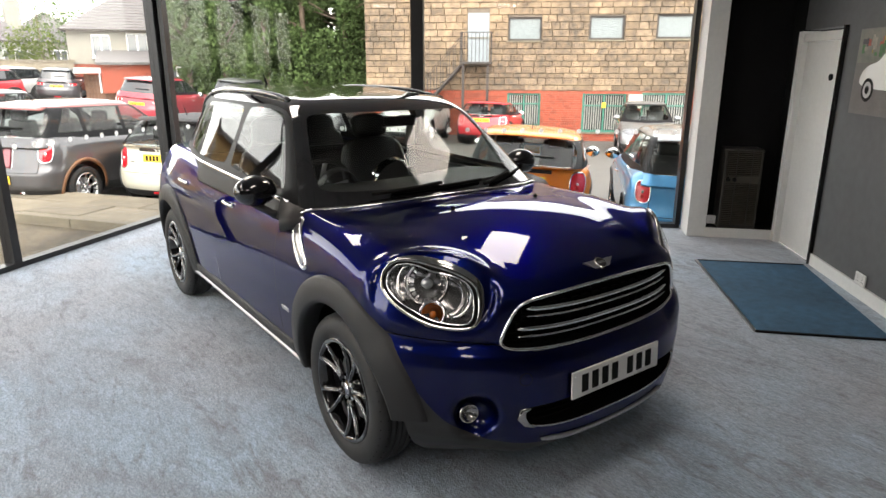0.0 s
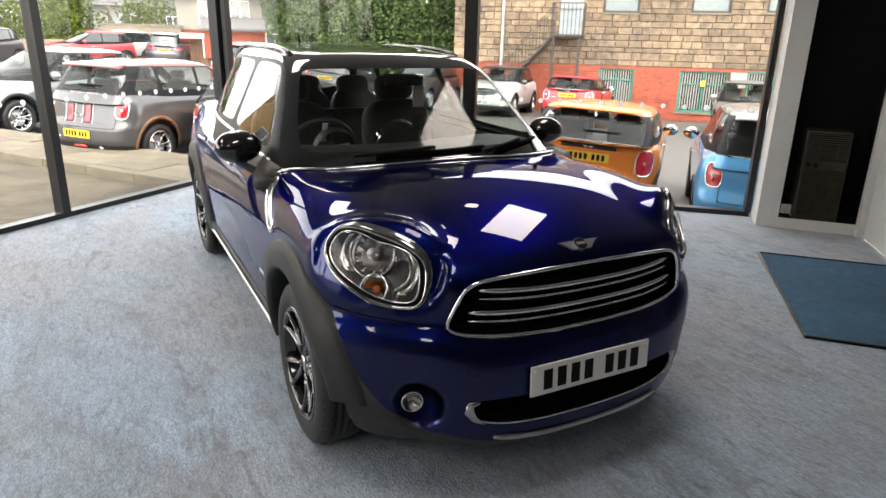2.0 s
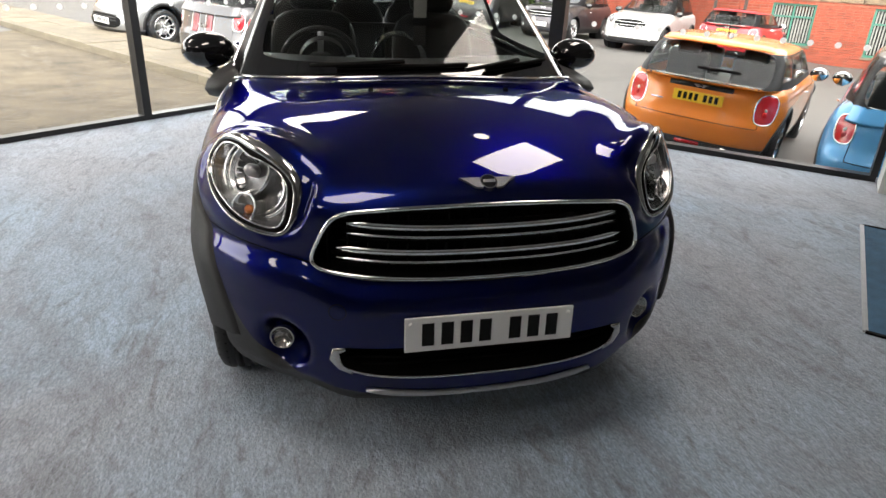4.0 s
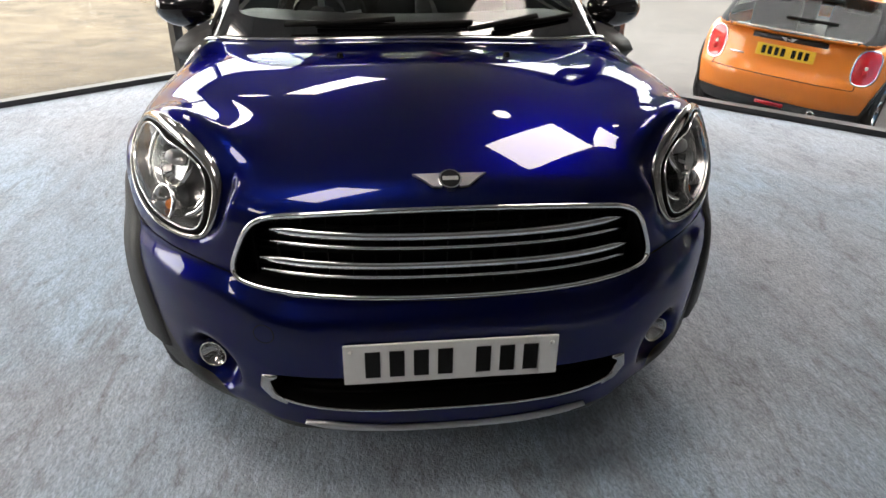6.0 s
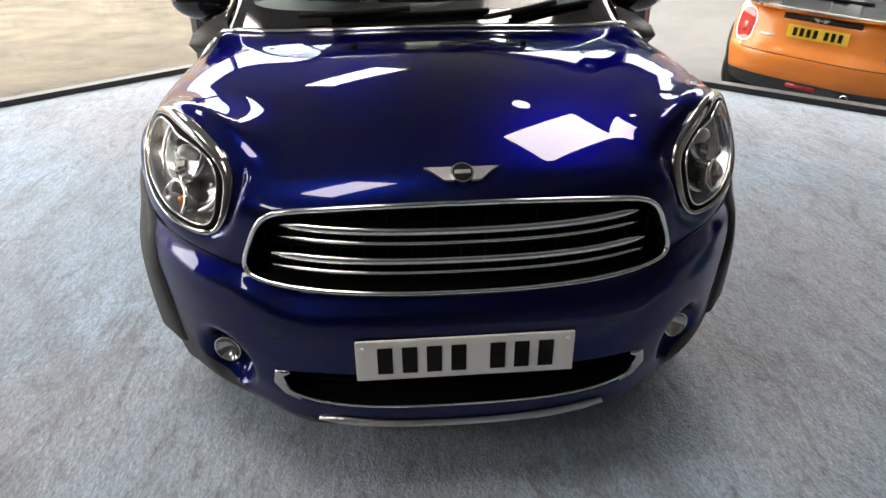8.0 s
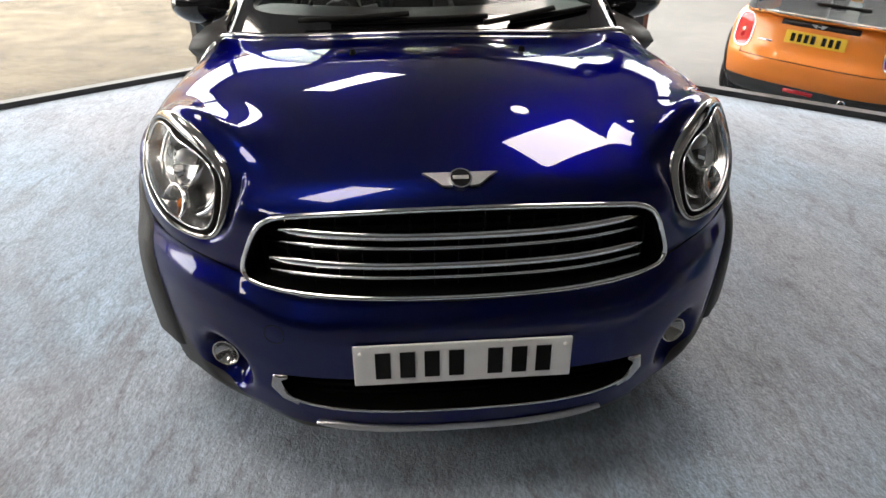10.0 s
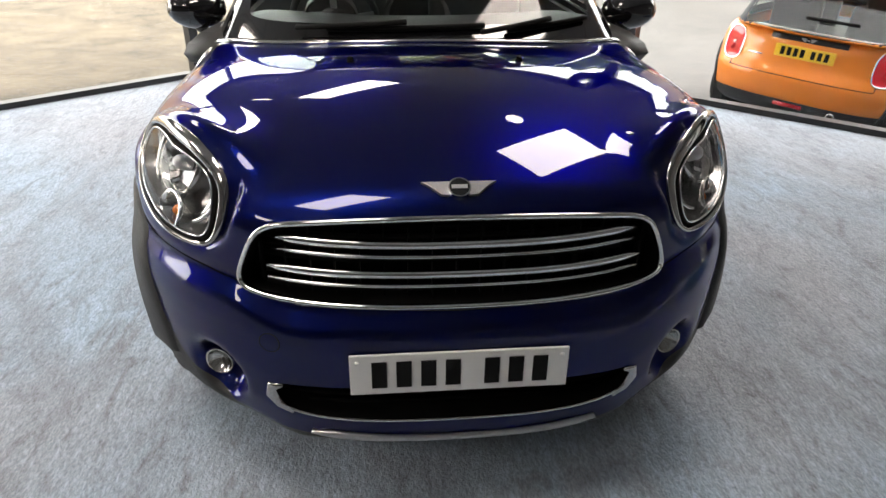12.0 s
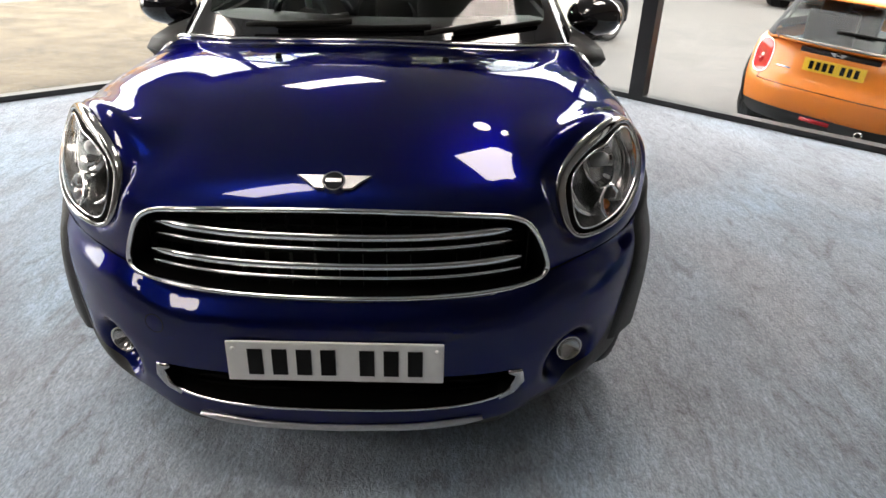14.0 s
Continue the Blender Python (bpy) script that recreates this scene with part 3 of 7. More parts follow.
def flat_text_bars(parent, width, height, groups, y, material, m, depth=0.002):
    """Unreadable characters: upright bars in groups."""
    x = -width / 2
    total = sum(groups) + (len(groups) - 1) * 0.6
    step = width / total
    for g in groups:
        for _ in range(g):
            part("character_bar", boxed((step * 0.62, depth, height), m @ Matrix.Translation((x + step / 2, y, 0))), material, parent)
            x += step
        x += step * 0.6


def number_plate(parent, m, colour, bars=(4, 3)):
    """A number plate with plain bars for its characters, facing local -y."""
    base = part("number_plate", boxed((0.52, 0.008, 0.111), m, 0.003), colour, parent, "number plate with dark bars")
    flat_text_bars(base, 0.44, 0.072, bars, -0.0055, INK, m)
    for s in (-1, 1):
        bm = bmesh.new()
        bmesh.ops.create_uvsphere(bm, u_segments=10, v_segments=6, radius=0.006, matrix=m @ Matrix.Translation((s * 0.243, -0.004, 0.036)))
        part("screw_cap", bm, colour, base)
    return base


def wing_emblem(parent, m, scale=1.0):
    """A plain winged roundel, with no lettering."""
    e = new("emblem")
    e.parent = parent
    for s in (-1, 1):
        bm = bmesh.new()
        pts = [(0.03, -0.026), (0.058, -0.024), (0.088, 0.004), (0.118, 0.024), (0.03, 0.024)]
        vs = [bm.verts.new(m @ Vector((s * x * scale, d, z * scale))) for d in (-0.004, 0.004) for x, z in pts]
        f1, f2 = vs[:5], vs[5:]
        bm.faces.new(f1)
        bm.faces.new(f2[::-1])
        for i in range(5):
            j = (i + 1) % 5
            bm.faces.new((f1[i], f1[j], f2[j], f2[i]))
        bmesh.ops.recalc_face_normals(bm, faces=bm.faces)
        part("emblem_wing", bm, SATIN, e, "silver emblem wing")
    r = Matrix.Rotation(radians(90), 4, "X")
    bm = bmesh.new()
    bmesh.ops.create_cone(bm, cap_ends=True, segments=32, radius1=0.038 * scale, radius2=0.036 * scale, depth=0.014, matrix=m @ r)
    part("roundel", bm, CHROME, e)
    bm = bmesh.new()
    bmesh.ops.create_cone(bm, cap_ends=True, segments=32, radius1=0.031 * scale, radius2=0.031 * scale, depth=0.0165, matrix=m @ r)
    part("roundel_face", bm, GLOSS_BLACK, e)
    part("roundel_bar", boxed((0.05 * scale, 0.002, 0.014 * scale), m @ Matrix.Translation((0, -0.0085, 0))), SATIN, e)
    return e


def build_wheel(parent, at, side, radius=0.328, width=0.205, rim_colour=None, bright=None, style="pair", segs=72):
    """Tyre, rim, hub and twin spokes; side is -1 or 1 for the way it faces."""
    m = Matrix.Translation(at) @ (Matrix.Rotation(math.pi, 4, "Z") if side < 0 else Matrix())
    root = new("wheel")
    root.parent = parent
    w = width / 2
    R = radius
    rim_r = R * 0.685
    prof = [(rim_r, w - 0.018), (rim_r + 0.012, w - 0.004), (rim_r + 0.045, w), (R - 0.035, w - 0.004), (R - 0.012, w - 0.018), (R - 0.003, w - 0.036)]
    for g in (0.6, 0.2, -0.2, -0.6):
        c = g * (w - 0.035)
        prof += [(R, c + 0.006), (R - 0.009, c + 0.005), (R - 0.009, c - 0.005), (R, c - 0.006)]
    prof += [(R - 0.003, -w + 0.036), (R - 0.03, -w + 0.006), (rim_r + 0.03, -w), (rim_r, -w + 0.02)]
    tyre = lathe("tyre", prof, RUBBER, root, segments=segs, m=m)
    if segs > 60:
        for i in range(48):
            a = 2 * math.pi * i / 48
            rot = Matrix.Rotation(a, 4, "X")
            part("tread_cut", boxed((0.036, 0.004, 0.008), m @ rot @ Matrix.Translation((w - 0.030, 0, R - 0.012)) @ Matrix.Rotation(0.5, 4, "Y")), DULL_BLACK, tyre)
    rc = rim_colour or GLOSS_BLACK
    rim = lathe("rim", [(rim_r, w - 0.02), (rim_r + 0.004, w - 0.006), (rim_r - 0.012, w - 0.006), (rim_r - 0.02, w - 0.02), (rim_r - 0.03, 0.02), (rim_r - 0.04, -w + 0.03)], rc, root, segments=segs, m=m)
    lathe("brake_disc", [(0.02, w - 0.085), (0.145, w - 0.085), (0.145, w - 0.10)], SATIN, root, segments=32, m=m)
    lathe("barrel", [(0.0, -w + 0.05), (rim_r - 0.03, -w + 0.05)], DULL_BLACK, root, segments=24, m=m)
    hub = lathe("hub", [(0.0, w - 0.030), (0.028, w - 0.030), (0.034, w - 0.036), (0.062, w - 0.045), (0.07, w - 0.08)], rc, root, segments=32, m=m)
    lathe("hub_cap", [(0.0, w - 0.026), (0.024, w - 0.027), (0.027, w - 0.034)], bright or SATIN, hub, segments=24, m=m)
    for i in range(5):
        for q in (-1, 1):
            a = 2 * math.pi * i / 5 + q * 0.12
            b = 2 * math.pi * i / 5 + q * 0.26
            pts, nor = [], []
            for s in np.linspace(0, 1, 7):
                ang = a + (b - a) * s
                r = 0.05 + (rim_r - 0.062) * s
                x = w - 0.040 + 0.022 * s - 0.012 * math.sin(math.pi * s)
                p0 = m @ Vector((x, r * math.cos(ang), r * math.sin(ang)))
                pts.append(p0)
                nor.append(m.to_3x3() @ Vector((1, 0, 0)))
            sp = tube("spoke", pts, nor, 0.026, 0.030, rc, rim, sides=6)
            if bright:
                edge = [Vector(p) + m.to_3x3() @ Vector((0.0145, 0, 0)) for p in pts[1:-1]]
                tube("spoke_edge", edge, nor[1:-1], 0.006, 0.004, bright, sp, sides=5)
        ang = 2 * math.pi * i / 5 + math.pi / 5
        bm = bmesh.new()
        bmesh.ops.create_cone(bm, cap_ends=True, segments=8, radius1=0.009, radius2=0.008, depth=0.02, matrix=m @ Matrix.Translation((w - 0.045, 0.048 * math.cos(ang), 0.048 * math.sin(ang))) @ Matrix.Rotation(radians(90), 4, "Y"))
        part("wheel_bolt", bm, SATIN, hub)
    return root

# ---- the blue car in the showroom ----
HERO = dict(
    nose_z=[0.16, 0.22, 0.27, 0.35, 0.45, 0.555, 0.60, 0.645, 0.75, 0.84, 0.92, 1.0, 1.1],
    nose_y=[-0.66, -0.735, -0.775, -0.79, -0.797, -0.795, -0.785, -0.748, -0.747, -0.742, -0.716, -0.62, -0.38],
    side_z=[0.15, 0.25, 0.35, 0.5, 0.65, 0.75, 0.82, 0.9, 0.96, 1.0, 1.06, 1.2], side_x=[0.86, 0.93, 0.965, 0.985, 1.0, 0.998, 0.990, 0.968, 0.935, 0.908, 0.875, 0.8],
    top_y=[-0.9, -0.75, -0.65, -0.5, -0.3, -0.1, 0.1, 0.3, 0.45, 0.6, 1.2, 2.0, 2.6, 3.4], top_z=[0.81, 0.882, 0.930, 0.986, 1.040, 1.063, 1.060, 1.047, 1.041, 1.040, 1.056, 1.085, 1.10, 1.10],
    tail_z=[0.15, 0.3, 0.4, 0.6, 0.7, 0.9, 1.1], tail_y=[3.1, 3.26, 3.32, 3.32, 3.26, 3.22, 3.14],
    half=0.852, nose_k=0.76, nose_k_top=0.83, shelf=0.055, taper=2.5, crown=0.082, crown_power=7.0, nose_soft=0.018, under=0.20, nose_round=0.06, shoulder=0.06,
    crown_at=([-0.9, -0.45, -0.2, 0.1, 0.45, 0.8, 3.5], [0.175, 0.175, 0.165, 0.11, 0.045, 0.03, 0.03]), crease=([-0.9, -0.4, 0.2, 0.45, 3.5], [0.52, 0.53, 0.66, 0.72, 0.74]), wing_fall=0.13,
    lamp_mound=(0.615, -0.10, 0.875, 0.165, 0.40, 0.122), lamp_pod=True, screen_bow=0.50, fog=(0.605, -0.66, 0.415, 0.085),
    screen=(1.04, 0.26, 1.455, 0.81), hatch=(1.1, 3.16, 1.45, 2.92), belt_x=0.778, tumble=0.48, house_taper=0.15, roof_crown=0.03,
    roof_y=[0.8, 1.1, 1.6, 2.4, 3.1], roof_z=[1.475, 1.510, 1.540, 1.535, 1.475])
hero_f, hero_g = car_shape(HERO)
car = thing("car", Matrix(), "dark blue metallic compact crossover with a black roof, parked on carpet", "car")

LAMP_LINE = chaikin([(0.099, 0.117), (0.030, 0.122), (-0.067, 0.107), (-0.145, 0.072), (-0.189, 0.040), (-0.209, 0.004), (-0.213, -0.044), (-0.206, -0.097), (-0.189, -0.127), (-0.159, -0.144), (-0.096, -0.149), (-0.018, -0.142), (0.058, -0.113), (0.124, -0.073), (0.172, -0.027), (0.192, 0.016), (0.179, 0.066), (0.142, 0.103)], 2)
lamp_sd = inside_of(LAMP_LINE * 0.965)


def on_lamp(x, y, z):
    u, v, n = lamp_axes(-np.abs(x), y, z)
    return np.maximum(np.maximum(lamp_sd(u, v), y - 0.1), np.abs(n) - 0.2)


half_grille = [(0.0, 0.866), (0.12, 0.865), (0.25, 0.861), (0.36, 0.853), (0.415, 0.846), (0.447, 0.832), (0.468, 0.806), (0.487, 0.765), (0.502, 0.728), (0.508, 0.703), (0.502, 0.686), (0.484, 0.675), (0.44, 0.667), (0.34, 0.659), (0.2, 0.652), (0.1, 0.649)]
GRILLE_LINE = chaikin(half_grille + [(0.0, 0.648)] + [(-x, z) for x, z in reversed(half_grille[1:])], 1)
INTAKE_LINE = chaikin([(-0.40, 0.452), (0.40, 0.452), (0.475, 0.445), (0.455, 0.385), (0.36, 0.352), (0.15, 0.335), (-0.15, 0.335), (-0.36, 0.352), (-0.455, 0.385), (-0.475, 0.445)], 2)
grille_sd, intake_sd = inside_of(GRILLE_LINE), inside_of(INTAKE_LINE)
front_hole = lambda sd: (lambda x, y, z: np.maximum(sd(x, z), y + 0.35))
ZB = lut([0.0, 0.33, 0.5, 0.6, 0.7, 0.76, 0.82, 0.95], [0.272, 0.275, 0.30, 0.335, 0.40, 0.50, 0.62, 0.80], 0.06)
SHUT = lut([0.0, 0.38, 0.52, 0.6, 0.9], [0.640, 0.652, 0.694, 0.704, 0.716], 0.04)
shut_line = lambda x, y, z: np.where(y < 0.05, z - SHUT(np.abs(x)), 1.0)
valance = lambda x, y, z: np.where(y < -0.1, z - ZB(np.abs(x)), z - 0.36)
arch_f, arch_r = arc(-0.03, 0.335, 0.425), arc(2.595, 0.335, 0.425)
DOORS = (0.615, 1.60, 2.40)
GAP = 0.0022


def shut(pos):
    return lambda x, y, z: np.where((np.abs(x) > 0.5) & (z > 0.36), y - pos - 0.09 * np.clip(0.62 - z, 0, 1) * (pos > 2), 1.0)


sh = Shell(hero_f, (-0.95, -0.86, 0.14), (0.95, 3.40, 1.16), 0.0165)
for s in (on_lamp, front_hole(grille_sd), front_hole(intake_sd), arch_f, arch_r, valance, hero_g):
    sh.cut(s)
for s in (shut_line, *[shut(d) for d in DOORS]):
    sh.cut(lambda x, y, z, s=s: s(x, y, z) - GAP)
    sh.cut(lambda x, y, z, s=s: s(x, y, z) + GAP)
c = sh.centres()
X, Y, Z = c.T
gone = (on_lamp(X, Y, Z) < 0) | (front_hole(grille_sd)(X, Y, Z) < 0) | (front_hole(intake_sd)(X, Y, Z) < 0) | (arch_f(X, Y, Z) < 0) | (arch_r(X, Y, Z) < 0) | (hero_g(X, Y, Z) < 0)
low = valance(X, Y, Z) < 0
for s in (shut_line, *[shut(d) for d in DOORS]):
    gone |= (np.abs(s(X, Y, Z)) < GAP * 0.98) & ~low
sh.take("valance", low & ~gone, CLADDING, car, "black plastic lower valance")
rest = ~gone & ~low
front = rest & (Y < 0.05) & (shut_line(X, Y, Z) < 0)
hood = rest & ~front & (Y < DOORS[0])
sh.take("front_bumper", front, BLUE, car)
bonnet = sh.take("bonnet", hood, BLUE, car)
for a, b, nm in ((DOORS[0], DOORS[1], "front_door"), (DOORS[1], DOORS[2], "rear_door")):
    for s in (-1, 1):
        sh.take(nm, rest & (Y > a) & (Y < b) & (X * s > 0), BLUE, car)
sh.take("rear_body", rest & (Y > DOORS[2]), BLUE, car)

# glasshouse
HALF_SCREEN = [(0.30, 1.092), (0.60, 1.085), (0.645, 1.112), (0.540, 1.375), (0.510, 1.418), (0.45, 1.428)]
SCREEN_LINE = chaikin(HALF_SCREEN + [(0.0, 1.434)] + [(-x, z) for x, z in reversed(HALF_SCREEN)], 2)
REAR_LINE = chaikin([(-0.50, 1.14), (0.50, 1.14), (0.43, 1.40), (-0.43, 1.40)], 2)
SIDE_LINES = [tight(q) for q in ([(0.68, 1.072), (1.00, 1.400), (1.10, 1.435), (1.56, 1.445), (1.535, 1.088)], [(1.61, 1.090), (1.63, 1.446), (2.40, 1.430), (2.54, 1.35), (2.555, 1.110)], [(2.61, 1.115), (2.60, 1.36), (2.64, 1.40), (2.80, 1.37), (2.98, 1.14)])]
screen_cut = lambda x, y, z, s=inside_of(SCREEN_LINE): np.maximum(s(x, z), y - 1.25)
rear_cut = lambda x, y, z, s=inside_of(REAR_LINE): np.maximum(s(x, z), 2.6 - y)
side_cuts = [lambda x, y, z, s=inside_of(q): np.where(np.abs(x) > 0.42, s(y, z), 1.0) for q in SIDE_LINES]
frit = lambda x, y, z: np.maximum(np.maximum(np.abs(x) - 0.728 + 0.45 * (z - 1.05), y - 1.20 - 0.2 * np.abs(x)), z - 1.458)
gh = Shell(hero_g, (-0.86, 0.05, 0.9), (0.86, 3.3, 1.60), 0.0165)
roof_cut = lambda x, y, z: z - 1.458 + 0.0 * x
for s in (hero_f, screen_cut, rear_cut, *side_cuts, frit, roof_cut):
    gh.cut(s)
c = gh.centres()
X, Y, Z = c.T
keep = hero_f(X, Y, Z) > 0
scr, rr = keep & (screen_cut(X, Y, Z) < 0), keep & (rear_cut(X, Y, Z) < 0)
glass_sides = [keep & (s(X, Y, Z) < 0) for s in side_cuts]
panes = [gh.take("windscreen", scr, CAR_GLASS, car, "clear windscreen"), gh.take("rear_window", rr, CAR_GLASS, car)]
anyglass = scr | rr
for m, nm in zip(glass_sides, ("front_window", "rear_side_window", "quarter_window")):
    anyglass |= m
    for s in (-1, 1):
        panes.append(gh.take(nm, m & (X * s > 0), CAR_GLASS, car))
for p in panes:
    p.visible_shadow = False
solid = keep & ~anyglass
border = solid & (frit(X, Y, Z) < 0)
gh.take("windscreen_border", border, GLOSS_BLACK, car, "black printed windscreen border")
for s in (-1, 1):
    gh.take("pillar_frame", solid & ~border & (Z < 1.458) & (X * s > 0), BLACK_TRIM, car, "black pillar frame")
gh.take("roof", solid & ~border & (Z >= 1.458), GLOSS_BLACK, car, "gloss black roof")


def on_body(pts, d, f=hero_f):
    p = strike(f, pts, d)
    return p, gradient(f, p)


def front_line(line, y0=-1.2, f=hero_f):
    return on_body([(x, y0, z) for x, z in line], (0, 1, 0), f)


# chrome trims
p, n = front_line(GRILLE_LINE)
grille = new("grille")
grille.parent = car
tube("grille_surround", p, n, 0.015, 0.022, CHROME, grille, "chrome grille surround", closed=True)
p, n = front_line(INTAKE_LINE)
low_grille = new("lower_intake")
low_grille.parent = car
half_line = [(x, z) for x, z in INTAKE_LINE if z < 0.40]
p, n = front_line(sorted(half_line))
tube("intake_trim", p, n, 0.008, 0.008, CHROME, low_grille, "thin chrome trim line")
for s in (-1, 1):
    p, n = on_body([(s * x, -1.2, z) for x, z in ((0.425, 0.446), (0.452, 0.436), (0.456, 0.408), (0.438, 0.380), (0.405, 0.360))], (0, 1, 0))
    tube("intake_bracket", p + np.array([0, -0.002, 0]), n, [0.010, 0.030, 0.038, 0.026, 0.008], 0.012, LAMP_CHROME, low_grille, "bright intake end bracket")
# dark recess behind the openings
def recess(name, line, depth, material, parent):
    p, n = front_line(line)
    k = len(p)
    back = p.copy()
    back[:, 1] = p[:, 1] + depth
    back[:, 0] *= 0.94
    verts = list(p) + list(back) + [back.mean(0)]
    faces = [(i, (i + 1) % k, k + (i + 1) % k, k + i) for i in range(k)] + [(k + i, k + (i + 1) % k, 2 * k) for i in range(k)]
    return mesh_part(name, verts, faces, material, parent)

recess("recess", GRILLE_LINE, 0.10, DULL_BLACK, grille)
recess("recess", INTAKE_LINE, 0.10, DULL_BLACK, low_grille)
for z, w, reach in ((0.812, 0.020, 0.41), (0.783, 0.010, 0.41), (0.736, 0.020, 0.44), (0.706, 0.010, 0.44)):
    xs = np.linspace(-reach, reach, 41)
    drop = 0.016 * (1 - (xs / reach) ** 2)
    p = np.array([(x, -0.727 + 0.82 * abs(x) ** 3.5 - 0.006, z - d + 0.006) for x, d in zip(xs, drop)])
    ends = np.minimum(1, 0.35 + (reach - np.abs(xs)) / 0.05)
    tube("grille_bar", p, np.tile([0, -1, 0.15], (41, 1)), w * ends, 0.016, CHROME, grille, "polished grille bar")
for x in np.linspace(-0.46, 0.46, 17):
    part("grille_rib", boxed((0.004, 0.03, 0.20), Matrix.Translation((x, -0.685 + 0.82 * abs(x) ** 3.5, 0.745))), DULL_BLACK, grille)
for z in (0.84, 0.812, 0.782, 0.752, 0.707, 0.675, 0.65):
    xs = np.linspace(-0.45, 0.45, 21)
    p = [(x, -0.690 + 0.82 * abs(x) ** 3.5, z - 0.008 * (1 - (x / 0.45) ** 2)) for x in xs]
    tube("grille_slat", p, np.tile([0, -1, 0.0], (21, 1)), 0.006, 0.03, DULL_BLACK, grille, sides=4)
for z in (0.36, 0.385, 0.41, 0.435):
    xs = np.linspace(-0.42, 0.42, 21)
    p = [(x, -0.735 + 0.82 * abs(x) ** 3.5, z) for x in xs]
    tube("intake_slat", p, np.tile([0, -1, 0.0], (21, 1)), 0.006, 0.02, DULL_BLACK, low_grille, sides=4)
# silver skid strip under the bumper
xs = np.linspace(-0.365, 0.365, 31)
p, n = on_body([(x, -1.2, 0.266 + 0.032 * (x / 0.365) ** 2) for x in xs], (0, 1, 0))
tube("skid_strip", p, n, 0.022 * np.minimum(1, 0.3 + (0.365 - np.abs(xs)) / 0.06), 0.020, SATIN, car, "satin silver skid strip", lift=0.004)
number_plate(car, Matrix.Translation((0, -0.806, 0.503)) @ Matrix.Rotation(radians(-3), 4, "X"), PLATE_WHITE)
e_p = strike(hero_f, [(0, -1.2, 0.912)], (0, 1, 0))[0]
e_n = unit(gradient(hero_f, np.array([e_p])))[0]
wing_emblem(car, Matrix.Translation(Vector(e_p) + Vector(e_n) * 0.006) @ Matrix.Rotation(-math.atan2(e_n[2], -e_n[1]), 4, "X"), 0.72)


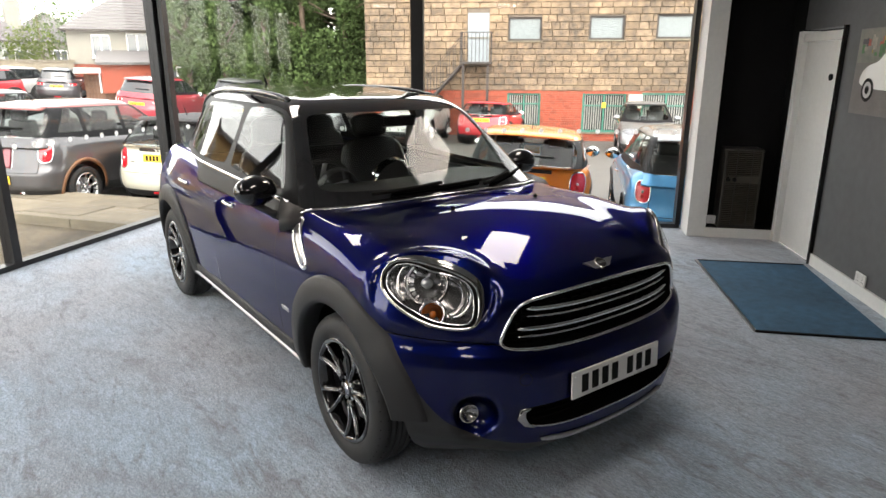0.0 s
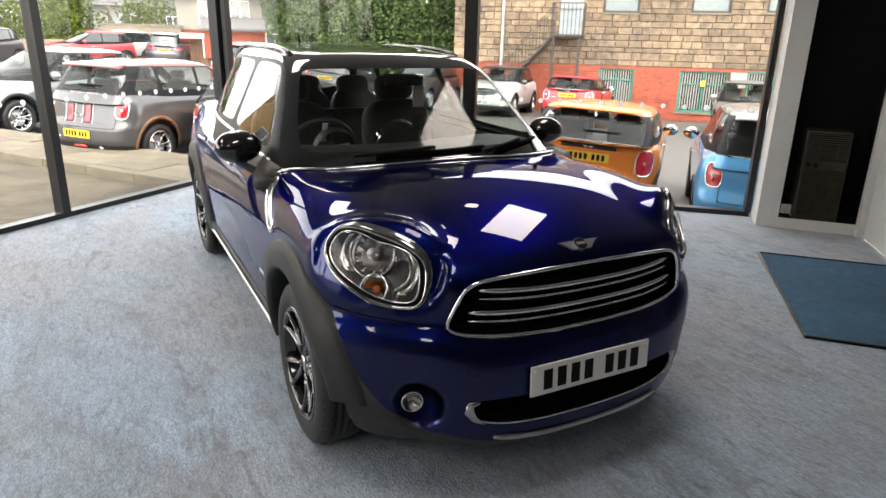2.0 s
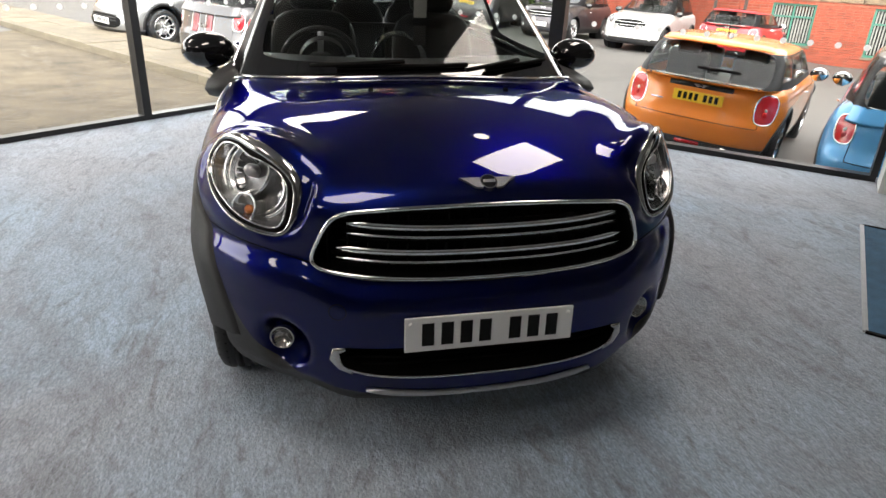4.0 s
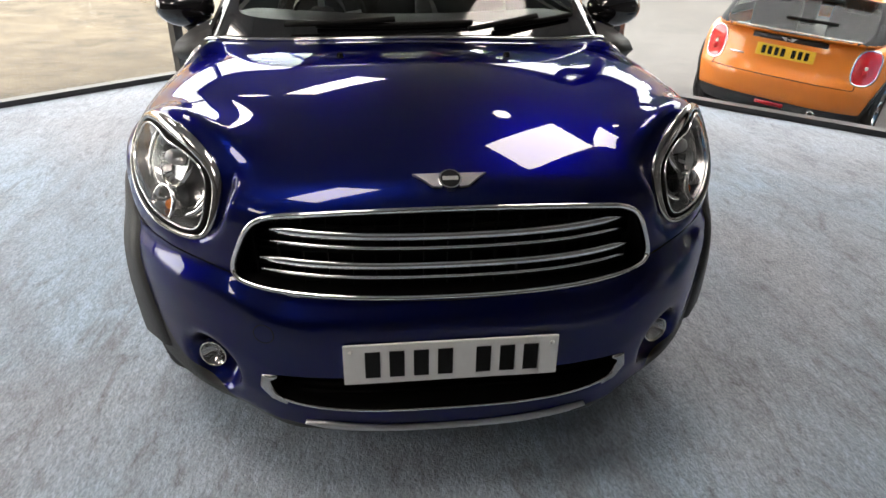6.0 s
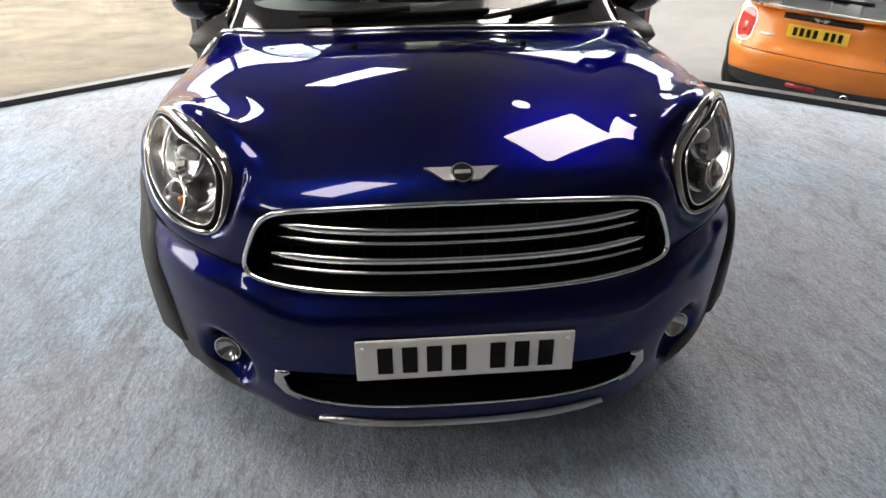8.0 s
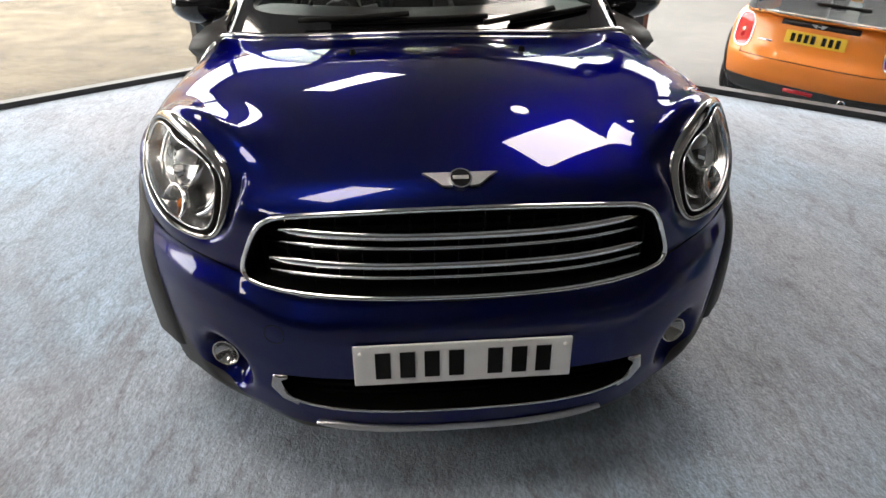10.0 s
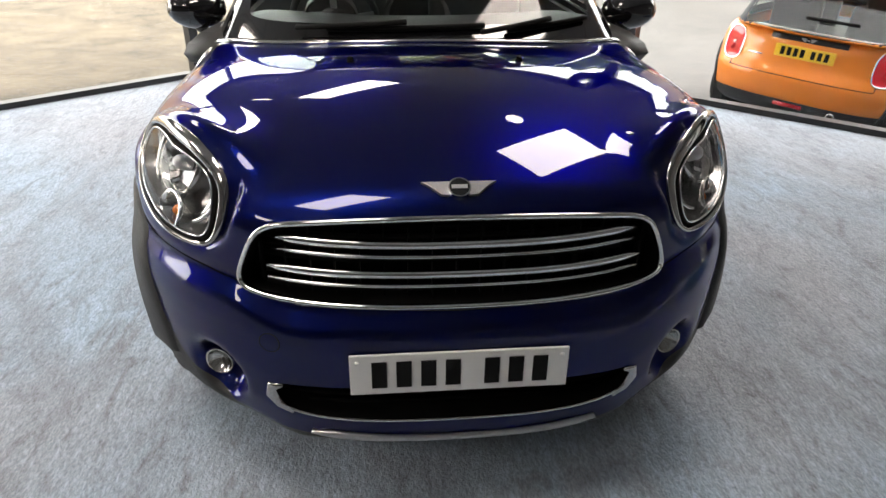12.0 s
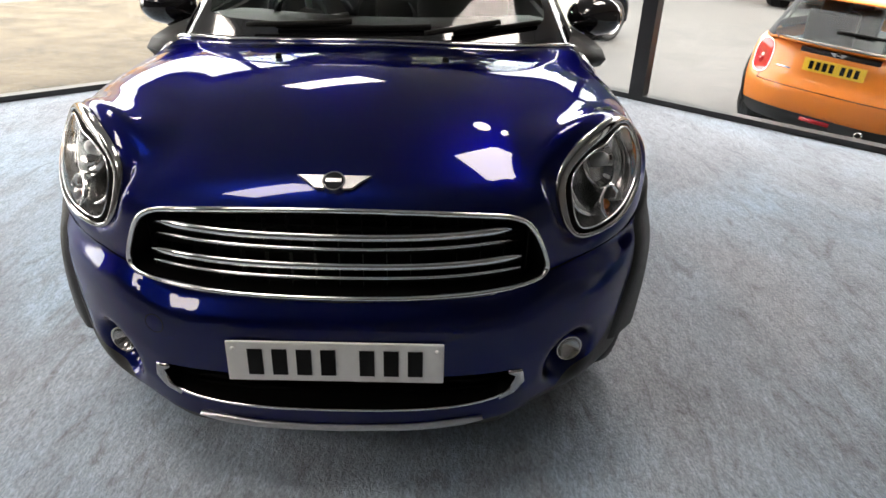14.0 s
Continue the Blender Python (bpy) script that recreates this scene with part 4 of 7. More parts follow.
def head_lamp(side):
    """Chrome bands, lens, dark housing, fluted main reflector, indicator and inner light ring of one headlight."""
    root = new("headlight")
    root.parent = car
    flip = np.array([-side, 1, 1])
    k = len(LAMP_LINE)
    def at(q, lift=0.0):
        q = np.atleast_2d(q)
        out = 0.075 - 0.93 * q[:, 0] ** 2 - 0.5 * q[:, 1] ** 2 + lift
        return (LAMP_C + q[:, :1] * LAMP_U + q[:, 1:2] * LAMP_V + out[:, None] * LAMP_N) * flip
    def up(q):
        q = np.atleast_2d(q)
        return unit(LAMP_N + 1.86 * q[:, :1] * LAMP_U + 1.0 * q[:, 1:2] * LAMP_V) * flip
    way = LAMP_LINE / np.linalg.norm(LAMP_LINE, axis=1, keepdims=True)
    broad = np.clip(way @ np.array([-0.55, 0.83]), 0, 1) ** 0.7
    wide = 0.016 + 0.024 * broad
    inset = LAMP_LINE - way * (wide / 2)[:, None]
    tube("lamp_band", at(inset, 0.002), up(inset), wide, 0.020, LAMP_CHROME, root, "broad chrome headlight band", closed=True, sides=12)
    rim = LAMP_LINE - way * (wide + 0.006)[:, None]
    tube("lamp_seal", at(rim, 0.003), up(rim), 0.012, 0.010, DULL_BLACK, root, closed=True)
    ring = LAMP_LINE - way * (wide + 0.013)[:, None]
    tube("lamp_ring", at(ring, 0.005), up(ring), 0.006, 0.010, CHROME, root, "thin chrome headlight ring", closed=True)
    def dome(name, edge, steps, material, label=""):
        verts = np.concatenate([at(edge * r, d) for r, d in steps])
        faces = [(j * k + i, j * k + (i + 1) % k, (j + 1) * k + (i + 1) % k, (j + 1) * k + i) for j in range(len(steps) - 1) for i in range(k)]
        faces.append(tuple((len(steps) - 1) * k + i for i in range(k)))
        return mesh_part(name, verts, [f[::-1] for f in faces] if side < 0 else faces, material, root, label)
    dome("lens", ring, [(1.0, 0.006), (0.85, 0.010), (0.6, 0.013), (0.35, 0.014), (0.1, 0.014)], LENS, "clear headlight lens").visible_shadow = False
    dome("housing", ring, [(1.02, 0.002), (0.95, -0.022), (0.86, -0.040), (0.72, -0.052), (0.4, -0.060), (0.05, -0.062)], LAMP_HOUSING, "dark chrome headlight housing")
    rot = Vector(LAMP_N * flip).to_track_quat("X", "Z").to_matrix().to_4x4()
    def spot_at(u_, v_, d_):
        return Matrix.Translation(Vector((LAMP_C + u_ * LAMP_U + v_ * LAMP_V + LAMP_N * (0.075 - 0.93 * u_ * u_ + d_)) * flip)) @ rot
    def put(name, u_, v_, d_, prof, material, label="", seg=40, under=None):
        return lathe(name, prof, material, under or root, label, seg, spot_at(u_, v_, d_))
    main = put("main_reflector", 0.012, 0.022, -0.045, [(0.0, -0.045), (0.03, -0.042), (0.055, -0.028), (0.072, -0.004), (0.078, 0.016), (0.082, 0.017), (0.084, 0.0), (0.084, -0.02)], REFLECTOR, "bright main reflector")
    put("bulb_shield", 0.012, 0.022, -0.030, [(0.0, 0.012), (0.012, 0.010), (0.019, 0.0), (0.020, -0.03)], SATIN, under=main)
    for q in range(22):
        a = 2 * math.pi * q / 22
        m = spot_at(0.012, 0.022, -0.045) @ Matrix.Rotation(a, 4, "X") @ Matrix.Translation((-0.016, 0, 0.058)) @ Matrix.Rotation(0.75, 4, "Y")
        part("reflector_flute", boxed((0.003, 0.010 + 0.004 * (q % 3), 0.036), m, 0.001, 1), CHROME if q % 2 else LAMP_HOUSING, main)
    ind = put("indicator", -0.022, -0.092, -0.018, [(0.0, -0.032), (0.022, -0.028), (0.038, -0.006), (0.043, 0.008), (0.048, 0.009), (0.050, 0.0), (0.050, -0.035)], REFLECTOR, "round indicator lamp")
    put("indicator_ring", -0.022, -0.092, -0.012, [(0.043, 0.002), (0.046, 0.005), (0.050, 0.002)], CHROME, under=ind)
    bm = bmesh.new()
    bmesh.ops.create_uvsphere(bm, u_segments=16, v_segments=10, radius=0.014, matrix=spot_at(-0.022, -0.092, -0.034))
    part("indicator_bulb", bm, AMBER, ind, "amber bulb", True)
    arc_line = np.array([(-0.075 - 0.085 * math.cos(t), -0.02 + 0.082 * math.sin(t)) for t in np.linspace(-1.25, 1.35, 22)])
    tube("inner_light_ring", at(arc_line, -0.014), up(arc_line), 0.013, 0.014, CHROME, root, "curved chrome light ring")
    back_line = arc_line + np.array([0.022, 0.0])
    tube("inner_light_bowl", at(back_line, -0.034), up(back_line), 0.034, 0.010, REFLECTOR, root)
    out_line = np.array([(0.062 + 0.062 * math.cos(t), 0.02 + 0.078 * math.sin(t)) for t in np.linspace(-1.1, 1.2, 16)])
    tube("outer_light_trim", at(out_line, -0.024), up(out_line), 0.020, 0.008, REFLECTOR, root)


for s in (-1, 1):
    head_lamp(s)


def fog_lamp(side):
    root = new("fog_lamp")
    root.parent = car
    n3 = Vector((side * 0.28, -0.95, 0.05)).normalized()
    m = Matrix.Translation((side * 0.605, -0.618, 0.418)) @ n3.to_track_quat("X", "Z").to_matrix().to_4x4()
    lathe("fog_ring", [(0.033, 0.0), (0.035, 0.003), (0.038, 0.002), (0.040, -0.02)], LAMP_CHROME, root, segments=32, m=m)
    lathe("fog_reflector", [(0.0, -0.022), (0.018, -0.018), (0.033, 0.0)], LAMP_CHROME, root, segments=32, m=m)
    lathe("fog_lens", [(0.0, 0.008), (0.02, 0.006), (0.034, 0.0)], LENS, root, segments=32, m=m).visible_shadow = False


for s in (-1, 1):
    fog_lamp(s)


def arch_trim(side, y0, r0, r1, a0, a1, name="arch_trim", f=hero_f):
    """Black flare round a wheel opening: rises from the body and rolls inwards."""
    n = 44
    verts, faces = [], []
    rows = [(r1 + 0.004, -0.012), (r1, 0.008), (r1 - 0.010, 0.016), (r0 + 0.012, 0.030), (r0, 0.026), (r0 - 0.004, 0.0), (r0 - 0.002, -0.07)]
    grid = []
    for i in range(n + 1):
        a = radians(a0 + (a1 - a0) * i / n)
        grid += [(y0 + r * math.cos(a), max(0.335 + r * math.sin(a), 0.19), out) for r, out in rows]
    base = strike(f, [(side * 1.3, y, max(z, 0.27)) for y, z, out in grid], (-side, 0, 0))
    verts = [(side * (min(max(abs(q[0]), 0.70), 0.850) + out), y, z) for q, (y, z, out) in zip(base, grid)]
    m = len(rows)
    for i in range(n):
        for j in range(m - 1):
            q = (i * m + j, i * m + j + 1, (i + 1) * m + j + 1, (i + 1) * m + j)
            faces.append(q if side < 0 else q[::-1])
    return mesh_part(name, verts, faces, CLADDING, car, "black plastic wheel arch trim")


def wheel_well(side, y0, r=0.42):
    verts, faces = [], []
    n = 24
    for i in range(n + 1):
        a = math.pi * (-0.04 + 1.08 * i / n)
        for x in (0.765, 0.50):
            verts.append((side * x, y0 + r * math.cos(a), 0.335 + r * math.sin(a)))
    for i in range(n):
        faces.append((2 * i, 2 * i + 1, 2 * i + 3, 2 * i + 2))
    faces.append(tuple(2 * i + 1 for i in range(n + 1)))
    mesh_part("wheel_well", verts, faces, DULL_BLACK, car)


SILVER_EDGE = mat("machined_alloy", (0.62, 0.62, 0.63), 0.18, 1.0)
for side in (-1, 1):
    for y0 in (-0.03, 2.595):
        arch_trim(side, y0, 0.392, 0.502, -8, 174 if y0 < 0 else 188)
        wheel_well(side, y0)
        build_wheel(car, (side * 0.742, y0, 0.332), side, 0.332, bright=SILVER_EDGE)
    # sill trim with a silver line
    ys = np.linspace(0.43, 2.17, 24)
    p, n = on_body([(side * 1.3, y, 0.335) for y in ys], (-side, 0, 0))
    tube("sill_trim", p, n, 0.085, 0.03, CLADDING, car, "black sill cladding")
    p, n = on_body([(side * 1.3, y, 0.305) for y in ys], (-side, 0, 0))
    tube("sill_strip", p, n, 0.022, 0.022, SATIN, car, "satin silver sill strip", lift=0.014)
    # chrome waistline
    ys = np.linspace(0.62, 3.0, 40)
    pts = []
    for y in ys:
        zz = 1.035 + 0.02 * (y - 0.6)
        pts.append((side * 1.3, y, zz))
    p, n = on_body(pts, (-side, 0, 0), lambda x, y, z: np.minimum(hero_f(x, y, z), hero_g(x, y, z)))
    tube("waist_trim", p, n, 0.022, 0.014, CHROME, car, "chrome waistline trim")
    # door handles
    for y in (1.33, 2.25):
        h = new("door_handle")
        h.parent = car
        q, n = on_body([(side * 1.3, y + t, 0.912 + 0.01 * t) for t in np.linspace(-0.09, 0.09, 9)], (-side, 0, 0))
        q = q + unit(n) * (0.032 * np.sin(np.linspace(0.15, math.pi - 0.15, 9)))[:, None]
        tube("grip", q, n, 0.022, 0.014, CHROME, h, "chrome door handle")
    # side scuttle
    loop = chaikin([(0.395, 0.955), (0.425, 0.992), (0.475, 0.985), (0.465, 0.945), (0.335, 0.815), (0.265, 0.800), (0.255, 0.830)], 2)
    q, n = on_body([(side * 1.3, y, z) for y, z in loop], (-side, 0, 0))
    sc = tube("side_scuttle", q, n, 0.022, 0.016, CHROME, car, "chrome side scuttle", closed=True)
    line = [(0.435, 0.965), (0.40, 0.92), (0.345, 0.865), (0.295, 0.822)]
    q, n = on_body([(side * 1.3, y, z) for y, z in line], (-side, 0, 0))
    tube("scuttle_bar", q, n, 0.038, 0.012, SATIN, sc)
    q, n = on_body([(side * 1.3, y, 0.535) for y in (0.49, 0.515, 0.545, 0.57)], (-side, 0, 0))
    tube("model_badge", q, n, 0.024, 0.006, SATIN, car, "small silver badge")
    # roof rail
    ys = np.linspace(1.16, 2.88, 30)
    q, n = on_body([(side * (0.492 - 0.03 * max(y - 1.9, 0)), y, 2.2) for y in ys], (0, 0, -1), hero_g)
    lift = 0.014 * np.minimum(1, np.minimum(ys - 1.16, 2.88 - ys) / 0.16) ** 0.6
    tube("roof_rail", q + np.array([0, 0, 1]) * lift[:, None], n, 0.034, 0.022, GLOSS_BLACK, car, "black roof rail")
    # mirror
    mm = new("door_mirror")
    mm.parent = car
    bm = bmesh.new()
    bmesh.ops.create_uvsphere(bm, u_segments=28, v_segments=16, radius=1, matrix=Matrix.Translation((side * 0.868, 0.745, 1.085)) @ Matrix.Rotation(radians(side * -12), 4, "Z") @ Matrix.Diagonal((0.112, 0.078, 0.076, 1)))
    for v in bm.verts:
        if v.co.y > 0.765:
            v.co.y = 0.765 + (v.co.y - 0.765) * 0.15
    part("mirror_cap", bm, GLOSS_BLACK, mm, "gloss black mirror cap", True)
    p = [(side * 0.885, 0.745, 1.035), (side * 0.845, 0.73, 1.0), (side * 0.81, 0.71, 0.975), (side * 0.775, 0.69, 0.955)]
    tube("mirror_stalk", p, np.tile([0, -1, 0.2], (4, 1)), [0.045, 0.036, 0.036, 0.055], 0.034, CLADDING, mm)
# cowl trim and dark gutter below the windscreen
cow = []
ys = np.linspace(0.02, 0.85, 300)
for x in np.linspace(-0.755, 0.755, 71):
    q = strike(hero_f, np.stack([np.full(300, x), ys, np.full(300, 1.4)], 1), (0, 0, -1))
    cow.append(q[int(np.argmax(hero_g(*q.T) < 0.012))])
cow = np.array(cow)
tube("cowl_trim", cow, gradient(hero_f, cow), 0.017, 0.016, CHROME, car, "chrome strip below the windscreen", lift=0.004)
tube("cowl_gutter", cow[3:-3] + np.array([0, 0.022, 0.004]), gradient(hero_f, cow)[3:-3], 0.04, 0.012, DULL_BLACK, car)
for s in (-1, 1):
    q = strike(hero_f, [(s * 0.253, -0.04, 1.4)], (0, 0, -1))[0]
    bm = bmesh.new()
    bmesh.ops.create_cone(bm, cap_ends=True, segments=12, radius1=0.011, radius2=0.008, depth=0.016, matrix=Matrix.Translation(Vector(q) + Vector((0, 0, 0.006))))
    part("washer_nozzle", bm, DULL_BLACK, car)


tow = [(-0.445 + 0.024 * math.cos(t), -1.2, 0.565 + 0.024 * math.sin(t)) for t in np.linspace(0, 2 * math.pi, 28, endpoint=False)]
p, n = on_body(tow, (0, 1, 0))
tube("tow_cover_seam", p, n, 0.003, 0.002, DULL_BLACK, car, "round towing eye cover seam", closed=True, sides=5)


def wiper(x0, x1, z0, z1):
    root = new("wiper")
    root.parent = car
    xs = np.linspace(x0, x1, 16)
    p, n = on_body([(x, -0.4, z0 + (z1 - z0) * t) for x, t in zip(xs, np.linspace(0, 1, 16))], (0, 1, 0), hero_g)
    tube("wiper_blade", p, n, 0.018, 0.022, DULL_BLACK, root, lift=0.014)
    xa = np.linspace(x0 - 0.10, (x0 + x1) / 2, 10)
    p, n = on_body([(x, -0.4, z0 - 0.012 + (z1 - z0 + 0.03) * t * 0.6) for x, t in zip(xa, np.linspace(0, 1, 10))], (0, 1, 0), hero_g)
    tube("wiper_arm", p, n, 0.022, 0.014, DULL_BLACK, root, lift=0.032)


wiper(-0.34, 0.20, 1.070, 1.082)
wiper(0.28, 0.60, 1.066, 1.085)
bm = bmesh.new()
bmesh.ops.create_cone(bm, cap_ends=True, segments=10, radius1=0.012, radius2=0.003, depth=0.12, matrix=Matrix.Translation((0, 2.75, 1.55)) @ Matrix.Rotation(radians(-35), 4, "X"))
part("aerial", bm, DULL_BLACK, car)

# cabin
tub = bmesh.new()
for size, at in (((1.44, 2.5, 0.03), (0, 1.75, 0.42)), ((0.03, 2.5, 0.60), (-0.73, 1.75, 0.72)), ((0.03, 2.5, 0.60), (0.73, 1.75, 0.72)), ((1.4, 0.03, 0.60), (0, 0.56, 0.72)), ((1.4, 0.03, 0.62), (0, 2.98, 0.74)), ((1.4, 0.5, 0.03), (0, 2.78, 1.03))):
    box(tub, size, Matrix.Translation(at))
part("cabin_lining", tub, LEATHER, car)
xs = np.linspace(-0.70, 0.70, 25)
dash_p = [(x, 0.66 + 0.35 * x * x, 0.968) for x in xs]
tube("dashboard", dash_p, np.tile([0, 0, 1.0], (25, 1)), 0.80, 0.17, LEATHER, car, "black dashboard", sides=16)
for x0, r in ((-0.36, 0.10), (0.0, 0.13)):
    lathe("dial", [(r * 0.92, 0.0), (r, 0.012), (r + 0.012, 0.0), (r + 0.012, -0.06)], CHROME if x0 == 0 else LEATHER, car, segments=36, m=Matrix.Translation((x0, 0.90, 1.03)) @ Vector((0, 1, 0.25)).to_track_quat("X", "Z").to_matrix().to_4x4())


def steering_wheel():
    root = new("steering_wheel")
    root.parent = car
    m = Matrix.Translation((-0.36, 1.12, 0.99)) @ Matrix.Rotation(radians(-62), 4, "X")
    ring = [m @ Vector((0.185 * math.cos(a), 0.185 * math.sin(a), 0)) for a in np.linspace(0, 2 * math.pi, 40, endpoint=False)]
    nor = [m.to_3x3() @ Vector((0, 0, 1))] * 40
    tube("wheel_rim", ring, nor, 0.032, 0.032, LEATHER, root, closed=True)
    for a in (-0.2, math.pi + 0.2, -math.pi / 2):
        p = [m @ Vector((r * math.cos(a), r * math.sin(a), -0.02)) for r in (0.04, 0.11, 0.18)]
        tube("wheel_spoke", p, nor[:3], 0.03, 0.012, SATIN, root)
    bm = bmesh.new()
    bmesh.ops.create_uvsphere(bm, u_segments=20, v_segments=10, radius=1, matrix=m @ Matrix.Translation((0, 0, -0.02)) @ Matrix.Diagonal((0.07, 0.07, 0.03, 1)))
    part("wheel_boss", bm, LEATHER, root, "", True)


steering_wheel()


def car_seat(x, y, w, rear=False):
    root = new("rear_seat" if rear else "front_seat")
    root.parent = car
    lean = Matrix.Translation((x, y, 0.62)) @ Matrix.Rotation(radians(-14), 4, "X")
    def pad(name, size, m, r):
        bm = bmesh.new()
        bmesh.ops.create_cube(bm, size=1)
        bmesh.ops.subdivide_edges(bm, edges=bm.edges, cuts=5, use_grid_fill=True)
        for v in bm.verts:
            q = v.co * 2
            k = (abs(q.x) ** r + abs(q.y) ** r + abs(q.z) ** r) ** (1 / r)
            v.co = Vector((q.x * size[0], q.y * size[1], q.z * size[2])) / (2 * max(k, 1e-6)) * max(abs(q.x), abs(q.y), abs(q.z))
            v.co = m @ v.co
        return part(name, bm, LEATHER, root, "", True)
    pad("cushion", (w, 0.52, 0.20), Matrix.Translation((x, y - 0.27, 0.60)), 5)
    pad("backrest", (w, 0.16, 0.62), lean @ Matrix.Translation((0, 0, 0.27)), 4)
    hz = 0.66 if not rear else 0.60
    pad("headrest", (0.27, 0.11, 0.17), lean @ Matrix.Translation((0, 0.0, hz)), 3.2)
    for s in (-1, 1):
        bm = bmesh.new()
        bmesh.ops.create_cone(bm, cap_ends=True, segments=10, radius1=0.007, radius2=0.007, depth=0.12, matrix=lean @ Matrix.Translation((s * 0.065, 0, hz - 0.10)))
        part("headrest_post", bm, CHROME, root, "", True)


for x in (-0.36, 0.36):
    car_seat(x, 1.62, 0.50)
for x in (-0.40, 0.0, 0.40):
    car_seat(x, 2.55, 0.40, True)
mir = part("interior_mirror", boxed((0.22, 0.035, 0.06), Matrix.Translation((0.0, 0.81, 1.375)), 0.012), DULL_BLACK, car)
part("mirror_tag", boxed((0.062, 0.003, 0.115), Matrix.Translation((0.10, 0.84, 1.29))), mat("grey_card", (0.22, 0.22, 0.21), 0.7), mir, "white card tag hanging below the mirror")
part("mirror_tag", boxed((0.062, 0.004, 0.09), Matrix.Translation((0.10, 0.84, 1.15))), LEATHER, mir, "dark pass holder")

# ---- outside: ground ----
ALONG, AWAY = Vector((0.747, -0.665)), Vector((0.665, 0.747))
fall_s = lut([-60, -27, -22, -12, -6.5, 0.5, 2, 10, 60], [0.95, 0.65, 0.35, 0.23, 0.13, 0.0, -0.13, -0.16, -0.16], 1.0)
fall_n = lut([-400, 0.3, 1.2, 8, 14, 18.4, 400], [0, 0, -0.08, -0.22, -0.40, -0.60, -0.60], 0.0)


def ground_z(x, y):
    s, n = ALONG.x * x + ALONG.y * y, AWAY.x * x + AWAY.y * y - 3.99
    return float(-0.43 + fall_s(s) + fall_n(n) * step01(-16, -6, np.float64(s)))


def on_ground(x, y, heading):
    """A pose on the ground, tilted with it; local -y points along the heading (degrees)."""
    e = 0.8
    nx, ny = (ground_z(x - e, y) - ground_z(x + e, y)) / (2 * e), (ground_z(x, y - e) - ground_z(x, y + e)) / (2 * e)
    up = Vector((nx, ny, 1)).normalized()
    a = radians(heading)
    fwd = Vector((math.cos(a), math.sin(a), 0))
    fwd = (fwd - up * fwd.dot(up)).normalized()
    right = fwd.cross(up)
    m = Matrix(((-right.x, -fwd.x, up.x), (-right.y, -fwd.y, up.y), (-right.z, -fwd.z, up.z))).to_4x4()
    return Matrix.Translation((x, y, ground_z(x, y))) @ m


TARMAC = mat("damp_tarmac", (0.10, 0.095, 0.088), 0.55, var=0.3, scale=0.35, bump=0.6, bscale=45, second=(0.055, 0.053, 0.05), dist=0.012)
CONCRETE = mat("weathered_concrete", (0.135, 0.108, 0.070), 0.9, var=0.4, scale=2.2, bump=0.9, bscale=40, second=(0.036, 0.029, 0.020), dist=0.015)
FLAG = mat("paving_flag", (0.135, 0.113, 0.080), 0.8, var=0.3, scale=2.0, bump=0.4, bscale=60, random_tone=0.16)
KERB = mat("kerb_stone", (0.135, 0.115, 0.082), 0.85, var=0.3, scale=3.0, bump=0.5, bscale=50, random_tone=0.12)
axis = np.unique(np.concatenate([np.linspace(-400, -60, 8), np.linspace(-60, 60, 81), np.linspace(60, 400, 8)]))
gn = len(axis)
gv = [(x, y, ground_z(x, y) - (0.25 if (-0.781 * (y - 5.46) + 0.624 * (x + 0.13)) > 0.3 and AWAY.x * x + AWAY.y * y < 3.6 else 0)) for x in axis for y in axis]
gf = [(i * gn + j, (i + 1) * gn + j, (i + 1) * gn + j + 1, i * gn + j + 1) for i in range(gn - 1) for j in range(gn - 1)]
tagged(mesh_part("ground", gv, gf, TARMAC), "damp patched tarmac of a sloping car park", "ground", kind="structure")
# concrete pad and flagged strip beside the window
KD = Vector((-0.574, 0.819))
KN = Vector((0.819, 0.574))
K0 = Vector((-0.62, 5.62))
pad = prism("concrete_pad", [tuple(CORNER + Vector((-0.12, 0.12))), tuple(K0), tuple(K0 + KD * 22), tuple(K0 + KD * 22 - KN * 16), tuple(LEFT_END + Vector((-0.1, 0.1)))], -0.62, -0.21, CONCRETE)
tagged(pad, "stained concrete yard with a pale joint line", "pavement", kind="structure")
bm = bmesh.new()
slab(bm, LEFT_END - Vector((0.624, -0.781)) * 0.16, CORNER - Vector((0.624, -0.781)) * 0.16, -0.62, -0.055, 0.20)
tagged(part("window_ledge", bm, CONCRETE), "narrow concrete ledge under a shop window", "ledge", kind="structure")
bm = bmesh.new()
slab(bm, CORNER + AWAY * 0.14, RIGHT_END + AWAY * 0.14 + ALONG * 1.0, -0.75, -0.06, 0.17)
tagged(part("window_ledge_side", bm, CONCRETE), "narrow concrete ledge under a shop window", "ledge", kind="structure")
strip = tagged(new("flagged_path"), "raised path of worn concrete flags with a kerb", "pavement", kind="structure")
kerb_me = boxed((0.90, 0.13, 0.30), None, 0.012)
kerb = part("kerb_stone", kerb_me, KERB, strip)
kang = math.atan2(KD.y, KD.x)
def along_kerb(s, n, z):
    q = K0 + KD * s + KN * n
    return Matrix.Translation((q.x, q.y, z)) @ Matrix.Rotation(kang, 4, "Z")
kerb.matrix_world = along_kerb(0.45, 0.065, -0.235)
flag = part("flagstone", boxed((0.885, 0.575, 0.10), None, 0.010), FLAG, strip)
flag.matrix_world = along_kerb(0.45, 0.42, -0.135)
rng = random.Random(5)
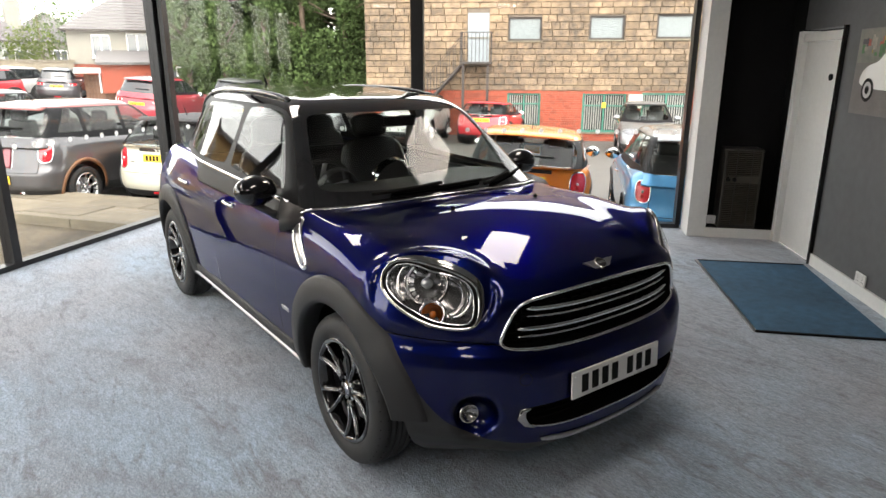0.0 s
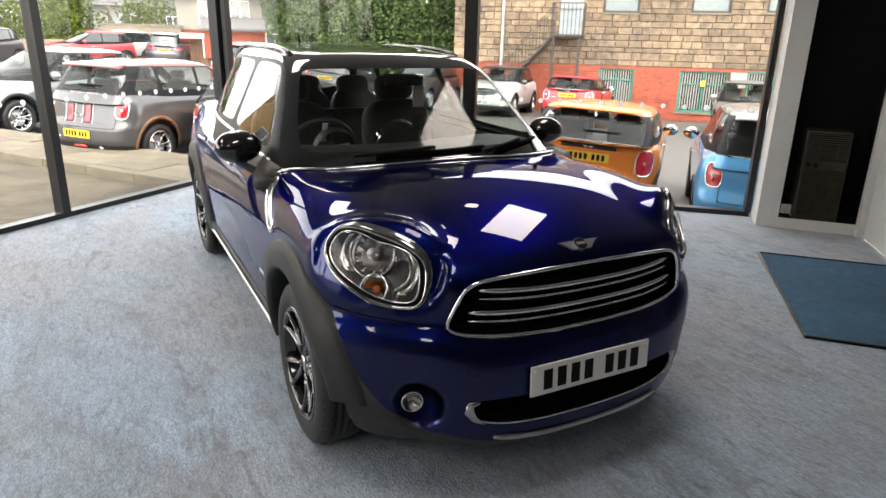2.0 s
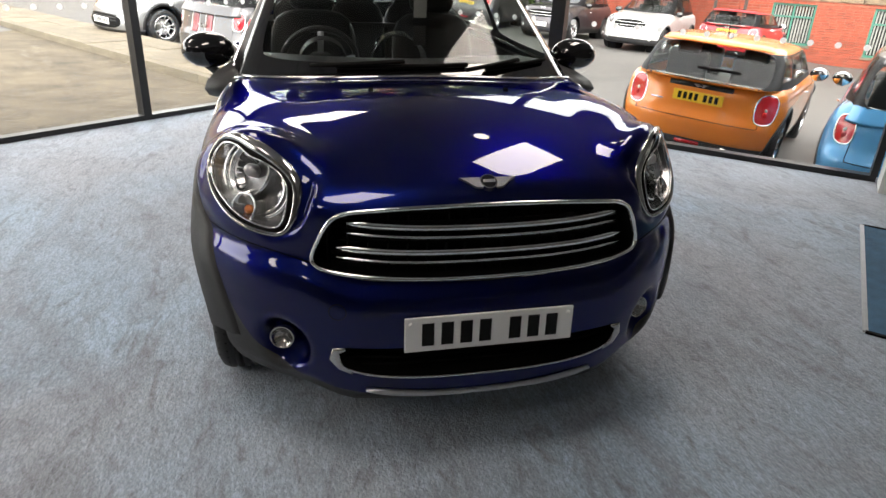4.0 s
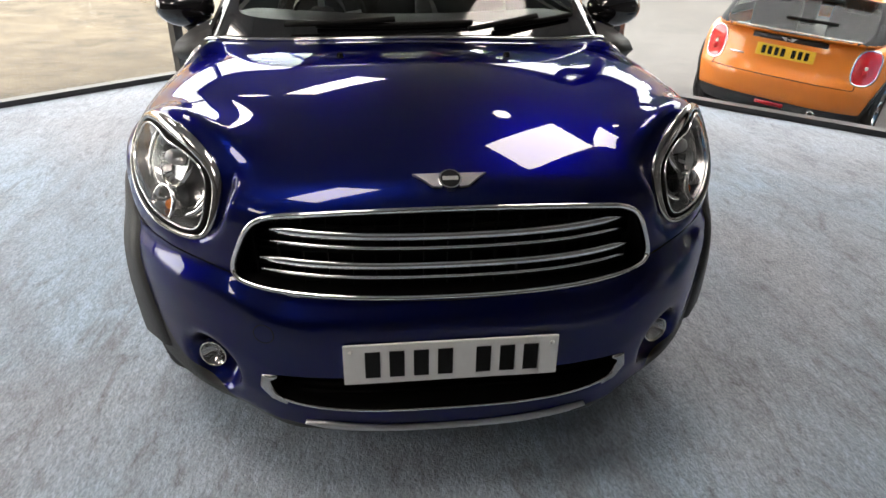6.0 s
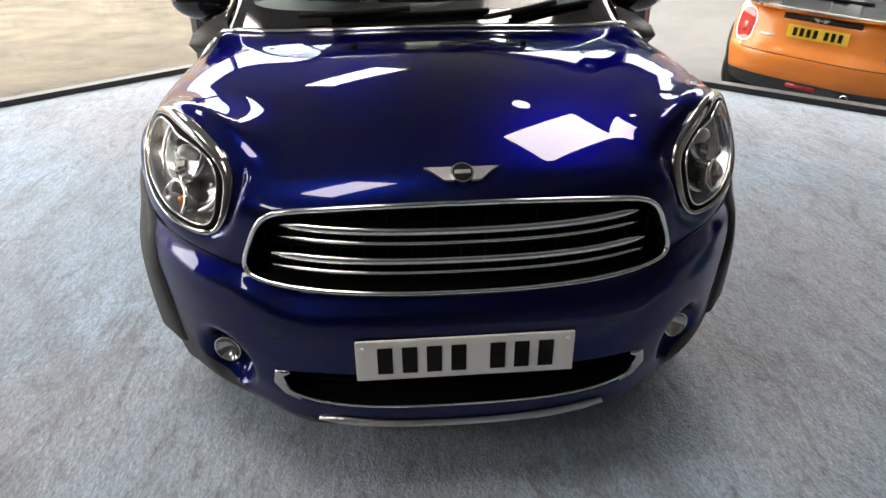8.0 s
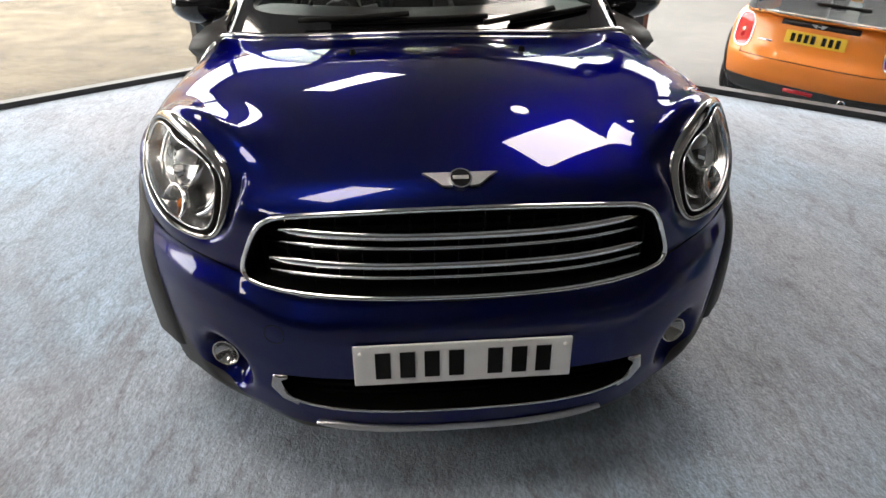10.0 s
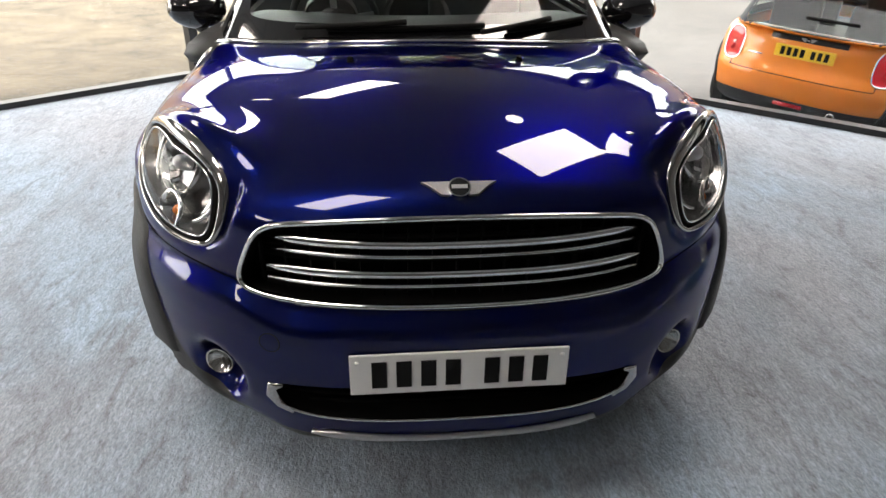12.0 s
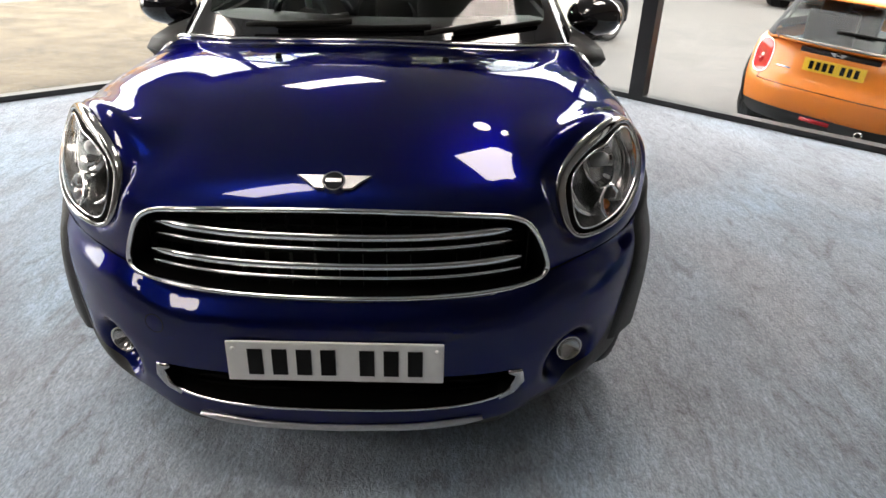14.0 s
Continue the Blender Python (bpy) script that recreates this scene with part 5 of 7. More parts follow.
for i in range(-1, 24):
    if i:
        for src, n, z in ((kerb, 0.065, -0.235), (flag, 0.42, -0.135)):
            o = new(src.name.split(".")[0], src.data)
            o.parent = strip
            o.matrix_world = along_kerb(0.45 + 0.905 * i, n, z + rng.uniform(-0.006, 0.006)) @ Matrix.Rotation(rng.uniform(-0.008, 0.008), 4, "Z")
    o = new("flagstone", flag.data)
    o.parent = strip
    o.matrix_world = along_kerb(0.1 + 0.905 * i, 1.01, -0.14 + rng.uniform(-0.006, 0.006))

# ---- foliage ----
LEAF = mat("conifer_leaf", (0.062, 0.092, 0.032), 0.85, spec=0.1, random_tone=0.4, var=0.3, scale=0.5)
LEAF_LIGHT = mat("bush_leaf", (0.07, 0.095, 0.014), 0.8, spec=0.1, random_tone=0.45, var=0.2, scale=0.8)
BARK = mat("bark", (0.09, 0.065, 0.045), 0.9, var=0.4, scale=6, bump=0.6, bscale=20)


def leaf_crown(name, centre_line, count, size, material, parent, seed, spread):
    """Many small sprays round a set of lobes (x, y, z, radius, height)."""
    r = np.random.RandomState(seed)
    lobes = np.array(centre_line)
    pick = r.randint(0, len(lobes), count)
    d = r.normal(size=(count, 3))
    d /= np.linalg.norm(d, axis=1, keepdims=True)
    rad = r.uniform(0.55, 1.0, count) ** 0.5
    c = lobes[pick, :3] + d * rad[:, None] * np.stack([lobes[pick, 3], lobes[pick, 3], lobes[pick, 4]], 1)
    a = r.normal(size=(count, 3)) + d * spread
    a /= np.linalg.norm(a, axis=1, keepdims=True)
    b = np.cross(a, r.normal(size=(count, 3)))
    b /= np.linalg.norm(b, axis=1, keepdims=True)
    s = size * r.uniform(0.6, 1.4, count)[:, None]
    v = np.concatenate([c - b * s * 0.35, c + a * s, c + b * s * 0.35, c - a * s * 0.4], 0)
    n = count
    f = [(i, n + i, 2 * n + i, 3 * n + i) for i in range(n)]
    return mesh_part(name, v, f, material, parent, "", False)


def trunk(parent, h, r0, limbs, seed):
    r = random.Random(seed)
    p = [(0.03 * math.sin(i), 0.03 * math.cos(i * 1.7), h * i / 6) for i in range(7)]
    t = tube("trunk", p, np.tile([1.0, 0, 0], (7, 1)), np.linspace(2 * r0, 0.5 * r0, 7), 1.6 * r0, BARK, parent, sides=8)
    for i in range(limbs):
        a, z = r.uniform(0, 6.28), h * r.uniform(0.3, 0.9)
        L = h * 0.28
        q = [(math.cos(a) * L * k / 3, math.sin(a) * L * k / 3, z + 0.35 * L * (k / 3)) for k in range(4)]
        tube("limb", q, np.tile([0, 0, 1.0], (4, 1)), np.linspace(r0 * 0.6, r0 * 0.15, 4), r0 * 0.4, BARK, t, sides=5)


def conifer(at, h, seed, group="conifer row"):
    root = thing("conifer_tree", Matrix.Translation(at), "tall dense dark green conifer in a boundary row", "tree", group)
    trunk(root, h * 0.9, 0.16, 8, seed)
    r = np.random.RandomState(seed)
    lobes = []
    for i in range(46):
        z = r.uniform(0.06, 0.97)
        w = (1.55 * (1 - z) ** 0.6 + 0.25) * r.uniform(0.6, 1.05)
        a = r.uniform(0, 6.28)
        q = r.uniform(0.2, 1.0)
        lobes.append((math.cos(a) * w * q, math.sin(a) * w * q, z * h, 0.55, 0.75))
    leaf_crown("crown", lobes, 19000, 0.125, LEAF, root, seed, 0.8)
    return root


tree_a = conifer((6.9, 30.0, ground_z(6.9, 30.0)), 8.6, 3)
tree_b = conifer((9.6, 27.3, ground_z(9.6, 27.3)), 9.4, 8)
for i, (x, y, k, a) in enumerate(((8.2, 28.8, 1.0, 40), (11.0, 26.2, 1.05, 100), (12.4, 24.9, 0.95, 200), (13.7, 23.6, 1.0, 310), (8.9, 30.5, 1.12, 150), (11.8, 28.0, 1.1, 20), (14.2, 26.0, 1.1, 70), (7.7, 30.6, 0.9, 260), (10.2, 28.9, 1.0, 230), (9.9, 31.8, 1.15, 330), (12.9, 29.6, 1.15, 190), (11.0, 30.6, 1.1, 90), (14.6, 28.0, 1.2, 10))):
    copy_thing((tree_a, tree_b)[i % 2], Matrix.Translation((x, y, ground_z(x, y))) @ Matrix.Rotation(radians(a), 4, "Z") @ Matrix.Scale(k, 4))


def bush(at, w, h, seed, material=LEAF_LIGHT, count=3500):
    root = thing("garden_bush", Matrix.Translation(at), "loose light green garden bush behind a wall", "bush", "garden bushes")
    trunk(root, h * 0.7, 0.08, 6, seed)
    r = np.random.RandomState(seed)
    lobes = [(r.uniform(-w, w), r.uniform(-w, w) * 0.5, r.uniform(0.35, 0.85) * h, r.uniform(0.35, 0.6) * w * 0.6, 0.3 * h) for _ in range(16)]
    leaf_crown("crown", lobes, count, 0.13, material, root, seed, 0.3)
    return root


bush((-0.24, 39.0, 0.2), 2.7, 3.7, 11)
bush((-3.9, 38.0, 0.2), 1.9, 2.8, 12)
bush((-2.1, 39.4, 0.2), 0.9, 4.6, 13, LEAF)
bush((6.2, 48.0, 0.5), 3.0, 6.0, 14, LEAF, 3000)
bush((3.2, 52.0, 0.5), 3.0, 6.4, 15, LEAF, 3000)

# ---- stone and brick building ----
STONE = mat("weathered_sandstone", (0.265, 0.190, 0.122), 0.9, var=0.35, scale=0.55, bump=1.0, bscale=9, random_tone=0.22, second=(0.082, 0.067, 0.054), dist=0.04, spec=0.2)
MORTAR = mat("dark_mortar", (0.13, 0.105, 0.08), 0.9, var=0.3, scale=4)
BRICK = mat("red_brick", (0.27, 0.058, 0.030), 0.8, var=0.2, scale=6, random_tone=0.22, bump=0.3, bscale=60)
BRICK_MORTAR = mat("brick_mortar", (0.24, 0.13, 0.09), 0.9, var=0.2, scale=5)
GREEN_FRAME = mat("green_window_frame", (0.03, 0.14, 0.10), 0.5, var=0.1, scale=5)
GREY_GLASS = mat("reflecting_office_glass", (0.135, 0.155, 0.16), 0.2, coat=0.2, var=0.12, scale=0.8)
BLIND = mat("vertical_blind", (0.20, 0.20, 0.185), 0.8, var=0.1, scale=3)
IRON = mat("rusty_black_iron", (0.035, 0.028, 0.024), 0.7, var=0.4, scale=8)
BD = Vector((math.cos(radians(-42)), math.sin(radians(-42))))
BO = Vector((16.74, 15.08))
BASE_Z, BRICK_TOP, WALL_TOP = -1.12, 0.73, 6.2
bang = math.atan2(BD.y, BD.x)


def bw(s, z, out=0.0):
    """A place on the building's wall: metres along it, height, and metres out of it towards the yard."""
    n = Vector((BD.y, -BD.x))
    q = BO + BD * s + n * out
    return Matrix.Translation((q.x, q.y, z)) @ Matrix.Rotation(bang, 4, "Z")


office = tagged(new("office_building"), "two-storey office with weathered sandstone over red brick", "building")
S0, S1 = -7.9, 16.0
# openings: from, to, sill, head
GROUND_WIN = [(-2.47, -1.21, -0.62, 0.63), (0.35, 1.96, -0.80, 0.64), (2.52, 4.31, -0.80, 0.66), (5.2, 6.8, -0.8, 0.66), (8.2, 9.8, -0.8, 0.66)]
UPPER_WIN = [(-2.50, -1.27, 2.52, 3.35), (0.45, 1.72, 2.55, 3.38), (2.85, 4.16, 2.58, 3.42), (5.6, 6.9, 2.58, 3.42), (8.2, 9.5, 2.58, 3.42)]
DOORWAY = (-4.0, -3.2, 1.76, 3.5)
OPEN = GROUND_WIN + UPPER_WIN + [DOORWAY]


def backing(name, z0, z1, material):
    """Wall with its openings, as a grid of blocks with holes."""
    xs = sorted({S0, S1, *[q for o in OPEN for q in o[:2]]})
    zs = sorted({z0, z1, *[q for o in OPEN for q in o[2:] if z0 < q < z1]})
    bm = bmesh.new()
    for a, b in zip(xs, xs[1:]):
        for c, d in zip(zs, zs[1:]):
            ms, mz = (a + b) / 2, (c + d) / 2
            if any(o[0] < ms < o[1] and o[2] < mz < o[3] for o in OPEN):
                continue
            box(bm, (b - a, 0.35, d - c), bw(ms, mz, -0.195))
    return part(name, bm, material, office)


backing("wall", BASE_Z - 0.3, BRICK_TOP, BRICK_MORTAR)
backing("wall", BRICK_TOP, WALL_TOP, MORTAR)
box_side = bmesh.new()
box(box_side, (0.4, 14, WALL_TOP - BASE_Z), bw(S0 + 0.2, (WALL_TOP + BASE_Z) / 2, -7.2))
part("side_wall", box_side, STONE, office)
part("roof", boxed((S1 - S0 + 0.4, 14.4, 0.3), bw((S0 + S1) / 2, WALL_TOP + 0.15, -7.0)), MORTAR, office)


def free(a, b, z0, z1):
    """The stretches of a course between openings."""
    spans = [(a, b)]
    for o in OPEN:
        if o[2] < z1 - 0.02 and o[3] > z0 + 0.02:
            spans = [q for lo, hi in spans for q in ((lo, min(hi, o[0])), (max(lo, o[1]), hi)) if q[1] - q[0] > 0.03]
    return spans


def piece_verts(v, f, s0, s1, z0, z1, out, rough, r):
    """One stone or brick: a block with a slightly uneven face."""
    k = len(v)
    for o, g in ((0.0, 0.0), (out, 0.012 if rough else 0.003)):
        for s, z in ((s0 + g, z0 + g), (s1 - g, z0 + g), (s1 - g, z1 - g), (s0 + g, z1 - g)):
            j = r.uniform(-0.01, 0.012) if rough and o else 0
            q = bw(s, z, -0.02 + o + j).translation
            v.append((q.x, q.y, q.z))
    f += [(k + 4, k + 5, k + 6, k + 7)] + [(k + i, k + (i + 1) % 4, k + 4 + (i + 1) % 4, k + 4 + i) for i in range(4)]


def courses(z0, z1, h_of, w_of, gap, out, rough, near, name, material, seed):
    r = random.Random(seed)
    v, f, single = [], [], 0
    z = z0
    while z < z1 - 0.02:
        h = min(h_of(r), z1 - z)
        for a, b in free(S0, S1, z, z + h):
            s = a - r.uniform(0, 0.2)
            while s < b - 0.02:
                w = w_of(r)
                p, q = max(s, a), min(s + w, b)
                if q - p > 0.03:
                    if single < 295 and near(p, z):
                        vv, ff = [], []
                        piece_verts(vv, ff, p, q - gap, z, z + h - gap, out, rough, r)
                        mesh_part(name, vv, ff, material, office, "", False)
                        single += 1
                    else:
                        piece_verts(v, f, p, q - gap, z, z + h - gap, out, rough, r)
                s += w
        z += h
    tagged(mesh_part(name + "work", v, f, material, office, "", False), kind="stuff")


def office_window(o, lights, frame_m, glass_m, blinds):
    w, h = o[1] - o[0], o[3] - o[2]
    m = bw((o[0] + o[1]) / 2, (o[2] + o[3]) / 2, -0.10)
    root = new("window")
    root.parent = office
    t = 0.07
    for sx in (-1, 1):
        part("frame_post", boxed((t, 0.09, h), m @ Matrix.Translation((sx * (w / 2 - t / 2), 0, 0))), frame_m, root)
        part("frame_rail", boxed((w - 2 * t, 0.09, t), m @ Matrix.Translation((0, 0, sx * (h / 2 - t / 2)))), frame_m, root)
    if lights > 1:
        part("mullion", boxed((0.06, 0.08, h - 2 * t), m), frame_m, root)
        part("transom", boxed((w - 2 * t, 0.078, 0.05), m @ Matrix.Translation((0, 0, h * 0.18))), frame_m, root)
    part("glass", boxed((w - 2 * t, 0.012, h - 2 * t), m @ Matrix.Translation((0, 0.02, 0))), glass_m, root)
    part("sill", boxed((w + 0.1, 0.16, 0.06), m @ Matrix.Translation((0, -0.08, -h / 2 - 0.03))), KERB, root)
    if blinds:
        k = int((w - 2 * t) / 0.085)
        for i in range(k):
            x = -(w / 2 - t) + (i + 0.5) * (w - 2 * t) / k
            part("blind_slat", boxed((0.05, 0.006, h - 2 * t - 0.03), m @ Matrix.Translation((x, 0.008, 0)) @ Matrix.Rotation(0.35, 4, "Z")), BLIND, root)


for o in GROUND_WIN:
    office_window(o, 2, GREEN_FRAME, TINTED, True)
for o in UPPER_WIN:
    office_window(o, 1, IRON, GREY_GLASS, False)
part("yellow_notice", boxed((0.15, 0.01, 0.19), bw(1.15, 0.20, -0.02)), PLATE_YELLOW, office, "small yellow notice in a window")
# air conditioner box, fire door, stair and downpipe
part("vent_box", boxed((0.52, 0.30, 0.50), bw(2.25, 0.36, 0.12), 0.02), mat("cream_casing", (0.36, 0.34, 0.30), 0.5, var=0.1, scale=4), office, "cream wall-mounted cooling unit")
FIRE = mat("pale_grey_door", (0.21, 0.235, 0.25), 0.5, var=0.12, scale=2)
part("fire_door", boxed((0.80, 0.06, 1.74), bw(-3.6, 2.63, -0.05)), FIRE, office, "pale grey fire door with two panels")
part("fire_door_band", boxed((0.74, 0.02, 0.04), bw(-3.6, 2.62, 0.0)), KERB, office)
pipe = bmesh.new()
bmesh.ops.create_cone(pipe, cap_ends=True, segments=12, radius1=0.055, radius2=0.055, depth=9, matrix=bw(-6.05, 3.4, 0.09))
part("downpipe", pipe, mat("pale_pipe", (0.32, 0.32, 0.30), 0.5), office, "pale downpipe")


def fire_stair():
    root = thing("fire_escape", bw(0, 0), "rusty black iron fire escape stair against a stone wall", "stair")
    inv = bw(0, 0).inverted()
    L = lambda s, z, out: inv @ bw(s, z, out)
    part("platform", boxed((1.15, 0.95, 0.07), L(-3.65, 1.72, 0.5)), IRON, root)
    for k in range(9):
        part("step", boxed((0.26, 0.75, 0.03), L(-4.35 - 0.24 * k, 1.55 - 0.26 * k, 0.5)), IRON, root)
    for out in (0.1, 0.92):
        p = [L(-4.2 - 0.24 * k, 1.62 - 0.26 * k, out).translation for k in range(0, 11)]
        tube("stringer", p, np.tile([0, 0, 1.0], (11, 1)), 0.04, 0.16, IRON, root, sides=6)
        p = [L(-4.2 - 0.24 * k, 2.62 - 0.26 * k, out).translation for k in range(0, 11)]
        tube("handrail", p, np.tile([0, 0, 1.0], (11, 1)), 0.035, 0.035, IRON, root, sides=6)
        for k in range(0, 11, 1):
            part("baluster", boxed((0.02, 0.02, 1.0), L(-4.2 - 0.24 * k, 2.12 - 0.26 * k, out)), IRON, root)
    for s in (-4.2, -3.1):
        for i in range(3):
            part("rail_post", boxed((0.03, 0.03, 1.05), L(s, 2.27, 0.1 + 0.41 * i)), IRON, root)
        part("platform_rail", boxed((0.035, 0.85, 0.035), L(s, 2.78, 0.5)), IRON, root)
    for i in range(9):
        part("rail_post", boxed((0.02, 0.02, 1.05), L(-4.2 + 1.1 * i / 8, 2.27, 0.95)), IRON, root)
    part("platform_rail", boxed((1.12, 0.035, 0.035), L(-3.65, 2.78, 0.95)), IRON, root)
    for s in (-4.1, -3.2):
        part("prop", boxed((0.09, 0.09, 2.8), L(s, 0.32, 0.88)), IRON, root)


fire_stair()

# ---- parked cars ----
PARKED = dict(
    nose_z=[0.16, 0.22, 0.27, 0.35, 0.45, 0.555, 0.61, 0.66, 0.75, 0.84, 0.92, 1.0, 1.1],
    nose_y=[-0.66, -0.735, -0.775, -0.79, -0.795, -0.79, -0.772, -0.748, -0.745, -0.728, -0.672, -0.53, -0.3],
    side_z=[0.15, 0.25, 0.35, 0.5, 0.65, 0.8, 0.9, 1.0, 1.06, 1.2], side_x=[0.86, 0.93, 0.965, 0.985, 1.0, 1.0, 0.985, 0.95, 0.91, 0.8],
    top_y=[-0.9, -0.7, -0.6, -0.4, -0.2, 0.0, 0.2, 0.4, 0.6, 1.2, 2.0, 2.6, 3.4], top_z=[0.86, 0.915, 0.945, 0.982, 1.005, 1.023, 1.041, 1.058, 1.070, 1.064, 1.085, 1.10, 1.10],
    tail_z=[0.15, 0.3, 0.4, 0.6, 0.7, 0.9, 1.1], tail_y=[3.1, 3.26, 3.32, 3.32, 3.26, 3.22, 3.14],
    half=0.852, nose_k=0.76, taper=2.5, crown=0.082, crown_power=7.0, nose_soft=0.028, under=0.20, nose_round=0.10, shoulder=0.10,
    screen_bow=0.46,
    screen=(1.04, 0.30, 1.47, 1.03), hatch=(1.1, 3.16, 1.45, 2.92), belt_x=0.80, tumble=0.32, roof_crown=0.03,
    roof_y=[0.8, 1.1, 1.6, 2.4, 3.1], roof_z=[1.505, 1.535, 1.562, 1.548, 1.48])


def stretched(base, fy, fz, half, **over):
    """A body of the same family, longer or lower."""
    k = {q: (list(v) if isinstance(v, list) else v) for q, v in base.items()}
    for q in ("nose_y", "top_y", "tail_y", "roof_y"):
        k[q] = [a * fy for a in k[q]]
    for q in ("nose_z", "side_z", "top_z", "tail_z", "roof_z"):
        k[q] = [a * fz for a in k[q]]
    a, b, c, d = k["screen"]
    k["screen"] = (a * fz, b * fy, c * fz, d * fy)
    a, b, c, d = k["hatch"]
    k["hatch"] = (a * fz, b * fy, c * fz, d * fy)
    k.update(half=half, under=0.2 * fz, taper=2.75 * fy, belt_x=0.8 * half / 0.872)
    k.update(over)
    return k


COUNTRY = stretched(PARKED, 1.0, 1.0, 0.872)
HATCH = stretched(PARKED, 0.955, 0.92, 0.85, screen=(0.96, 0.34, 1.36, 1.0), hatch=(0.98, 3.03, 1.30, 2.65), tail_z=[0.14, 0.28, 0.36, 0.54, 0.64, 0.85, 1.0], tail_y=[2.9, 3.03, 3.07, 3.07, 3.03, 3.0, 2.93], taper=2.6,
                  roof_y=[0.7, 1.1, 1.6, 2.3, 2.9], roof_z=[1.29, 1.335, 1.37, 1.36, 1.29], top_z=[0.79, 0.84, 0.87, 0.90, 0.925, 0.94, 0.955, 0.965, 0.97, 0.975, 0.985, 0.99, 0.99])
SUPERMINI = stretched(PARKED, 0.98, 0.99, 0.845, nose_z=[0.16, 0.22, 0.3, 0.4, 0.5, 0.6, 0.7, 0.8, 0.9, 1.0], nose_y=[-0.68, -0.77, -0.80, -0.80, -0.77, -0.73, -0.66, -0.5, -0.2, 0.1], top_y=[-0.8, -0.6, -0.3, 0.0, 0.3, 0.6, 1.2, 2.0, 3.3], top_z=[0.68, 0.77, 0.86, 0.92, 0.965, 0.99, 1.0, 1.05, 1.08], screen=(0.96, 0.16, 1.44, 1.12), hatch=(1.05, 3.1, 1.42, 2.8))
CROSSOVER = stretched(PARKED, 1.06, 1.04, 0.90, nose_k=0.7)


def rounded(x0, x1, z0, z1, cut=0.3):
    w, h = x1 - x0, z1 - z0
    a, b = cut * w, cut * h
    return chaikin([(x0 + a, z0), (x1 - a, z0), (x1, z0 + b), (x1, z1 - b), (x1 - a, z1), (x0 + a, z1), (x0, z1 - b), (x0, z0 + b)], 2)


def parked_car(label, k, body_m, roof_m, place, heading, rear_at=True, view="rear", h=0.036, lamp=None, plate_z=0.77, arch_m=None, rim_m=None, fz=1.0, fy=1.0, lower=0.36, seats=True, plate_m=None, handle=True, low_plate=False, clear=True, spoiler=None):
    """A car outside; place is the middle of its rear (or front) on the ground."""
    f, g = car_shape(k)
    tail, nose = max(k["tail_y"]), min(k["nose_y"])
    a = radians(heading)
    shift = tail if rear_at else nose
    x, y = place[0] + math.cos(a) * shift, place[1] + math.sin(a) * shift
    root = thing("parked_car", on_ground(x, y, heading), label, "car", "cars in the yard")
    wb, ar = 2.595 * fy, 0.40
    zb = k["top_z"][-1]
    fa, ra = arc(0.0, 0.33, ar), arc(wb, 0.33, ar)
    lx0, lx1, lz0, lz1 = lamp or (0.56, 0.74, 0.80, 1.02)
    tail_line = rounded(lx0, lx1, lz0, lz1, 0.22)
    tsd = inside_of(tail_line)
    ymid = tail - 0.75
    tail_s = lambda x, y, z: np.maximum(tsd(np.abs(x), z), ymid - y)
    low_s = lambda x, y, z: z - lower - 0.0 * x
    sh = Shell(f, (-1.0, nose - 0.08, 0.1), (1.0, tail + 0.1, zb + 0.15), h)
    hatch_x = 0.60
    gate = lambda x, y, z: np.maximum(np.maximum(np.abs(x) - hatch_x * (1.06 - 0.12 * (z - 0.6)), 0.60 * fz - z), tail - 0.5 - y)
    cuts = [tail_s, low_s, fa, ra, g]
    if view == "rear":
        cuts += [lambda x, y, z: gate(x, y, z) - 0.004, lambda x, y, z: gate(x, y, z) + 0.004]
    if view == "front":
        hl = inside_of(rounded(0.34, 0.76, 0.62, 0.78, 0.35) if k is SUPERMINI else rounded(0.48, 0.72, 0.72, 0.94, 0.42))
        gr = inside_of(rounded(-0.52, 0.52, 0.27, 0.53, 0.22) if k is SUPERMINI else rounded(-0.46, 0.46, 0.64, 0.86, 0.25))
        hl_s = lambda x, y, z: np.maximum(hl(np.abs(x), z), y + 0.2)
        gr_s = lambda x, y, z: np.maximum(gr(x, z), y + 0.4)
        cuts += [hl_s, gr_s]
    for s in cuts:
        sh.cut(s)
    X, Y, Z = sh.centres().T
    gone = (fa(X, Y, Z) < 0) | (ra(X, Y, Z) < 0) | (g(X, Y, Z) < 0)
    tl = ~gone & (tail_s(X, Y, Z) < 0)
    low = ~gone & ~tl & (Z < lower)
    rest = ~gone & ~tl & ~low
    for s in (-1, 1):
        lampo = sh.take("tail_lamp", tl & (X * s > 0), TAIL_RED, root, "red tail lamp")
        if view == "rear":
            p = strike(f, [(s * q[0], tail + 0.6, q[1]) for q in tail_line], (0, -1, 0))
            tube("lamp_ring", p, gradient(f, p), 0.018, 0.016, CHROME, lampo, closed=True, sides=6)
            cx, cz = (lx0 + lx1) / 2, (lz0 + lz1) / 2
            for dz, m2, rr in ((0.0, PLATE_WHITE, 0.018), (-0.045, TAIL_RED, 0.030)):
                q = strike(f, [(s * cx, tail + 0.6, cz + dz)], (0, -1, 0))[0]
                bm = bmesh.new()
                bmesh.ops.create_uvsphere(bm, u_segments=12, v_segments=8, radius=rr, matrix=Matrix.Translation(q) @ Matrix.Diagonal((1, 0.4, 1, 1)))
                part("lamp_bulb", bm, m2, lampo, "", True)
    sh.take("lower_trim", low, CLADDING, root, "black plastic lower trim")
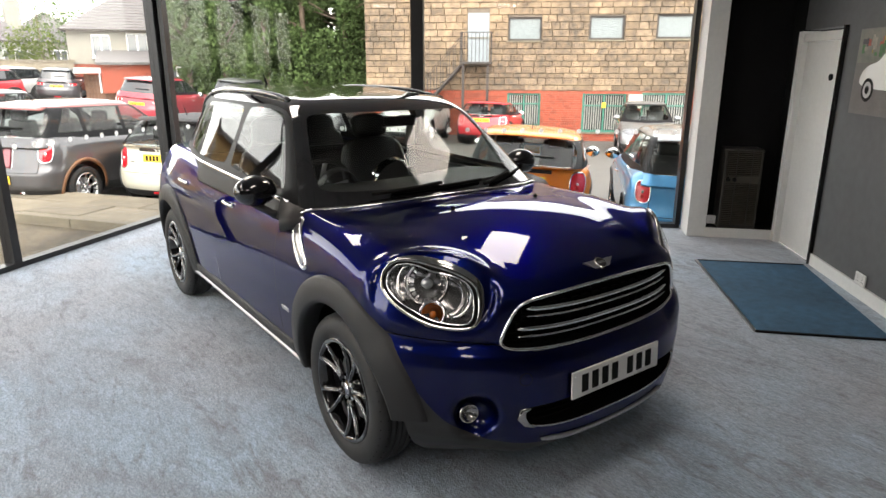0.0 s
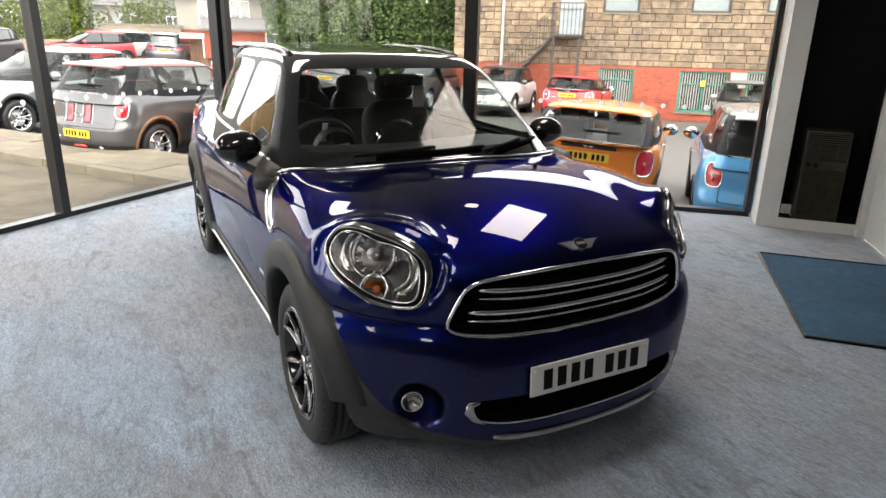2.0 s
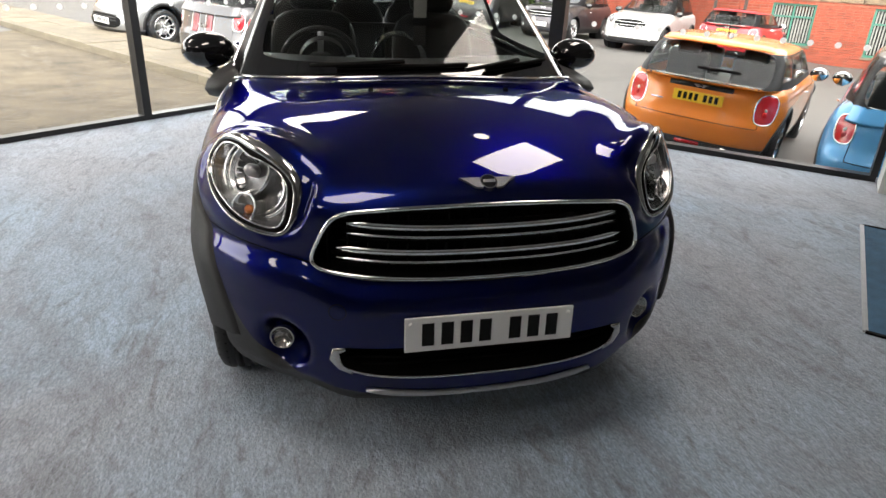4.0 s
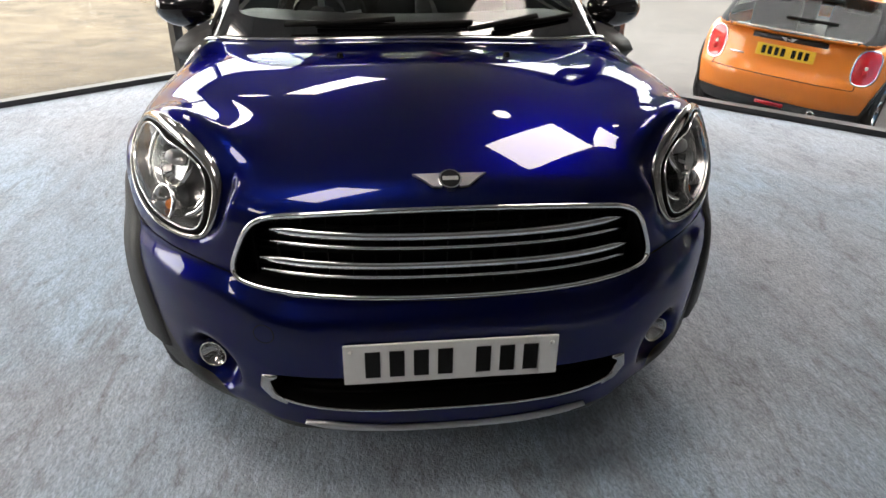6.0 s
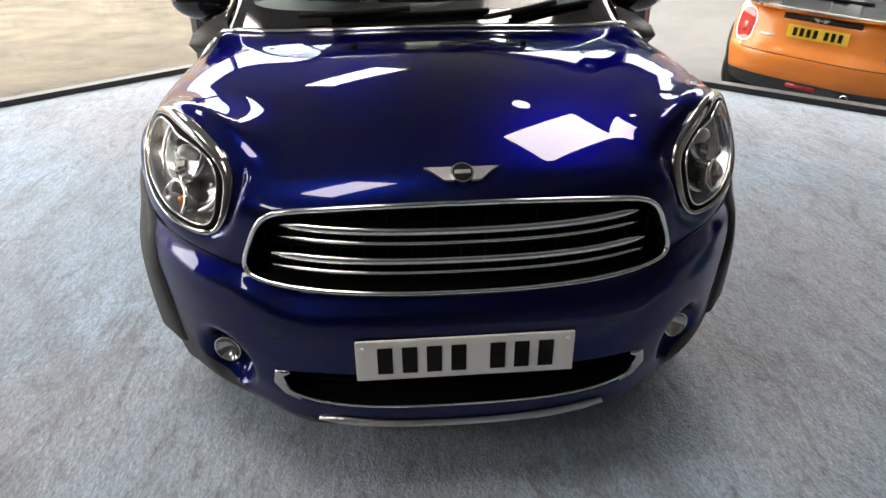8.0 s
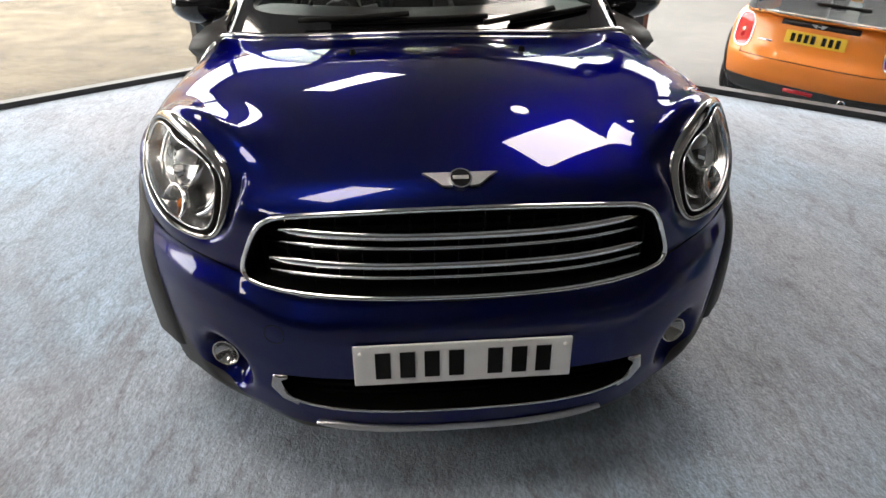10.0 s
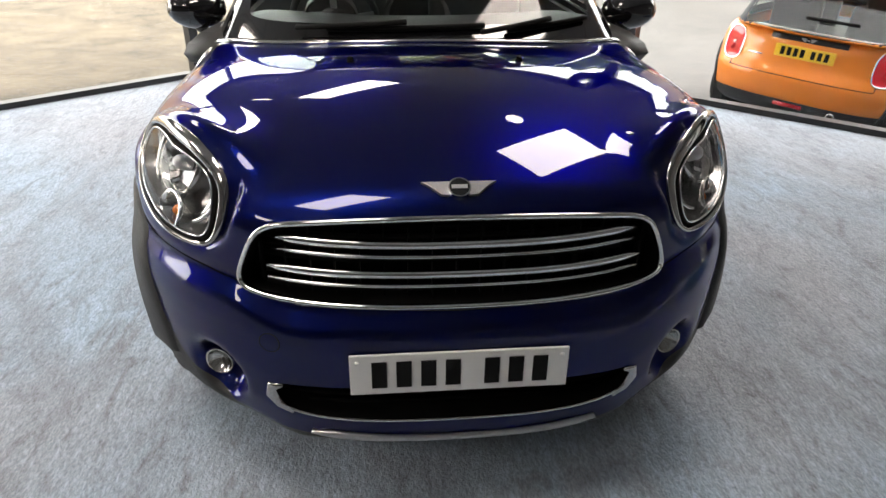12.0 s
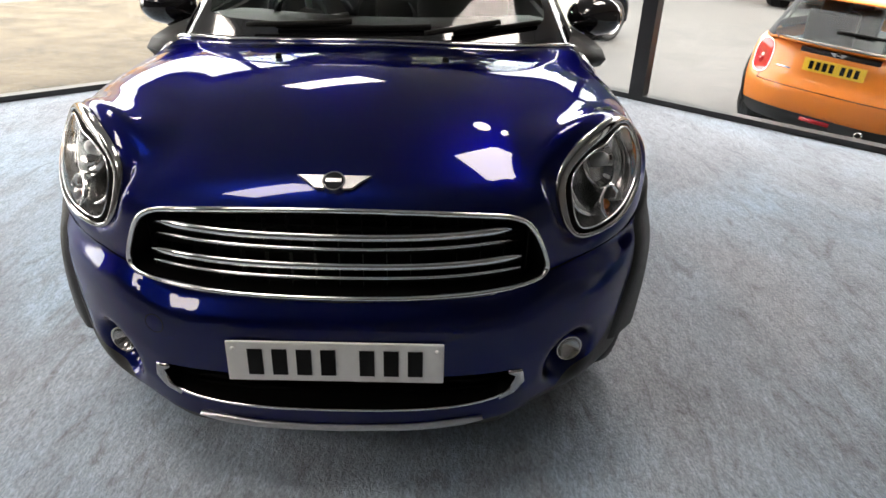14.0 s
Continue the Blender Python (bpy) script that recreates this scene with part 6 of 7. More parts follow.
    if view == "rear":
        gv_ = gate(X, Y, Z)
        sh.take("tailgate", rest & (gv_ < -0.004), body_m, root)
        sh.take("body", rest & (gv_ > 0.004), body_m, root)
    elif view == "front":
        hm, gm = hl_s(X, Y, Z) < 0, gr_s(X, Y, Z) < 0
        for s in (-1, 1):
            sh.take("headlight", rest & hm & (X * s > 0), FRONT_LAMP, root, "clear headlight")
        sh.take("grille", rest & gm & ~hm, DULL_BLACK, root, "black grille")
        sh.take("body", rest & ~hm & ~gm, body_m, root)
        for z in (0.70, 0.78) if k is not SUPERMINI else (0.42, 0.47, 0.52):
            xs = np.linspace(-0.42, 0.42, 13)
            p = strike(f, [(q, nose - 0.6, z) for q in xs], (0, 1, 0))
            tube("grille_bar", p, gradient(f, p), 0.02, 0.012, CHROME if k is not SUPERMINI else CLADDING, root, sides=6)
    else:
        sh.take("body", rest, body_m, root)
    # glasshouse
    z0, z1 = k["hatch"][0], k["hatch"][2]
    belt = lut([0, wb], [k["screen"][0] + 0.045, zb + 0.035])
    top = k["roof_z"][1] - 0.075
    sw = lambda x, y, z: np.where(np.abs(x) > 0.40, np.maximum(np.maximum(belt(y) - z, z - top), np.maximum(k["screen"][1] + 0.36 + (z - k["screen"][0]) * 1.55 - y, y - (tail - 0.36 - (z - 1.0) * 0.7))), 1.0)
    bars = [1.10 * wb / 2.595 + 0.5, wb * 0.925]
    bar_s = [lambda x, y, z, b=b: np.where(np.abs(x) > 0.40, np.abs(y - b) - 0.035, 1.0) for b in bars]
    rw = inside_of(rounded(-0.64, 0.64, z0 - 0.035, z1 - 0.015, 0.1))
    rw_s = lambda x, y, z: np.maximum(rw(x * (1 + 0.25 * (z - z0)), z), ymid - 0.4 - y)
    fw = inside_of(rounded(-0.66, 0.66, k["screen"][0] + 0.05, k["screen"][2] - 0.02, 0.1))
    fw_s = lambda x, y, z: np.maximum(fw(x * (1 + 0.35 * (z - 1.0)), z), y - 1.3)
    roof_s = lambda x, y, z: z - top - 0.012 + 0.0 * x
    gh = Shell(g, (-0.95, k["screen"][1] - 0.15, 0.85), (0.95, tail + 0.15, max(k["roof_z"]) + 0.08), h)
    for s in (f, sw, *bar_s, rw_s, fw_s, roof_s):
        gh.cut(s)
    X, Y, Z = gh.centres().T
    keep = f(X, Y, Z) > 0
    bar = np.minimum(*[b(X, Y, Z) for b in bar_s]) < 0
    side = keep & (sw(X, Y, Z) < 0) & ~bar
    rear, scr = keep & (rw_s(X, Y, Z) < 0), keep & (fw_s(X, Y, Z) < 0)
    glass_m = CAR_GLASS if clear else TINTED
    for nm, m_ in (("rear_window", rear), ("windscreen", scr & ~rear)):
        o = gh.take(nm, m_, glass_m, root)
        if o:
            o.visible_shadow = False
    for s in (-1, 1):
        for lo, hi, nm in ((-9, bars[0], "front_window"), (bars[0], bars[1], "rear_side_window"), (bars[1], 9, "quarter_window")):
            o = gh.take(nm, side & ~rear & ~scr & (X * s > 0) & (Y > lo) & (Y < hi), glass_m, root)
            if o:
                o.visible_shadow = False
    solid = keep & ~side & ~rear & ~scr
    rim = solid & (Z < z0 - 0.03) & (Y > tail - 0.7)
    if rim.any():
        gh.take("tailgate_rim", rim, body_m, root)
    solid &= ~rim
    gh.take("roof", solid & (Z > top + 0.012), roof_m, root)
    gh.take("pillar_band", solid & (Z <= top + 0.012), BLACK_TRIM, root)
    # cabin
    part("cabin_floor", boxed((1.4, 2.3, 0.5), Matrix.Translation((0, 1.75 * fy, 0.60))), LEATHER, root)
    if seats:
        for sx in (-0.36, 0.36):
            for sy in (1.55, 2.35):
                bm = boxed((0.46, 0.14, 0.55), Matrix.Translation((sx, sy * fy, 0.98 * fz)) @ Matrix.Rotation(-0.2, 4, "X"), 0.05, 3)
                s_ = part("seat", bm, LEATHER, root, "", True)
                part("headrest", boxed((0.26, 0.10, 0.16), Matrix.Translation((sx, (sy + 0.09) * fy, 1.31 * fz)), 0.04, 3), LEATHER, s_, "", True)
    # wheels
    for s in (-1, 1):
        for y0 in (0.0, wb):
            build_wheel(root, (s * (k["half"] - 0.105), y0, 0.325), s, 0.322, 0.2, rim_m or SILVER_EDGE, segs=30)
            p = [(s * (k["half"] + 0.004), y0 + 0.415 * math.cos(t), 0.33 + 0.415 * math.sin(t)) for t in np.linspace(-0.1, math.pi + 0.1, 22)]
            p = [(s * min(abs(q[0]), k["half"] + 0.004), q[1], q[2]) for q in p]
            b = strike(f, [(s * 1.4, q[1], max(q[2], 0.30)) for q in p], (-s, 0, 0))
            p = [(s * max(abs(bb[0]), 0.70), q[1], q[2]) for q, bb in zip(p, b)]
            tube("arch_trim", p, np.tile([s, 0, 0.0], (22, 1)), 0.06, 0.035, arch_m or CLADDING, root, "", sides=6)
            bm = bmesh.new()
            bmesh.ops.create_cone(bm, cap_ends=True, segments=24, radius1=0.40, radius2=0.40, depth=0.25, matrix=Matrix.Translation((s * (k["half"] - 0.30), y0, 0.34)) @ Matrix.Rotation(radians(90), 4, "Y"))
            part("wheel_well", bm, DULL_BLACK, root)
        mm = new("door_mirror")
        mm.parent = root
        bm = bmesh.new()
        bmesh.ops.create_uvsphere(bm, u_segments=16, v_segments=10, radius=1, matrix=Matrix.Translation((s * (k["half"] + 0.05), 0.75 * fy, 1.06 * fz)) @ Matrix.Diagonal((0.11, 0.075, 0.08, 1)))
        part("mirror_cap", bm, body_m if k is SUPERMINI else GLOSS_BLACK, mm, "", True)
        lathe("mirror_glass", [(0.0, 0.045), (0.070, 0.045), (0.082, 0.03)], CHROME, mm, segments=20, m=Matrix.Translation((s * (k["half"] + 0.05), 0.785 * fy, 1.06 * fz)) @ Matrix.Rotation(radians(90), 4, "Z"))
        p = strike(f, [(s * 1.4, 1.15 * fy + t, 0.86 * fz) for t in (-0.08, 0, 0.08)], (-s, 0, 0))
        p[1] += np.array([s * 0.03, 0, 0])
        tube("door_handle", p, np.tile([s, 0, 0.0], (3, 1)), 0.022, 0.014, CHROME, root, sides=6)
    # rear details
    if view == "rear":
        q = strike(f, [(0, tail + 0.6, plate_z)], (0, -1, 0))[0]
        turn = Matrix.Rotation(math.pi, 4, "Z")
        number_plate(root, Matrix.Translation((0, q[1] + 0.008, plate_z)) @ turn, plate_m or PLATE_YELLOW)
        if handle:
            q = strike(f, [(t, tail + 0.6, plate_z + 0.115) for t in np.linspace(-0.33, 0.33, 9)], (0, -1, 0))
            tube("boot_handle", q, np.tile([0, 1, 0.0], (9, 1)), 0.055, 0.04, CLADDING, root, "black boot handle", sides=8)
            wing_emblem(root, Matrix.Translation((0, q[4][1] + 0.03, plate_z + 0.118)) @ turn, 0.62)
        else:
            q = strike(f, [(0, tail + 0.6, plate_z + 0.26)], (0, -1, 0))[0]
            wing_emblem(root, Matrix.Translation((0, q[1] + 0.01, plate_z + 0.26)) @ turn, 0.9)
        q = strike(g, [(t, tail + 0.8, z0 + 0.085) for t in np.linspace(-0.34, 0.10, 7)], (0, -1, 0))
        tube("rear_wiper", q, np.tile([0, 1, 0.3], (7, 1)), 0.028, 0.02, DULL_BLACK, root, sides=6, lift=0.012)
        xs = np.linspace(-0.56, 0.56, 13)
        rl = [(t, k["hatch"][3] + 0.02 - 0.10 * t * t, z1 + 0.02 - 0.02 * t * t) for t in xs]
        tube("roof_spoiler", rl, np.tile([0, 0.3, 1.0], (13, 1)), 0.17, 0.03, spoiler or roof_m, root, sides=8)
        q = strike(f, [(t, tail + 0.6, z0 - 0.03) for t in np.linspace(-0.6, 0.6, 11)], (0, -1, 0))
        tube("waist_trim", q, np.tile([0, 1, 0.3], (11, 1)), 0.014, 0.010, CHROME, root, sides=6)
        q = strike(f, [(t, tail + 0.6, lower - 0.04) for t in (-0.13, 0, 0.13)], (0, -1, 0))
        tube("rear_fog_lamp", q, np.tile([0, 1, 0.0], (3, 1)), 0.05, 0.03, TAIL_RED, root, sides=6)
        q = strike(f, [(-0.38, tail + 0.6, lower - 0.06)], (0, -1, 0))[0]
        lathe("exhaust", [(0.022, 0.03), (0.034, 0.03), (0.036, -0.06)], CHROME, root, segments=16, m=Matrix.Translation(q) @ Matrix.Rotation(radians(90), 4, "Z"))
        q = strike(f, [(t, tail + 0.6, plate_z - 0.07) for t in (0.36, 0.42, 0.5)], (0, -1, 0))
        tube("model_badge", q, np.tile([0, 1, 0.0], (3, 1)), 0.02, 0.008, CHROME, root, sides=6)
    if view == "front":
        z = 0.44 if k is not SUPERMINI else 0.40
        q = strike(f, [(0, nose - 0.6, z)], (0, 1, 0))[0]
        number_plate(root, Matrix.Translation((0, q[1] - 0.012, z)), PLATE_WHITE)
        q = strike(f, [(0, nose - 0.6, 0.80 if k is SUPERMINI else 0.92)], (0, 1, 0))[0]
        if k is not SUPERMINI:
            wing_emblem(root, Matrix.Translation((0, q[1] - 0.01, 0.92)) @ Matrix.Rotation(radians(-35), 4, "X"), 0.9)
        for s in (-1, 1):
            q = strike(f, [(s * 0.60, nose - 0.6, 0.36)], (0, 1, 0))[0]
            lathe("fog_lamp", [(0.0, 0.012), (0.04, 0.01), (0.05, -0.01)], REFLECTOR, root, segments=16, m=Matrix.Translation(q) @ Matrix.Rotation(radians(-90), 4, "Z"))
    bm = bmesh.new()
    bmesh.ops.create_cone(bm, cap_ends=True, segments=8, radius1=0.009, radius2=0.003, depth=0.2, matrix=Matrix.Translation((0, k["hatch"][3] - 0.35, max(k["roof_z"]) + 0.06)) @ Matrix.Rotation(radians(-25), 4, "X"))
    part("aerial", bm, DULL_BLACK, root)
    return root


ORANGE = paint("orange_paint", (0.72, 0.20, 0.010), 0.15, 0.4)
SKY_BLUE = paint("bright_blue_paint", (0.07, 0.30, 0.58), 0.3, 0.4)
CREAM = paint("warm_white_paint", (0.55, 0.53, 0.43), 0.0, 0.4)
WHITE_CAR = paint("white_paint", (0.42, 0.42, 0.41), 0.0, 0.4)
GREY_CAR = paint("grey_brown_paint", (0.070, 0.068, 0.072), 0.5, 0.4)
RED_CAR = paint("red_paint", (0.42, 0.012, 0.02), 0.1, 0.4)
DARK_RED = paint("deep_red_paint", (0.27, 0.012, 0.025), 0.2, 0.4)
MAROON = paint("maroon_roof_paint", (0.20, 0.035, 0.03), 0.2, 0.35)
SILVER = paint("silver_paint", (0.21, 0.215, 0.22), 0.6, 0.35)
DARK_CAR = paint("dark_grey_paint", (0.05, 0.045, 0.05), 0.4, 0.35)
SOFT_TOP = mat("black_canvas_hood", (0.02, 0.02, 0.022), 0.85, var=0.2, scale=12, bump=0.3, bscale=250)

HATCH_LAMP = (0.57, 0.765, 0.60, 0.90)
near_hatch = parked_car("bright orange three-door hatchback seen from behind", HATCH, ORANGE, ORANGE, (3.63, 3.70), 43, h=0.03, lamp=HATCH_LAMP, plate_z=0.77, fz=0.92, fy=0.955, lower=0.34, spoiler=ORANGE)
parked_car("light blue crossover with black wheel arches parked by a window", COUNTRY, SKY_BLUE, SILVER, (4.62, 1.70), 43, h=0.03, lamp=(0.615, 0.775, 0.74, 0.99), plate_z=0.52, handle=False)
# the arches' brown is a painted stand-in for a reflection in the bodywork
brown = parked_car("grey-brown crossover with a maroon roof and arches coloured as a brown reflection", COUNTRY, GREY_CAR, MAROON, (-1.76, 8.58), 40, h=0.03, lamp=(0.615, 0.775, 0.74, 0.99), plate_z=0.50, handle=False, arch_m=mat("rust_coloured_arch", (0.16, 0.075, 0.035), 0.6, var=0.3, scale=5))
brown_f = car_shape(COUNTRY)[0]
STRIPE = paint("maroon_stripe", (0.16, 0.018, 0.03), 0.1, 0.4)
for x in (-0.17, 0.17):
    zs = np.linspace(0.66, 1.085, 12)
    q = strike(brown_f, [(x, 4.0, z) for z in zs], (0, -1, 0))
    tube("boot_stripe", q, gradient(brown_f, q), 0.16, 0.006, STRIPE, brown, "maroon stripe", sides=6)
    for e in (-0.095, 0.095):
        q = strike(brown_f, [(x + e, 4.0, z) for z in zs], (0, -1, 0))
        tube("stripe_edge", q, gradient(brown_f, q), 0.012, 0.006, PLATE_WHITE, brown, sides=5)
parked_car("cream white convertible with a closed black hood", HATCH, CREAM, SOFT_TOP, (0.18, 7.72), 40, lamp=HATCH_LAMP, fz=0.92, fy=0.955, lower=0.30)
parked_car("silver supermini facing the showroom", SUPERMINI, SILVER, SILVER, (-3.85, 11.95), 220, rear_at=False, view="front", lamp=(0.6, 0.75, 0.8, 1.0), lower=0.26)
parked_car("white crossover with a black roof facing the showroom", COUNTRY, WHITE_CAR, DARK_CAR, (9.0, 15.1), 222, rear_at=False, view="front", h=0.045)
parked_car("red hatchback with chrome lamp rings by a brick wall", HATCH, RED_CAR, RED_CAR, (11.2, 13.8), 38, h=0.045, lamp=HATCH_LAMP, fz=0.92, fy=0.955, lower=0.30)
parked_car("silver hatchback facing the showroom by a brick wall", SUPERMINI, SILVER, SILVER, (13.9, 9.4), 222, rear_at=False, view="front", h=0.05)
parked_car("dark grey hatchback beside a white crossover", COUNTRY, DARK_CAR, DARK_CAR, (7.3, 17.6), 222, rear_at=False, view="front", h=0.06, clear=False)
parked_car("deep red family crossover seen from behind", CROSSOVER, DARK_RED, DARK_RED, (2.55, 20.9), 50, h=0.055, lamp=(0.52, 0.80, 0.80, 0.92), plate_z=0.76, handle=False, clear=False, fy=1.06)
parked_car("black estate car beside a red crossover", CROSSOVER, DARK_CAR, DARK_CAR, (5.4, 19.6), 50, h=0.06, lamp=(0.6, 0.78, 0.8, 1.0), plate_z=0.76, handle=False, clear=False, fy=1.06)
parked_car("grey estate car by a conifer row", CROSSOVER, SILVER, SILVER, (6.6, 24.2), 50, h=0.06, lamp=(0.6, 0.78, 0.8, 1.0), plate_z=0.76, handle=False, clear=False, fy=1.06)
parked_car("dark brown crossover by a garden wall", CROSSOVER, DARK_CAR, SILVER, (1.75, 33.4), 75, h=0.07, lamp=(0.5, 0.82, 0.82, 0.95), plate_z=0.78, handle=False, clear=False, fy=1.06)
parked_car("red saloon parked sideways by a garden wall", SUPERMINI, RED_CAR, RED_CAR, (-3.4, 32.6), 200, rear_at=False, view="side", h=0.07, clear=False)
parked_car("white hatchback behind a red saloon", SUPERMINI, WHITE_CAR, WHITE_CAR, (-2.2, 35.0), 200, rear_at=False, view="side", h=0.07, clear=False)
parked_car("black hatchback facing the showroom", SUPERMINI, DARK_CAR, DARK_CAR, (-6.7, 28.6), 235, rear_at=False, view="front", h=0.07, clear=False)

# ---- houses and boundaries ----
RENDER_WALL = mat("pebbledash_render", (0.22, 0.205, 0.175), 0.95, var=0.15, scale=3, bump=0.6, bscale=120)
SLATE = mat("slate_roof", (0.10, 0.092, 0.092), 0.6, var=0.25, scale=3, random_tone=0.2, bump=0.3, bscale=30)
WHITE_WALL = mat("white_house_wall", (0.40, 0.40, 0.37), 0.9, var=0.1, scale=1.5)
GARDEN_WALL = mat("block_garden_wall", (0.20, 0.17, 0.125), 0.9, var=0.25, scale=1.2, bump=0.4, bscale=12)
FENCE = mat("brown_fence_board", (0.20, 0.11, 0.07), 0.85, var=0.3, scale=4, random_tone=0.25)
YELLOW_BRICK = mat("yellow_brick", (0.33, 0.20, 0.075), 0.85, var=0.18, scale=5, random_tone=0.18)
PANE_DARK = mat("house_window_glass", (0.10, 0.11, 0.12), 0.08, coat=0.8)


def house_window(root, m, w, h):
    o = new("window")
    o.parent = root
    part("frame", boxed((w, 0.10, h), m), WHITE_PAINT, o)
    for s in (-1, 1):
        part("pane", boxed((w / 2 - 0.09, 0.02, h - 0.16), m @ Matrix.Translation((s * w / 4, -0.06, 0))), PANE_DARK, o)
    part("sill", boxed((w + 0.12, 0.18, 0.07), m @ Matrix.Translation((0, -0.06, -h / 2 - 0.03))), WHITE_PAINT, o)


def hip_roof(root, L, D, z, rise, over=0.35, ridge=0.35, seed=1):
    """A hipped roof of slate courses, each course its own step."""
    a, b = L / 2 + over, D / 2 + over
    n = 16
    verts, faces = [], []
    for i in range(n + 1):
        t = i / n
        x, y = a * (1 - t) + (a - b * 0.95) * t * (1 if L > D else 0.2), b * (1 - t) + 0.02
        x = max(x, 0.05)
        for lift in (0.0, 0.045):
            verts += [(-x, -y, z + rise * t + lift), (x, -y, z + rise * t + lift), (x, y, z + rise * t + lift), (-x, y, z + rise * t + lift)]
    for i in range(n):
        lo, hi = i * 8 + 4, (i + 1) * 8
        for k in range(4):
            j = (k + 1) % 4
            faces.append((lo + k, lo + j, hi + j, hi + k))
            faces.append((hi + k, hi + j, hi + 4 + j, hi + 4 + k))
    faces.append((3, 2, 1, 0))
    mesh_part("roof", verts, faces, SLATE, root, "grey slate roof", False)


def chimney(root, x, y, z, h, material):
    c = part("chimney", boxed((0.75, 0.55, h), Matrix.Translation((x, y, z + h / 2))), material, root)
    part("chimney_cap", boxed((0.85, 0.65, 0.12), Matrix.Translation((x, y, z + h))), KERB, c)
    for s in (-0.2, 0.2):
        bm = bmesh.new()
        bmesh.ops.create_cone(bm, cap_ends=True, segments=10, radius1=0.11, radius2=0.09, depth=0.35, matrix=Matrix.Translation((x + s, y, z + h + 0.22)))
        part("chimney_pot", bm, BRICK, c)


def house(m, L, D, eaves, rise, upper, lower_m, split, windows, label, stack):
    root = thing("house", m, label, "house", "houses beyond the yard")
    part("lower_wall", boxed((L, D, split), Matrix.Translation((0, 0, split / 2))), lower_m, root)
    part("upper_wall", boxed((L + 0.04, D + 0.04, eaves - split), Matrix.Translation((0, 0, (eaves + split) / 2))), upper, root)
    hip_roof(root, L, D, eaves, rise)
    part("gutter", boxed((L + 0.7, 0.10, 0.10), Matrix.Translation((0, -D / 2 - 0.38, eaves))), IRON, root)
    for x, z, w, h, face in windows:
        wm = Matrix.Translation((x, -D / 2 - 0.04, z)) if face == 0 else Matrix.Rotation(radians(90), 4, "Z") @ Matrix.Translation((x, -L / 2 - 0.04, z))
        house_window(root, wm, w, h)
    bm = bmesh.new()
    bmesh.ops.create_cone(bm, cap_ends=True, segments=8, radius1=0.05, radius2=0.05, depth=eaves, matrix=Matrix.Translation((L / 2 - 0.4, -D / 2 - 0.08, eaves / 2)))
    part("downpipe", bm, IRON, root)
    for s in stack:
        chimney(root, *s)
    return root


h1 = house(Matrix.Translation((6.6, 39.0, 0.3)) @ Matrix.Rotation(radians(-12), 4, "Z"), 6.2, 6.5, 3.0, 2.4, RENDER_WALL, BRICK, 1.35, [(-1.6, 2.25, 0.85, 1.1, 0), (0.1, 2.3, 1.0, 1.2, 0), (2.0, 2.2, 0.6, 1.1, 0), (1.8, 0.8, 1.2, 0.9, 0)], "grey rendered semi-detached house with a red brick ground floor", [(-0.4, 0.5, 4.6, 1.7, RENDER_WALL)])
ext = thing("house_extension", Matrix.Translation((6.2, 34.4, 0.3)) @ Matrix.Rotation(radians(-12), 4, "Z"), "low red brick extension with a slate lean-to roof", "house", "houses beyond the yard")
part("wall", boxed((4.4, 3.0, 1.45), Matrix.Translation((0, 0, 0.72))), BRICK, ext)
part("roof", boxed((4.8, 3.6, 0.12), Matrix.Translation((0, 0, 1.72)) @ Matrix.Rotation(radians(11), 4, "X")), SLATE, ext)
house_window(ext, Matrix.Translation((1.2, -1.54, 0.85)), 0.9, 0.8)
part("porch_canopy", boxed((1.5, 0.9, 0.06), Matrix.Translation((-2.9, -0.9, 1.05)) @ Matrix.Rotation(radians(12), 4, "X")), WHITE_PAINT, ext, "white porch canopy")
for s in (-3.5, -2.3):
    part("porch_post", boxed((0.06, 0.06, 1.0), Matrix.Translation((s, -1.2, 0.5))), WHITE_PAINT, ext)
house(Matrix.Translation((12.2, 38.0, 0.3)) @ Matrix.Rotation(radians(-12), 4, "Z"), 6.5, 6.5, 3.0, 2.6, BRICK, BRICK, 1.3, [(-1.5, 0.85, 1.2, 0.9, 0), (1.2, 0.85, 1.0, 0.9, 0)], "red brick house with a slate roof beside conifers", [])
house(Matrix.Translation((-3.2, 44.0, 0.5)) @ Matrix.Rotation(radians(8), 4, "Z"), 9.0, 7.0, 2.3, 3.0, WHITE_WALL, WHITE_WALL, 1.0, [(-2.6, 1.5, 0.9, 0.9, 0), (3.6, 1.4, 1.1, 1.0, 0)], "white rendered house with a steep slate roof", [(4.2, -1.5, 2.3, 3.6, RENDER_WALL)])
house(Matrix.Translation((4.0, 56.0, 0.5)), 6.0, 6.0, 2.6, 2.2, RENDER_WALL, BRICK, 1.0, [(0.4, 1.7, 0.9, 0.8, 0)], "distant grey rendered house with a red chimney", [(-1.8, 0, 3.8, 1.5, BRICK)])

